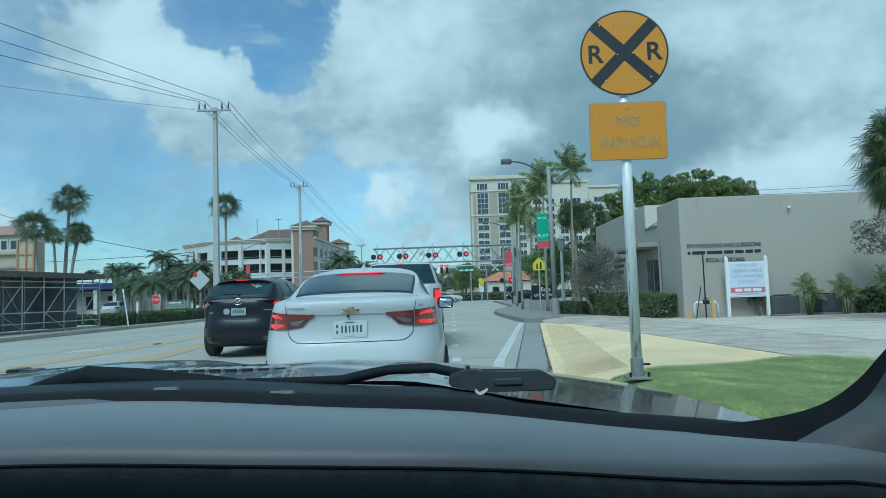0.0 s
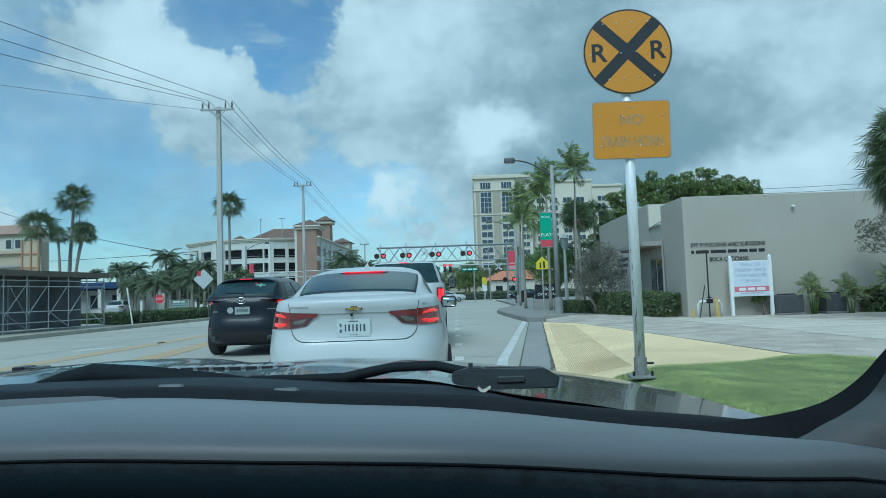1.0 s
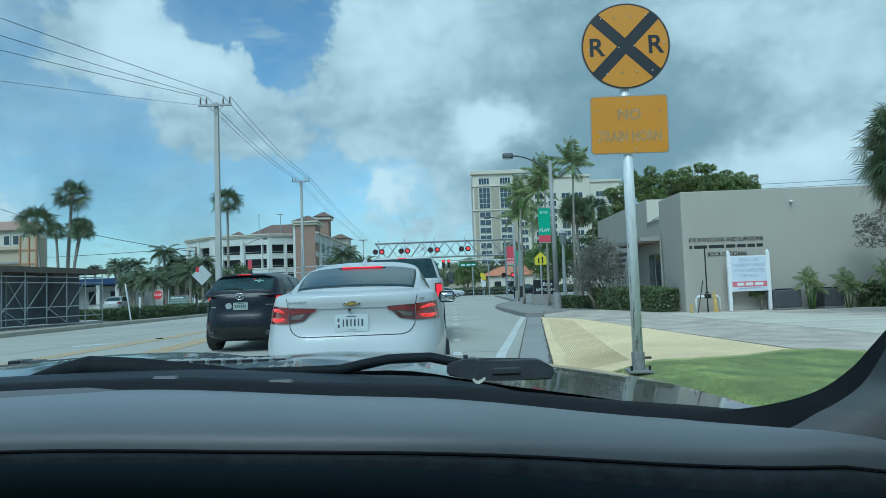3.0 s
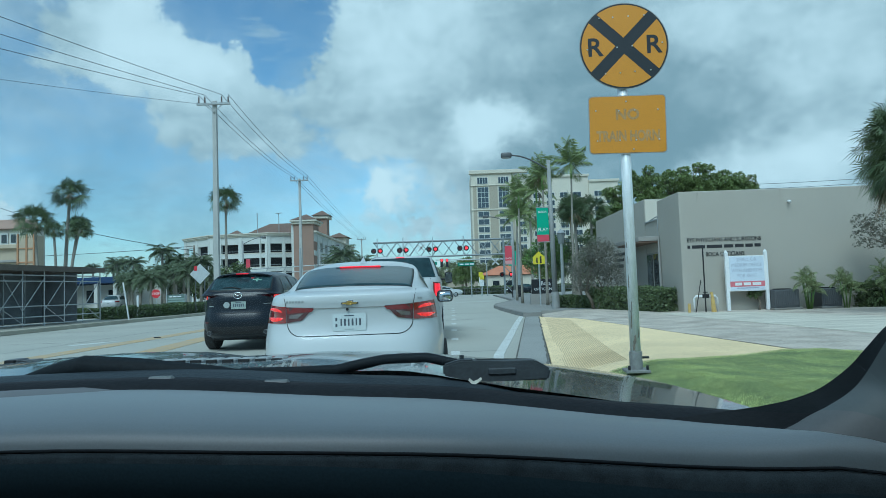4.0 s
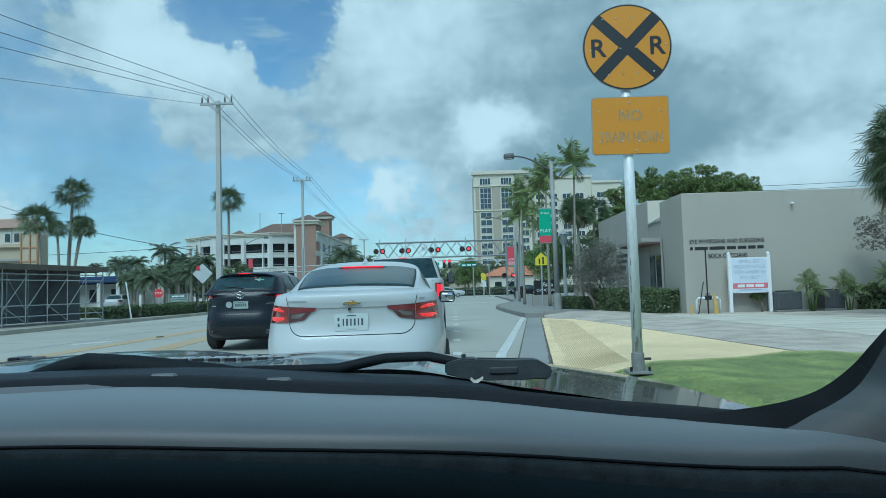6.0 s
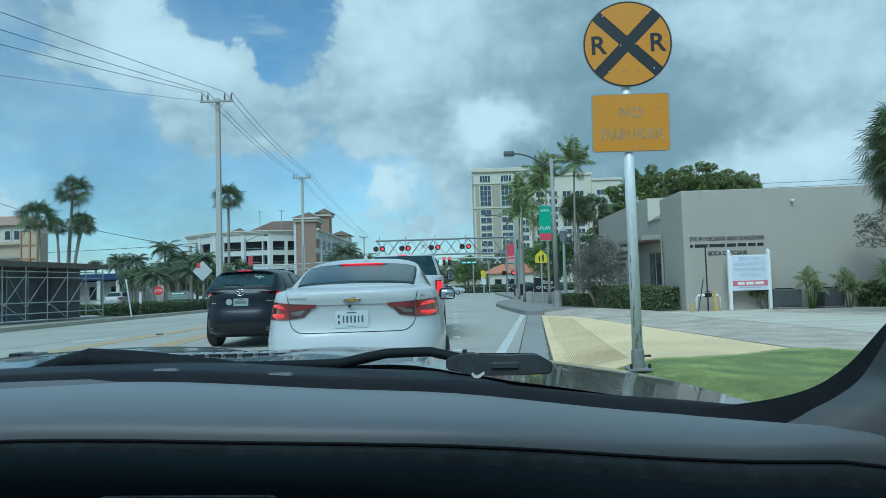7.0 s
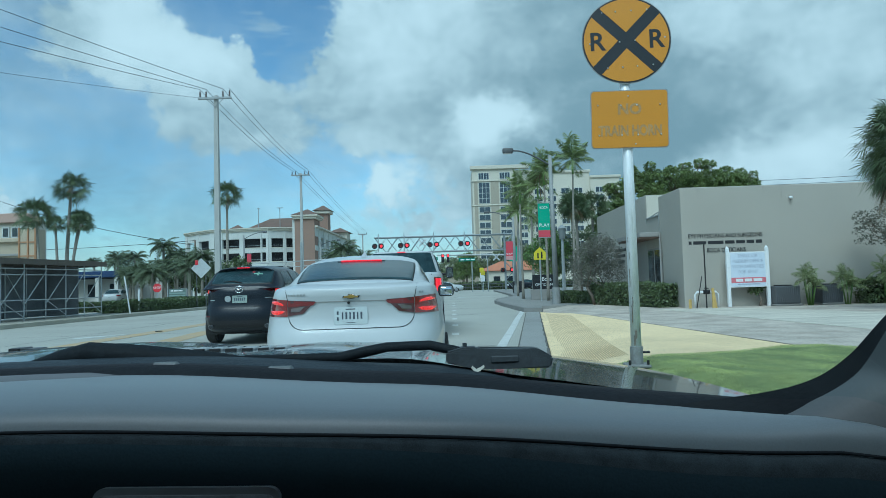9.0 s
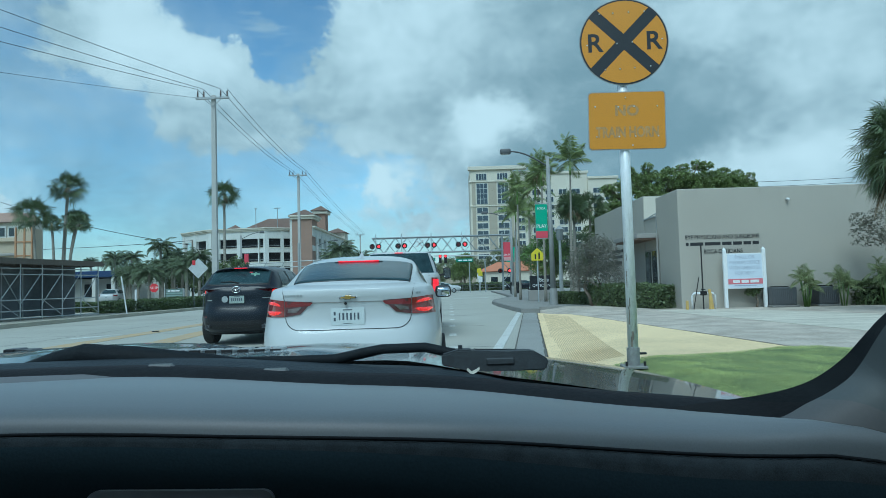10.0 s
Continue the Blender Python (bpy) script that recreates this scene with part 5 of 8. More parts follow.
def saloon_cabin(car, paint):
    """Roof, pillars and glass of a fastback saloon."""
    at, crown, patch, flank, fin = cabin_loft(car, paint, CABIN, 1.09)
    patch("window_surround", lambda y: (-0.952 * at(y, 2), 0.952 * at(y, 2)), 0.488, 1.712, 0.003, CAR_BLACK, "black border of the rear window", car, 0.10)
    patch("rear_window", lambda y: (-0.935 * at(y, 2), 0.935 * at(y, 2)), 0.495, 1.70, 0.006, CAR_GLASS, "tinted rear window", car, 0.10)
    bl = part("brake_light", finish(box(bmesh.new(), (0, 1.59, crown(0, 1.59) + 0.014), (0.46, 0.024, 0.014), 0.004)), LENS_LIT, car, "lit red high-level brake light")
    part("light_shroud", finish(box(bmesh.new(), (0, 1.64, crown(0, 1.64) - 0.002), (0.54, 0.08, 0.012), 0.005)), CAR_BLACK, bl)
    for s in (-1, 1):
        flank("side_window", s, 1.05, 3.25, 0.12, 0.95, 0.35, 0.40, 0.006, CAR_GLASS)
    fin(2.02, 0.25, 0.068, paint)


# white saloon ahead
def white_saloon():
    car = thing("saloon_car", "white saloon car waiting with its brake lights lit", "car", m=pose(-0.915, 5.83, 0, 0, 0, 4.0))
    S = Shell([(0.20, 0.80, 0.30, 4.7, 4.5), (0.27, 0.88, 0.10, 4.85, 4.8), (0.40, 0.91, 0.02, 4.9, 5.2), (0.50, 0.922, 0.0, 4.92, 5.2), (0.58, 0.928, 0.004, 4.92, 5.2), (0.66, 0.93, 0.018, 4.9, 5.2),
               (0.715, 0.925, 0.034, 4.88, 5.2), (0.74, 0.922, 0.044, 4.86, 5.2), (0.82, 0.915, 0.068, 4.8, 5.2), (0.94, 0.895, 0.06, 4.6, 5.0), (1.03, 0.865, 0.025, 4.3, 4.8),
               (1.075, 0.835, 0.0, 4.0, 4.6), (1.09, 0.825, 0.015, 3.85, 4.4), (1.10, 0.81, 0.07, 3.7, 4.4), (1.115, 0.785, 0.22, 3.55, 4.2), (1.135, 0.755, 0.42, 3.45, 4.2),
               (1.142, 0.70, 0.62, 3.4, 4.2)])
    part("body", S.body(160), WHITE_CAR, car)
    for s in (-1, 1):
        tl = part("tail_light", S.rear([(s * 0.325, 0.998), (s * 0.44, 0.888), (s * 0.585, 0.868), (s * 0.585, 1.010)], 0.010, 8, 8), LENS_SMOKE, car, "smoked tail light on the boot lid")
        part("chrome_trim", S.rear([(s * 0.42, 0.955), (s * 0.475, 0.905), (s * 0.56, 0.905), (s * 0.555, 0.935)], 0.014, 4, 3, 0.008), mat("smoked_chrome", (0.30, 0.26, 0.26), 0.25, 0.8, var=0.25, scale=30), tl)
        part("red_band", S.rear([(s * 0.318, 0.990), (s * 0.345, 0.962), (s * 0.583, 0.952), (s * 0.583, 1.006)], 0.0125, 8, 3, 0.008), LENS_RED, tl, "deep red upper band")
        ql = part("tail_light", S.rear([(s * 0.59, 0.866), (s * 0.828, 0.862), (s * 0.80, 1.030), (s * 0.59, 1.012)], 0.010, 10, 6), LENS_RED, car, "red tail light with glowing brake lamp")
        for zs, fat in (((0.912, 0.903, 0.897, 0.899, 0.908), 0.021), ((0.962, 0.975, 0.985, 0.990, 0.988), 0.017)):
            xs = (0.610, 0.650, 0.695, 0.745, 0.790)
            part("lamp_glow", finish(tube(bmesh.new(), [(s * x, S.tail(x, z) - 0.001, z) for x, z in zip(xs, zs)], [0.3 * fat, 0.8 * fat, fat, 0.95 * fat, 0.35 * fat], 10), True), GLOW_LOBE, ql)
        # seams of boot lid
        part("seam", S.line([(s * (0.44 + 0.14 * math.cos(t)), 0.862 - 0.125 * math.sin(t)) for t in [math.pi / 2 * k / 10 for k in range(11)]]), CAR_BLACK, car)
        part("seam", S.rear([(s * 0.583, 1.008), (s * 0.589, 1.008), (s * 0.625, 1.125), (s * 0.619, 1.125)], 0.003, 2, 8, 0.004), CAR_BLACK, car)
        bm = bmesh.new()
        tube(bm, [(s * 0.80, 3.05, 0.99), (s * 0.95, 3.0, 1.0)], 0.025, 8)
        mir = part("door_mirror", finish(bm, True), CAR_BLACK, car)
        bm = bmesh.new()
        box(bm, (s * 1.06, 2.98, 1.02), (0.22, 0.10, 0.135), 0.045, segs=3)
        part("mirror_cap", finish(bm, True), CAR_BLACK, mir)
        bm = bmesh.new()
        box(bm, (s * 1.06, 2.926, 1.02), (0.175, 0.012, 0.10), 0.02, segs=2)
        part("mirror_glass", finish(bm, True), CHROME, mir)
    part("seam", S.line([(0.44 - 0.88 * k / 16, 0.737) for k in range(17)]), CAR_BLACK, car)
    # thin grey strip drawn as the shading line of the boot lip
    part("boot_ledge", S.rear([(-0.385, 0.985), (0.385, 0.985), (0.385, 0.992), (-0.385, 0.992)], 0.004, 16, 1, 0.01), STUCCO_TRIM, car)
    part("camera_lens", finish(disc(bmesh.new(), (-0.02, S.tail(0, 0.975) - 0.01, 0.975), 0.013, 0.02, 12)), CAR_BLACK, car)
    # gold cross-shaped badge, a plain bow-tie shape
    bow = [(-0.125, -0.02), (-0.04, -0.02), (-0.05, -0.042), (0.045, -0.042), (0.055, -0.02), (0.125, -0.02), (0.14, 0.018), (0.05, 0.018), (0.06, 0.042), (-0.035, 0.042), (-0.045, 0.018), (-0.11, 0.018)]
    y = S.tail(0, 1.03)
    badge = None
    for kx, kz, y0, y1, stuff in ((0.64, 0.46, 0.004, 0.012, CHROME), (0.53, 0.32, 0.010, 0.017, GOLD)):
        bm = bmesh.new()
        lo = [bm.verts.new((kx * x, y - y0, 1.028 + kz * z)) for x, z in bow]
        hi = [bm.verts.new((kx * x * 0.95, y - y1, 1.028 + kz * z * 0.9)) for x, z in bow]
        bm.faces.new(hi)
        for i in range(len(bow)):
            bm.faces.new((lo[i], lo[(i + 1) % len(bow)], hi[(i + 1) % len(bow)], hi[i]))
        if badge is None:
            badge = part("badge", finish(bm), stuff, car, "bow-tie shaped badge with chrome rim")
        else:
            part("badge_fill", finish(bm), stuff, badge, "gold face of the badge")
    for x in (-0.585, -0.555, -0.525, -0.495, -0.465, -0.435, 0.63, 0.655):
        part("badge_bar", S.rear([(x, 1.040), (x + 0.02, 1.040), (x + 0.02, 1.052), (x, 1.052)], 0.005, 2, 1, 0.006), GREY_STEEL, car)
    y = S.tail(0, 0.86) - 0.012
    chars = [(-0.115, 0.026, 0.017, 0.030), (-0.115, -0.026, 0.017, 0.030)] + [(-0.072 + 0.0335 * i, 0.0, 0.013 + 0.004 * (i % 2), 0.062) for i in range(6)] + [(0.0, 0.058, 0.085, 0.009), (0.0, -0.062, 0.08, 0.004)]
    plate_bars(car, pose(-0.005, y, 0.885, 0, 0, 0), 0.30, 0.155, PLATE, chars)
    wheels(car, [(s * 0.80, yy) for s in (-1, 1) for yy in (1.02, 3.85)], 0.335, 0.22)
    bm = bmesh.new()
    abox(bm, (-0.7, 0.2, 0.16), (0.7, 4.6, 0.3), 0.03)
    part("underbody", finish(bm), CAR_BLACK, car)
    # settle the heights of boot, glass and roof, and the breadth
    hs, ht = (0, 0.70, 0.86, 1.03, 1.075, 1.145, 1.40, 1.47, 2), (0, 0.735, 0.885, 1.055, 1.122, 1.188, 1.425, 1.502, 2.03)
    for ob in car.children_recursive:
        if ob.name.startswith(("number_plate", "character_bar", "wheel", "rim")):
            continue
        for v in ob.data.vertices:
            v.co.z = float(np.interp(v.co.z, hs, ht))
            v.co.x *= 0.97
    saloon_cabin(car, WHITE_CAR)
    return car


white_saloon()


SUV_CABIN = [(0.10, 0.80, 0.70, 1.205), (0.17, 0.815, 0.69, 1.268), (0.30, 0.825, 0.675, 1.392), (0.45, 0.83, 0.662, 1.515), (0.58, 0.835, 0.652, 1.600), (0.75, 0.838, 0.645, 1.640), (1.1, 0.84, 0.64, 1.668),
             (1.6, 0.84, 0.63, 1.682), (2.2, 0.835, 0.62, 1.678), (2.7, 0.83, 0.61, 1.64), (3.0, 0.82, 0.60, 1.56), (3.4, 0.80, 0.58, 1.37), (3.7, 0.78, 0.56, 1.21)]


def dark_suv():
    car = thing("suv_car", "blue-black compact SUV braking in the next lane", "car", m=pose(-4.43, 13.5, 0, 0, 0, 1.0))
    S = Shell([(0.27, 0.82, 0.25, 4.3, 4.5), (0.33, 0.88, 0.06, 4.48, 4.2), (0.45, 0.91, 0.0, 4.54, 4.2), (0.60, 0.922, -0.01, 4.55, 4.2), (0.70, 0.922, 0.0, 4.54, 4.2), (0.78, 0.918, 0.035, 4.5, 4.2),
               (0.86, 0.914, 0.060, 4.46, 4.0), (1.0, 0.905, 0.062, 4.4, 4.0), (1.10, 0.892, 0.065, 4.0, 4.0), (1.18, 0.872, 0.085, 3.8, 4.0), (1.23, 0.85, 0.125, 3.7, 4.0), (1.255, 0.81, 0.20, 3.6, 4.0)])
    part("body", S.body(128), NAVY_CAR, car)
    at, crown, patch, flank, fin = cabin_loft(car, NAVY_CAR, SUV_CABIN, 1.17, 1.4)
    patch("window_surround", lambda y: (-0.97 * at(y, 2), 0.97 * at(y, 2)), 0.155, 0.60, 0.003, CAR_BLACK, "black border of the rear window", car, 0.07)
    glass = patch("rear_window", lambda y: (-0.93 * at(y, 2), 0.93 * at(y, 2)), 0.175, 0.60, 0.007, CAR_GLASS, "tinted rear window", car, 0.08)
    STICK = mat("pale_green_sticker", (0.22, 0.40, 0.31), 0.5, var=0.2, scale=20)
    for x0, x1, y0, y1 in ((0.22, 0.41, 0.395, 0.425), (0.295, 0.335, 0.365, 0.455)):
        patch("window_sticker", lambda y: (x0, x1), y0, y1, 0.010, STICK, "pale green cross sticker", glass, n=3, m=3)
    patch("window_sticker", lambda y: (0.18, 0.24), 0.44, 0.465, 0.010, SIGN_RED, "small red sticker", glass, n=3, m=3)
    bm = bmesh.new()
    grid(bm, [[(x, y + 0.10 * (x / 0.57) ** 4, z - 0.035 * (x / 0.57) ** 2 - 0.03 * (x / 0.57) ** 6) for x in [-0.57 + 0.057 * k for k in range(21)]] for y, z in ((0.85, 1.645), (0.60, 1.642), (0.47, 1.634), (0.425, 1.624), (0.415, 1.608), (0.44, 1.596), (0.60, 1.580))])
    spoiler = part("roof_spoiler", finish(bm, True), NAVY_CAR, car, "glossy dark roof spoiler over the window")
    part("brake_light", finish(box(bmesh.new(), (0, 0.412, 1.611), (0.27, 0.02, 0.016), 0.004)), LENS_LIT, spoiler, "lit red high-level brake light")
    fin(0.80, 0.22, 0.075, CAR_BLACK)
    for s in (-1, 1):
        tl = part("tail_light", S.rear([(s * 0.46, 1.148), (s * 0.80, 1.070), (s * 0.79, 1.175), (s * 0.46, 1.156)], 0.006, 10, 4), mat("dark_red_lens", (0.07, 0.006, 0.010), 0.1, var=0.1, bump=0, coat=1.0), car, "slim dark red tail light")
        part("lamp_glow", S.rear([(s * 0.69, 1.092), (s * 0.785, 1.088), (s * 0.775, 1.160), (s * 0.70, 1.155)], 0.012, 8, 3, 0.02), GLOW_LOBE, tl)
        flank("side_window", s, 0.62, 3.35, 0.18, 0.93, 0.22, 0.45, 0.006, CAR_GLASS)
        flank("window_chrome", s, 0.60, 3.40, 0.10, 0.16, 0.0, 0.0, 0.010, CHROME)
        for y0 in (1.45, 2.35):
            flank("window_pillar", s, y0, y0 + 0.08, 0.15, 0.95, -0.02, -0.02, 0.010, CAR_BLACK)
        # wheel arches
        for yy in (0.98, 3.68):
            arch = [(s * (S.flank(yy + 0.43 * math.cos(t), 0.36 + 0.43 * math.sin(t)) + 0.004), yy + 0.43 * math.cos(t), 0.36 + 0.43 * math.sin(t)) for t in [math.pi * k / 14 for k in range(15)]]
            part("wheel_arch", finish(tube(bmesh.new(), arch, 0.032, 6), True), CAR_BLACK, car)
        part("bumper_reflector", S.rear([(s * 0.62, 0.60), (s * 0.80, 0.60), (s * 0.80, 0.62), (s * 0.62, 0.62)], 0.006, 6, 1), DULL_RED, car)
        bm = bmesh.new()
        rod(bm, (s * 0.58, -0.0, 0.40), (s * 0.58, 0.2, 0.40), 0.042, seg=20)
        ex = part("exhaust_tip", finish(bm), SILVER_BEZEL, car, "round steel exhaust tip")
        bm = bmesh.new()
        rod(bm, (s * 0.58, -0.006, 0.40), (s * 0.58, 0.1, 0.40), 0.036, seg=20)
        part("exhaust_hole", finish(bm), VOID, ex)
        part("cladding", S.side([(0.3, 0.3), (4.3, 0.3), (4.3, 0.46), (0.3, 0.46)], s, 0.012, 12, 2), CAR_BLACK, car)
        bm = bmesh.new()
        box(bm, (s * 1.0, 3.05, 1.22), (0.20, 0.12, 0.15), 0.05, segs=2)
        part("door_mirror", finish(bm, True), NAVY_CAR, car)
    part("bumper_cladding", S.rear([(-0.80, 0.30), (0.80, 0.30), (0.86, 0.52), (-0.86, 0.52)], 0.008, 16, 3), CAR_BLACK, car)
    part("seam", S.rear([(-0.80, 0.79), (0.80, 0.79), (0.80, 0.80), (-0.80, 0.80)], 0.004, 16, 1), CAR_BLACK, car)
    # oval badge with wings as a plain ring
    bm = bmesh.new()
    y = S.tail(0, 1.16) - 0.012
    tube(bm, [(0.085 * math.cos(a), y, 1.16 + 0.065 * math.sin(a)) for a in [2 * math.pi * k / 28 for k in range(29)]], 0.009, 6)
    tube(bm, [(-0.075, y, 1.185), (-0.03, y, 1.165), (0, y, 1.14), (0.03, y, 1.165), (0.075, y, 1.185)], 0.008, 6)
    part("badge", finish(bm, True), CHROME, car, "oval chrome badge")
    part("badge_bar", S.rear([(-0.64, 0.935), (-0.52, 0.935), (-0.52, 0.953), (-0.64, 0.953)], 0.006, 4, 1, 0.006), GREY_STEEL, car)
    part("badge_bar", S.rear([(0.52, 0.97), (0.68, 0.97), (0.68, 0.981), (0.52, 0.981)], 0.006, 4, 1, 0.006), GREY_STEEL, car)
    y = S.tail(0, 0.95) - 0.02
    plate_bars(car, pose(0.02, y, 0.955), 0.305, 0.155, PLATE_GREEN, [(-0.10 + 0.04 * i, 0, 0.026, 0.06) for i in range(6)] + [(0, 0.058, 0.12, 0.014)])
    part("sticker", finish(disc(bmesh.new(), (-0.23, S.tail(0.23, 0.95) - 0.008, 0.965), 0.065, 0.004, 24)), mat("dull_white_sticker", (0.33, 0.36, 0.36), 0.6, var=0.15, scale=30), car, "round dull white sticker")
    bm = bmesh.new()
    tube(bm, [(0.02, 0.175, crown(0, 0.175) + 0.02), (-0.15, 0.21, crown(0.15, 0.21) + 0.025), (-0.36, 0.215, crown(0.36, 0.215) + 0.02)], [0.018, 0.014, 0.008], 6)
    part("rear_wiper", finish(bm, True), CAR_BLACK, glass)
    wheels(car, [(s * 0.80, yy) for s in (-1, 1) for yy in (0.98, 3.68)], 0.355, 0.225)
    bm = bmesh.new()
    abox(bm, (-0.65, 0.4, 0.22), (0.65, 4.2, 0.35), 0.03)
    part("underbody", finish(bm), CAR_BLACK, car)


dark_suv()


def white_pickup():
    car = thing("pickup_truck", "white pickup truck with its brake lights lit", "truck", m=pose(-1.19, 13.8, 0, 0, 0, 0.8))
    S = Shell([(0.45, 0.95, 0.1, 5.7, 6), (0.6, 0.99, 0.0, 5.85, 6), (0.9, 1.0, 0.02, 5.85, 6), (1.2, 0.99, 0.03, 5.7, 6), (1.36, 0.98, 0.04, 5.4, 6), (1.40, 0.95, 0.08, 5.2, 6)])
    part("bed_and_bonnet", S.body(), WHITE_CAR, car)
    C = Shell([(1.36, 0.96, 1.90, 4.3, 6), (1.45, 0.93, 1.91, 4.2, 6), (1.7, 0.85, 1.945, 3.9, 6), (1.88, 0.78, 1.975, 3.7, 5), (1.93, 0.745, 1.983, 3.6, 5), (1.96, 0.64, 2.12, 3.5, 4), (1.975, 0.5, 2.5, 3.2, 3)])
    part("cab", C.body(160), WHITE_CAR, car)
    part("rear_window", C.rear([(-0.84, 1.44), (0.84, 1.44), (0.70, 1.915), (-0.70, 1.915)], 0.022, 20, 8), CAR_GLASS, car, "dark rear cab window")
    part("brake_light", C.rear([(-0.10, 1.925), (0.10, 1.925), (0.10, 1.942), (-0.10, 1.942)], 0.05, 8, 1), LENS_LIT, car, "lit red cab brake light")
    part("bed_rail", S.rear([(-0.9, 1.345), (0.9, 1.345), (0.9, 1.385), (-0.9, 1.385)], 0.006, 12, 1), CAR_BLACK, car)
    for s in (-1, 1):
        tl = part("tail_light", S.rear([(s * 0.80, 0.92), (s * 0.965, 0.92), (s * 0.965, 1.30), (s * 0.80, 1.30)], 0.02, 6, 6, 0.06), LENS_RED, car, "upright red tail light")
        part("lamp_glow", S.rear([(s * 0.83, 1.0), (s * 0.95, 1.0), (s * 0.95, 1.27), (s * 0.83, 1.27)], 0.03, 6, 4, 0.02), LENS_LIT, tl)
        part("side_window", C.side([(2.2, 1.46), (4.0, 1.46), (3.75, 1.85), (2.25, 1.85)], s, 0.016, 14, 6), CAR_GLASS, car)
        bm = bmesh.new()
        box(bm, (s * 1.17, 3.95, 1.45), (0.2, 0.12, 0.30), 0.05, segs=2)
        tube(bm, [(s * 0.92, 3.95, 1.4), (s * 1.1, 3.95, 1.42)], 0.03, 6)
        mir = part("door_mirror", finish(bm), CAR_BLACK, car)
        bm = bmesh.new()
        box(bm, (s * 1.17, 3.885, 1.45), (0.16, 0.012, 0.24), 0.02)
        part("mirror_glass", finish(bm), CHROME, mir)
    bm = bmesh.new()
    abox(bm, (-0.95, -0.14, 0.5), (0.95, 0.02, 0.68), 0.03)
    part("rear_bumper", finish(bm), CHROME, car)
    wheels(car, [(s * 0.86, yy) for s in (-1, 1) for yy in (1.2, 4.85)], 0.40, 0.27)


white_pickup()
# ---- own car: dashboard, windscreen, bonnet ----
def bend(pts, n=4):
    """A smooth line through the points."""
    ps = [Vector(p) for p in pts]
    out = []
    for i in range(len(ps) - 1):
        p0, p1, p2, p3 = ps[max(i - 1, 0)], ps[i], ps[i + 1], ps[min(i + 2, len(ps) - 1)]
        for k in range(n):
            t = k / n
            out.append(0.5 * (2 * p1 + (p2 - p0) * t + (2 * p0 - 5 * p1 + 4 * p2 - p3) * t * t + (3 * p1 - p0 - 3 * p2 + p3) * t ** 3))
    return out + [ps[-1]]


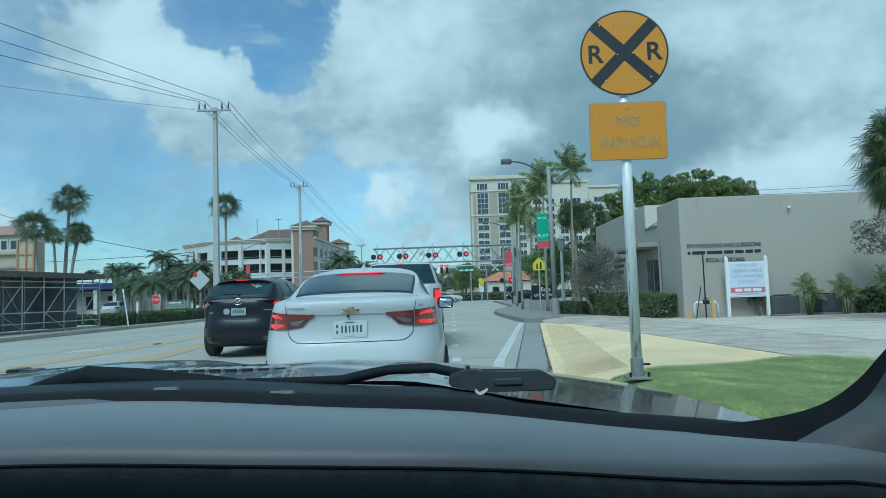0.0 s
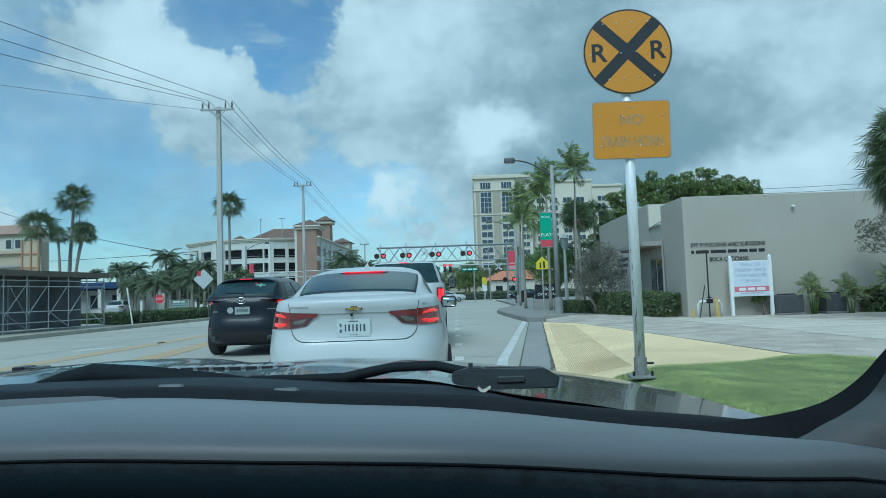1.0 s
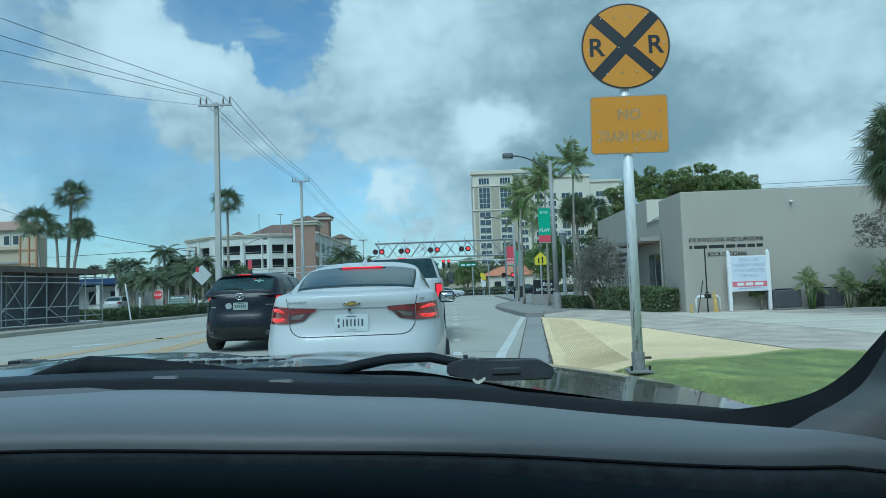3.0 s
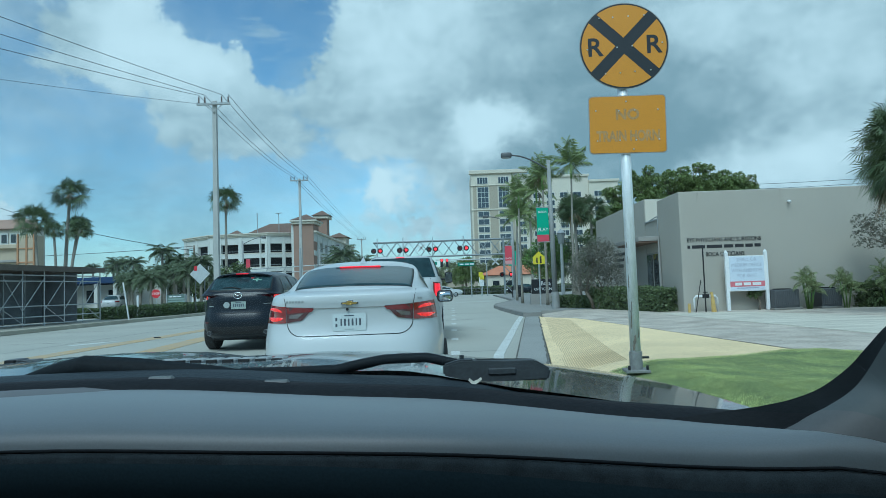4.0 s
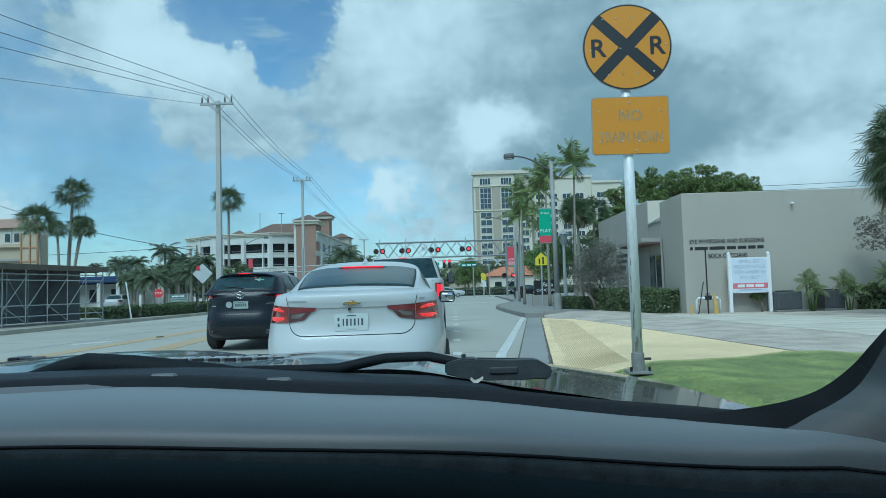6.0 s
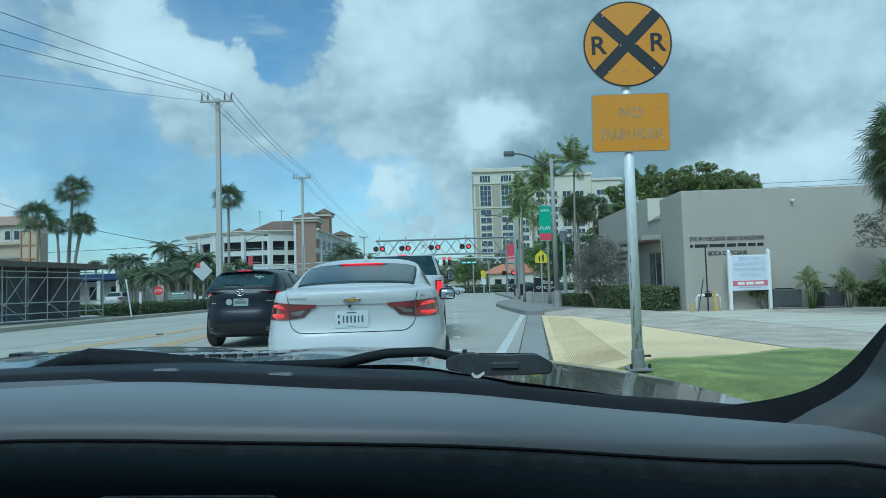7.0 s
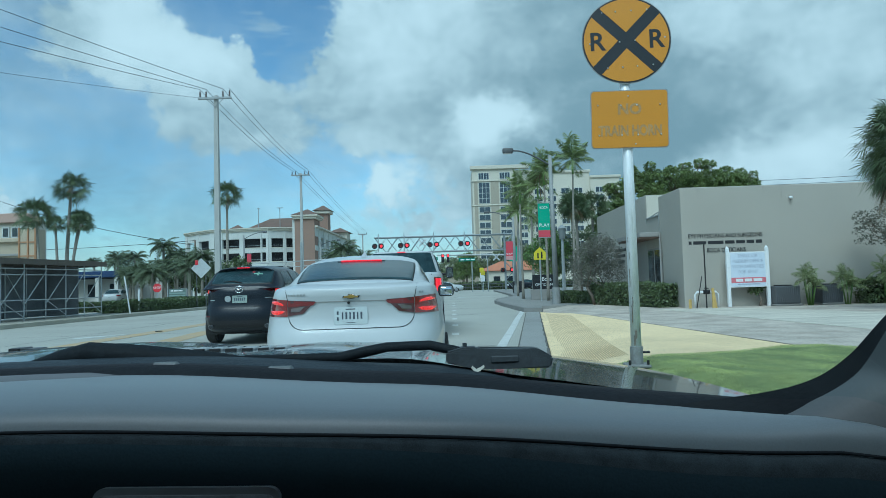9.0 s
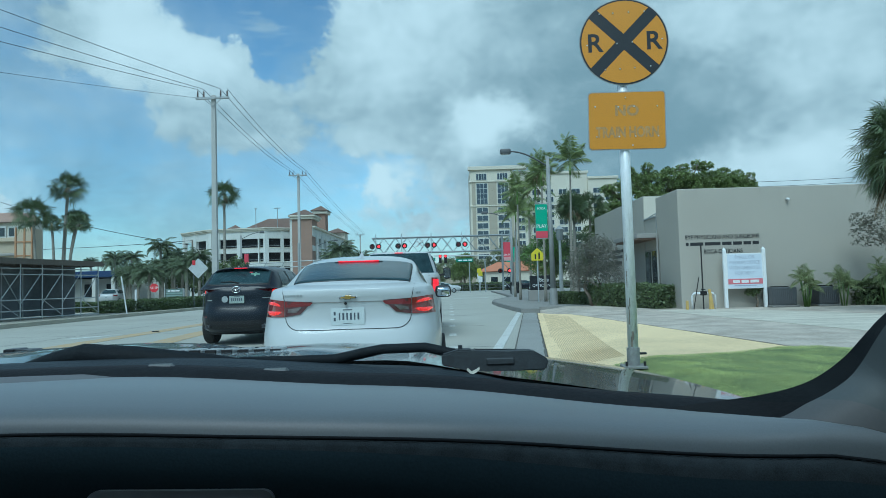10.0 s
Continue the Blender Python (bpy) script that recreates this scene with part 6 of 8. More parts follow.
def own_car():
    car = thing("own_car", "dark grey car interior with black dashboard, windscreen and bonnet", "car")
    XS = [-1.25 + 0.05 * i for i in range(38)]        # to 0.60

    def far_y(x):
        return 1.06 - 0.10 * smoothstep(-0.1, 0.35, x) - 0.16 * smoothstep(0.3, 0.6, x) - 0.10 * smoothstep(-0.6, -1.25, x)

    def far_z(x):
        return 1.011 - 0.026 * smoothstep(-0.55, -0.05, x) - 0.033 * smoothstep(-0.15, 0.45, x) - 0.035 * smoothstep(0.46, 0.62, x)

    def near_y(x):
        return 0.75 + 0.05 * smoothstep(-0.1, 0.35, x)

    def near_z(x):
        drop = 0.161 + 0.012 * smoothstep(-0.5, -0.1, x) + 0.026 * smoothstep(-0.2, 0.4, x) + 0.025 * smoothstep(0.44, 0.62, x)
        return 1.15 - drop * near_y(x) / (0.75 - 0.03 * smoothstep(0.0, 0.5, x))

    # dash top: rows from the rolled front edge to the screen
    bm = bmesh.new()
    rows = []
    for f, dz in ((0.0, 0.0), (0.005, 0.0045), (0.011, 0.0086), (0.020, 0.0125), (0.034, 0.0162), (0.060, 0.0197), (0.11, 0.0225), (0.18, 0.0243), (0.26, 0.0252), (0.36, 0.0250), (0.5, 0.0215), (0.7, 0.0135), (0.9, 0.004), (1.0, 0.0), (1.06, -0.02)):
        rows.append([(x, near_y(x) + (far_y(x) - near_y(x)) * f, near_z(x) + (far_z(x) - near_z(x)) * f + dz) for x in XS])
    grid(bm, rows)
    part("dash_top", finish(bm, True), LEATHER_LIT, car, "black grained soft dashboard top, skylight put into its grey")
    # stitched seam along the front edge
    bm = bmesh.new()
    tube(bm, [(x, near_y(x) - 0.004, near_z(x) - 0.0005) for x in XS], 0.0022, 6)
    part("dash_seam", finish(bm, True), RUBBER, car)
    for x0 in [i * 0.011 - 0.62 for i in range(106)]:
        bm = bmesh.new()
        rod(bm, (x0, near_y(x0) - 0.0062, near_z(x0) - 0.0028), (x0 + 0.006, near_y(x0) - 0.0064, near_z(x0) - 0.0034), 0.0004, seg=5)
        part("stitch", bm, LEATHER_HALF_SHADE, car)
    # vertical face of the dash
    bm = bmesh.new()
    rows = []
    # deeper rightwards, carrying the roll's lighter tone lower
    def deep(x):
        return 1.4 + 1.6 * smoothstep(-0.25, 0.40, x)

    # face in the shaded tone, roll below in the half-shade tone
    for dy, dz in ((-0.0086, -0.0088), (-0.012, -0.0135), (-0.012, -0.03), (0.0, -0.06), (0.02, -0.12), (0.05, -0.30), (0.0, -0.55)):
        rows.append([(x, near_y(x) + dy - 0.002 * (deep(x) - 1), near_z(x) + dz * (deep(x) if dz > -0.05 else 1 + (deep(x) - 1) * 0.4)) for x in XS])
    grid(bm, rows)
    part("dash_face", finish(bm, True), LEATHER_SHADED, car, "dashboard face with its shade put into the colour")
    bm = bmesh.new()
    grid(bm, [[(x, near_y(x) + dy - 0.002 * f * (deep(x) - 1), near_z(x) + dz * deep(x)) for x in XS] for dy, dz, f in ((0.0, -0.0003, 0), (-0.004, -0.0012, 0.4), (-0.0065, -0.003, 0.8), (-0.008, -0.0056, 1), (-0.0088, -0.009, 1))])
    part("dash_roll", finish(bm, True), LEATHER_HALF_SHADE, car, "black rolled leather edge, toned between lit top and shaded face")
    # trim plate below the edge
    plate = part("trim_plate", finish(round_plate(bmesh.new(), 0.199, 0.10, 0.012, -0.004, 0.006)), SILVER_BEZEL, car, "silver trim frame on the dashboard", m=pose(-0.294, 0.700, 0.885, -8, 1.0, 0))
    part("trim_inset", finish(round_plate(bmesh.new(), 0.190, 0.085, 0.008, -0.006, -0.003)), mat("grey_inset", (0.16, 0.16, 0.17), 0.4, var=0.2), plate)
    # raised panel of the instrument side, ending in a slanting edge
    bm = bmesh.new()
    rows = []
    for j in range(9):
        b = j / 8
        row = []
        for i in range(9):
            x = -1.25 + (0.45 + 0.30 * b) * i / 8
            f = 0.42 + 0.57 * b
            lift = 0.006 if 0 < j and i < 8 else -0.004
            crown = float(np.interp(f, (0.34, 0.5, 0.7, 0.9, 1.0), (0.0252, 0.0215, 0.0135, 0.004, 0.0)))
            row.append((x, near_y(x) + (far_y(x) - near_y(x)) * f, near_z(x) + (far_z(x) - near_z(x)) * f + crown + lift))
        rows.append(row)
    grid(bm, rows)
    part("instrument_panel_top", finish(bm, True), LEATHER_HOOD, car, "duller grey panel over the instruments")
    # black band along the foot of the screen
    bm = bmesh.new()
    rows = []
    for dy, dz in ((0.0, -0.004), (0.012, 0.006), (0.035, 0.012), (0.06, 0.012), (0.09, 0.004), (0.12, -0.03)):
        rows.append([(x, far_y(x) + dy, far_z(x) + dz) for x in XS])
    grid(bm, rows)
    part("screen_band", finish(bm, True), RUBBER, car, "black band at the foot of the windscreen")
    # cowl panel below the wipers
    bm = bmesh.new()
    rows = []
    for dy, dz in ((0.10, 0.005), (0.13, 0.012), (0.17, 0.012), (0.22, 0.0), (0.30, -0.04)):
        rows.append([(x, far_y(x) + dy, far_z(x) + dz - 0.035 * smoothstep(-0.05, 0.35, x)) for x in XS])
    grid(bm, rows)
    part("cowl", finish(bm, True), COWL, car, "black plastic cowl below the windscreen")
    for x0 in (-0.490, -0.297):
        bm = bmesh.new()
        box(bm, (x0, far_y(x0) + 0.045, far_z(x0) + 0.009), (0.044, 0.014, 0.013), 0.004)
        part("cowl_clip", finish(bm), mat("dusty_grey_clip", (0.10, 0.115, 0.12), 0.6, var=0.2, scale=30), car)
    # wipers
    bm = bmesh.new()
    tube(bm, [(-0.83, 1.27, 1.008), (-0.76, 1.26, 1.022), (-0.70, 1.25, 1.030), (-0.6, 1.25, 1.022), (-0.45, 1.24, 1.008), (-0.34, 1.23, 0.998)], [0.008, 0.016, 0.022, 0.022, 0.018, 0.010], 8)
    part("wiper_blade", finish(bm, True), RUBBER, car, "black rubber wiper blade")
    bm = bmesh.new()
    tube(bm, [(-0.40, 1.24, 1.012), (-0.30, 1.24, 1.010), (-0.22, 1.24, 1.010), (-0.17, 1.24, 1.020), (-0.13, 1.23, 1.028), (-0.05, 1.22, 1.030), (0.0, 1.21, 1.019), (0.06, 1.20, 1.010)], [0.008, 0.009, 0.010, 0.010, 0.009, 0.009, 0.009, 0.008], 8)
    part("wiper_arm", finish(bm, True), RUBBER, car, "black bent wiper arm")
    bm = bmesh.new()
    pts = [(-0.02, 1.019), (0.01, 1.027), (0.035, 1.027), (0.04, 1.022), (0.145, 1.022), (0.172, 1.006), (0.167, 0.987), (0.06, 0.987), (0.02, 0.991), (-0.02, 1.000)]
    lo, hi = [bm.verts.new((x, 1.185, z)) for x, z in pts], [bm.verts.new((x, 1.222, z)) for x, z in pts]
    bm.faces.new(lo)
    bm.faces.new(hi)
    for i in range(len(pts)):
        bm.faces.new((lo[i], lo[(i + 1) % len(pts)], hi[(i + 1) % len(pts)], hi[i]))
    bmesh.ops.bevel(bm, geom=list(bm.edges), offset=0.003, segments=2, affect="EDGES")
    box(bm, (0.085, 1.184, 1.005), (0.05, 0.006, 0.012), 0.002)
    rod(bm, (0.014, 1.2, 1.025), (0.014, 1.2, 1.034), 0.004, seg=8)
    part("wiper_hub", finish(bm), DUSTY, car, "worn black wiper hub")
    # bonnet
    bm = bmesh.new()
    rows = []
    for j in range(13):
        b = j / 12
        y = 1.10 + 1.25 * b
        row = []
        for i in range(41):
            a = -1 + i / 20
            half = 0.90 - 0.16 * b ** 2
            x = -0.40 + a * half
            z = 1.004 - 0.025 * b - 0.035 * b ** 3 - 0.045 * abs(a) ** 1.2 - 0.02 * b * max(a, 0) ** 2 - 0.014 * max(a, 0) ** 4 * (1 - b) + 0.012 * math.exp(-((abs(a) - 0.35) / 0.12) ** 2) * (1 - b ** 2)
            z += 0.05 * smoothstep(0.3, 0.75, -a)
            row.append((x, y + (0.22 * (1 - abs(a) ** 2) - 0.13 * smoothstep(0.5, 1.0, a) - 0.10 * smoothstep(0.1, 0.6, a)) * (1 - b) - 0.10 * abs(a) ** 4 * b, z))
        rows.append(row)
    rows.append([(x, y + 0.03, z - 0.09) for x, y, z in rows[-1]])
    grid(bm, rows)
    part("bonnet", finish(bm, True), HOOD, car, "dark grey glossy bonnet with two ridges")
    # fender strip on the right
    bm = bmesh.new()
    pts = [(0.53, 0.9, 0.941), (0.485, 1.05, 0.939), (0.44, 1.25, 0.931), (0.385, 1.5, 0.919), (0.33, 1.8, 0.904), (0.29, 2.05, 0.89)]
    grid(bm, [[(x, y, z) for x, y, z in pts], [(x + 0.06, y, z - 0.025) for x, y, z in pts], [(x + 0.11, y, z - 0.12) for x, y, z in pts], [(x + 0.12, y, z - 0.40) for x, y, z in pts]])
    part("fender", finish(bm, True), HOOD, car, "dark grey front wing")
    # bonnet vent: pale frames round dark slots
    for k in range(-10, 8):
        x, y = -0.735 + 0.042 * k, 1.70 - 0.004 * k
        z = 0.991 + 0.0022 * max(0, -k) - (0.011 if k < 0 else 0)
        v = part("vent_frame", finish(box(bmesh.new(), (x, y, z), (0.034, 0.05, 0.012), 0.003)), GREY_STEEL if k >= 0 else DARK_STEEL, car)
        part("vent_slot", finish(box(bmesh.new(), (x, y - 0.028, z + 0.001), (0.026, 0.012, 0.009), 0.001)), CAR_BLACK, v)
    # windscreen and its black border at the right corner
    bm = bmesh.new()
    rows = []
    for j in range(9):
        b = j / 8
        rows.append([(x * (1 - 0.06 * b), far_y(x) + 0.03 - (far_y(x) - 0.36) * b, far_z(x) + 0.015 + (1.40 - far_z(x)) * b) for x in XS])
    grid(bm, rows)
    ws = part("windscreen", finish(bm, True), WINDSCREEN, car, "clear faintly green windscreen")
    ws.visible_shadow = False
    # corner border and pillar
    edge = bend([(0.30, 0.97, 0.955), (0.396, 0.95, 0.970), (0.427, 0.94, 0.976), (0.466, 0.93, 0.986), (0.501, 0.92, 1.002), (0.535, 0.91, 1.030), (0.558, 0.90, 1.060), (0.575, 0.88, 1.090), (0.60, 0.82, 1.140), (0.625, 0.68, 1.21), (0.645, 0.56, 1.30), (0.65, 0.40, 1.385)])
    inner = bend([(0.30, 0.88, 0.943), (0.40, 0.87, 0.950), (0.436, 0.87, 0.956), (0.468, 0.87, 0.972), (0.496, 0.87, 0.985), (0.525, 0.87, 1.003), (0.539, 0.86, 1.026), (0.556, 0.83, 1.079), (0.580, 0.79, 1.130), (0.605, 0.65, 1.20), (0.62, 0.53, 1.29), (0.63, 0.38, 1.375)])
    bm = bmesh.new()
    grid(bm, [edge, [(a[0] * 0.5 + b[0] * 0.5 + 0.004, (a[1] + b[1]) / 2, (a[2] + b[2]) / 2 + 0.002) for a, b in zip(edge, inner)], inner])
    part("screen_border", finish(bm, True), FRIT, car, "black border at the corner of the windscreen")
    bm = bmesh.new()
    rows = []
    for dx, dy, dz in ((-0.008, 0.004, 0.003), (0.004, -0.012, 0.004), (0.012, -0.024, 0.002), (0.020, -0.034, -0.008), (0.027, -0.042, -0.024), (0.034, -0.050, -0.05), (0.040, -0.058, -0.09), (0.046, -0.066, -0.16), (0.05, -0.07, -0.3)):
        rows.append([(x + dx, y + dy, z + dz) for x, y, z in inner])
    grid(bm, rows)
    part("pillar_trim", finish(bm, True), TRIM_GREY, car, "grey plastic windscreen pillar trim")
    # cabin shell behind and around
    bm = bmesh.new()
    abox(bm, (-1.35, -1.9, 1.40), (0.75, 0.16, 1.45))
    # header out of view, brought forward to cut skylight on the dash edge
    abox(bm, (-1.30, 0.16, 1.385), (0.72, 0.40, 1.42))
    part("roof", finish(bm), FABRIC, car)
    bm = bmesh.new()
    abox(bm, (-1.35, -1.95, 0.2), (0.75, -1.9, 1.45))
    for x0, x1 in ((-1.40, -1.35), (0.68, 0.72)):
        abox(bm, (x0, -1.9, 0.2), (x1, 0.62, 0.95))
        # unseen block added to keep side light off the pillar trim
        abox(bm, (x0, 0.50, 0.2), (x1, 0.90, 1.02))
        abox(bm, (x0, -1.9, 1.33), (x1, 0.30, 1.42))
        abox(bm, (x0, -1.9, 0.95), (x1, -1.3, 1.33))
        # left one widened, out of view, to cut side light on the dash
        abox(bm, (x0, -0.55, 0.95), (x1, -0.38 if x0 > 0 else 0.0, 1.33))
    abox(bm, (-1.35, -1.9, 0.18), (0.75, 0.9, 0.22))
    part("cabin_shell", finish(bm), FABRIC, car)
    # outer body below the windows, boot and roof skin
    S = Shell([(0.22, 0.86, -2.5, 2.1, 5), (0.40, 0.93, -2.6, 2.3, 5), (0.70, 0.95, -2.62, 2.33, 5), (0.86, 0.93, -2.6, 2.25, 5)])
    bm = S.body()
    for f in [f for f in bm.faces if len(f.verts) > 10]:
        bm.faces.remove(f)
    part("lower_body", bm, HOOD, car, m=pose(-0.38, 0, 0))
    bm = bmesh.new()
    grid(bm, [[(-0.38 + a * 0.93, -2.6 + 0.25 * j, 0.86 + 0.12 * math.sqrt(j / 3) - 0.05 * a * a) for a in [-1 + k / 6 for k in range(13)]] for j in range(4)])
    part("boot_lid", finish(bm, True), HOOD, car)
    bm = bmesh.new()
    grid(bm, [[(-0.315 + a * 1.02, y, z - 0.07 * abs(a) ** 3) for a in [-1 + k / 8 for k in range(17)]] for y, z in ((-1.98, 1.02), (-1.8, 1.40), (-1.4, 1.50), (-0.8, 1.54), (-0.2, 1.53), (0.25, 1.48), (0.41, 1.43))])
    part("roof_skin", finish(bm, True), HOOD, car)
    for sx in (-1.375, 0.70):
        sw = part("side_window", finish(abox(bmesh.new(), (sx - 0.004, -1.3, 0.95), (sx + 0.004, 0.40, 1.33))), WINDSCREEN, car)
        sw.visible_shadow = False
    wheels(car, [(x, y) for x in (-1.19, 0.43) for y in (-1.75, 1.55)], 0.34, 0.23)


own_car()
scrap = thing("leaf_scrap", "pale dry leaf scrap caught under the wiper", "debris", m=pose(0.036, 1.176, 0.9865))
bm = bmesh.new()
grid(bm, [[(-0.012, 0, 0.005), (-0.004, -0.002, -0.003), (0.004, -0.001, 0.000), (0.012, 0, 0.006)], [(-0.010, 0.004, 0.009), (-0.003, 0.003, 0.003), (0.005, 0.004, 0.006), (0.011, 0.004, 0.010)]])
part("blade", finish(bm, True), mat("pale_dry_leaf", (0.45, 0.44, 0.38), 0.8, var=0.2, scale=80), scrap)
# ---- plants ----
def feather_crown(seed, fronds=26, length=2.2, droop=1.0, leaflets=22, width=0.36, up=0.9, thin=0.022):
    """Arching fronds with two rows of narrow leaflets, as one mesh about the origin."""
    r = random.Random(seed)
    bm = bmesh.new()
    for f in range(fronds):
        az = 2.4 * f + r.uniform(-0.3, 0.3)
        rise = up * (1 - f / fronds) * 1.25 - 0.25 + r.uniform(-0.12, 0.12)
        ln = length * r.uniform(0.8, 1.1)
        d = Vector((math.cos(az), math.sin(az), 0))
        side = Vector((-d.y, d.x, 0))
        pts = []
        p, ang = Vector((0, 0, 0)), rise * 1.2
        for k in range(9):
            pts.append(p.copy())
            p = p + (d * math.cos(ang) + Vector((0, 0, math.sin(ang)))) * ln / 8
            ang -= droop * (0.13 + 0.03 * k)
        tube(bm, pts, [0.025 * (1 - 0.09 * k) for k in range(9)], 4)
        for k in range(leaflets):
            t = 0.12 + 0.88 * k / leaflets
            i = min(7, int(t * 8))
            q = pts[i].lerp(pts[i + 1], t * 8 - i)
            along = (pts[i + 1] - pts[i]).normalized()
            w = width * math.sin(math.pi * (0.15 + 0.8 * t)) * r.uniform(0.8, 1.15)
            for s in (-1, 1):
                tip = q + (side * s * 0.8 + along * 0.55 + Vector((0, 0, -0.45 - 0.3 * r.random()))).normalized() * w * 1.5
                mid = q.lerp(tip, 0.5) + Vector((0, 0, 0.05 * w))
                v = [bm.verts.new(q), bm.verts.new(mid + along * thin), bm.verts.new(tip), bm.verts.new(mid - along * thin)]
                bm.faces.new(v)
    return bm


def fan_crown(seed, leaves=34, length=1.0, fan=0.95, low=-0.8, blade=0.042):
    """Stalks that end in round fans of pointed, drooping blades, each fan turned its own way."""
    r = random.Random(seed)
    bm = bmesh.new()
    for f in range(leaves):
        az = 2.4 * f + r.uniform(-0.3, 0.3)
        el = 1.35 - (1.35 - low) * (f / leaves) ** 0.9 + r.uniform(-0.15, 0.15)
        d = Vector((math.cos(az) * math.cos(el), math.sin(az) * math.cos(el), math.sin(el)))
        ln = length * r.uniform(0.7, 1.1)
        hub = d * ln - Vector((0, 0, 0.14 * ln))
        tube(bm, [(0, 0, 0), d * ln * 0.5, hub], [0.022, 0.018, 0.012], 4)
        side = d.cross(Vector((0, 0, 1)))
        side = side.normalized() if side.length > 0.1 else Vector((1, 0, 0))
        side = Matrix.Rotation(r.uniform(-1.0, 1.0), 3, d) @ side
        nrm = side.cross(d).normalized()
        for k in range(17):
            a = -2.0 + 4.0 * k / 16
            way = (d * math.cos(a) + side * math.sin(a)).normalized()
            size = fan * r.uniform(0.8, 1.1) * (1 - 0.13 * abs(a))
            mid = hub + way * size * 0.55 + nrm * 0.10 * fan * math.cos(a) - Vector((0, 0, size * 0.05))
            tip = hub + way * size - Vector((0, 0, size * r.uniform(0.08, 0.42)))
            s2 = way.cross(nrm).normalized() * blade * fan
            v = [bm.verts.new(hub), bm.verts.new(mid + s2), bm.verts.new(tip), bm.verts.new(mid - s2)]
            bm.faces.new(v)
    return bm


def dead_skirt(seed, n, length, r0=0.16):
    r = random.Random(seed)
    bm = bmesh.new()
    for k in range(n):
        az = r.uniform(0, 6.28)
        d = Vector((math.cos(az), math.sin(az), 0))
        s = Vector((-d.y, d.x, 0))
        for j in range(5):
            a = d * r0 + Vector((0, 0, r.uniform(-0.2, 0.1)))
            tip = d * (r0 + length * r.uniform(0.15, 0.5)) + s * r.uniform(-0.25, 0.25) + Vector((0, 0, -length * r.uniform(0.5, 1.1)))
            m = a.lerp(tip, 0.5) + d * 0.12
            v = [bm.verts.new(a), bm.verts.new(m + s * 0.03), bm.verts.new(tip), bm.verts.new(m - s * 0.03)]
            bm.faces.new(v)
    return bm


CROWNS = {}


def palm(x, y, z0, height, crown, leaf_r, name="palm_tree", label="", lean=(0, 0), trunk=0.16, skirt=0, hang=1.1, turn=0.0, shaft=False, leaf=None):
    """A palm with its crown's centre at the height given."""
    t = thing(name, label, "palm tree", "palms", m=pose(x, y, z0))
    bm = bmesh.new()
    n = 10
    pts = [(lean[0] * (k / n) ** 1.6, lean[1] * (k / n) ** 1.6, (height - z0) * k / n) for k in range(n + 1)]
    rad = [trunk * (1.35 - 0.35 * min(1, k / 2)) * (1 - 0.35 * k / n) for k in range(n + 1)]
    tube(bm, pts, rad, 10)
    part("trunk", finish(bm, True), BARK, t)
    top = Vector(pts[-1])
    if shaft:
        bm = bmesh.new()
        tube(bm, [top - Vector((0, 0, 0.1)), top + Vector((0, 0, 0.3)), top + Vector((0, 0, 0.75))], [trunk * 0.75, trunk * 0.85, trunk * 0.4], 10)
        part("crownshaft", finish(bm, True), LIME_LEAF, t, "smooth green crownshaft")
        top += Vector((0, 0, 0.65))
    if crown not in CROWNS:
        kind, seed, kw, mt = crown[0], crown[1], dict(crown[2]), leaf or (FAN_LEAF if crown[0] == "fan" else DUSK_LEAF if crown == COCO else PALM_LEAF)
        CROWNS[crown] = to_mesh("crown", feather_crown(seed, **kw) if kind == "feather" else fan_crown(seed, **kw), mt)
    c = new("crown", CROWNS[crown])
    c.parent = t
    c.matrix_basis = Matrix.LocRotScale(top, Euler((0, 0, turn)), (leaf_r,) * 3)
    if skirt:
        sk = part("dead_skirt", dead_skirt(int(x * 10) % 97, skirt, hang * leaf_r), DEAD_LEAF, t, "dry hanging fronds")
        sk.matrix_basis = Matrix.Translation(top)
    return t


FEATHER = [("feather", s, (("fronds", 24), ("length", 2.1), ("droop", 1.0))) for s in (3, 8)]
COCO = ("feather", 5, (("fronds", 32), ("length", 2.6), ("droop", 0.9), ("leaflets", 36), ("width", 0.46), ("thin", 0.03)))
SPIKY = ("feather", 11, (("fronds", 17), ("length", 2.0), ("droop", 0.62), ("width", 0.5), ("up", 1.5), ("thin", 0.03), ("leaflets", 28)))
FAN = [("fan", s, (("leaves", 34),)) for s in (2, 7)]
FANL = "tall fan palm with a shaggy dark green crown"
palm(-44.5, 75, 0.1, 13.6, FAN[0], 1.42, label=FANL, trunk=0.24, skirt=14, lean=(0.7, 0))
palm(-44.6, 76, 0.1, 9.9, FAN[1], 1.05, label=FANL, trunk=0.2, skirt=8, lean=(1.2, 0), turn=1)
palm(-43.6, 74, 0.1, 9.3, FAN[0], 0.9, label=FANL, trunk=0.18, skirt=8, turn=2.2, lean=(1.5, 0))
palm(-44.1, 73, 0.1, 9.2, FAN[1], 0.8, label=FANL, trunk=0.18, skirt=6, turn=3.2, lean=(-0.4, 0))
palm(-30.35, 48, 0.14, 7.2, FAN[1], 0.95, label="fan palm with a spreading open crown", trunk=0.115, lean=(-0.35, 0), turn=0.8, skirt=3)
palm(-32.6, 95, -0.05, 15.1, FAN[1], 1.55, label=FANL, trunk=0.24, skirt=10, turn=0.3)
COCOL = "leafy palm with long arching fronds"
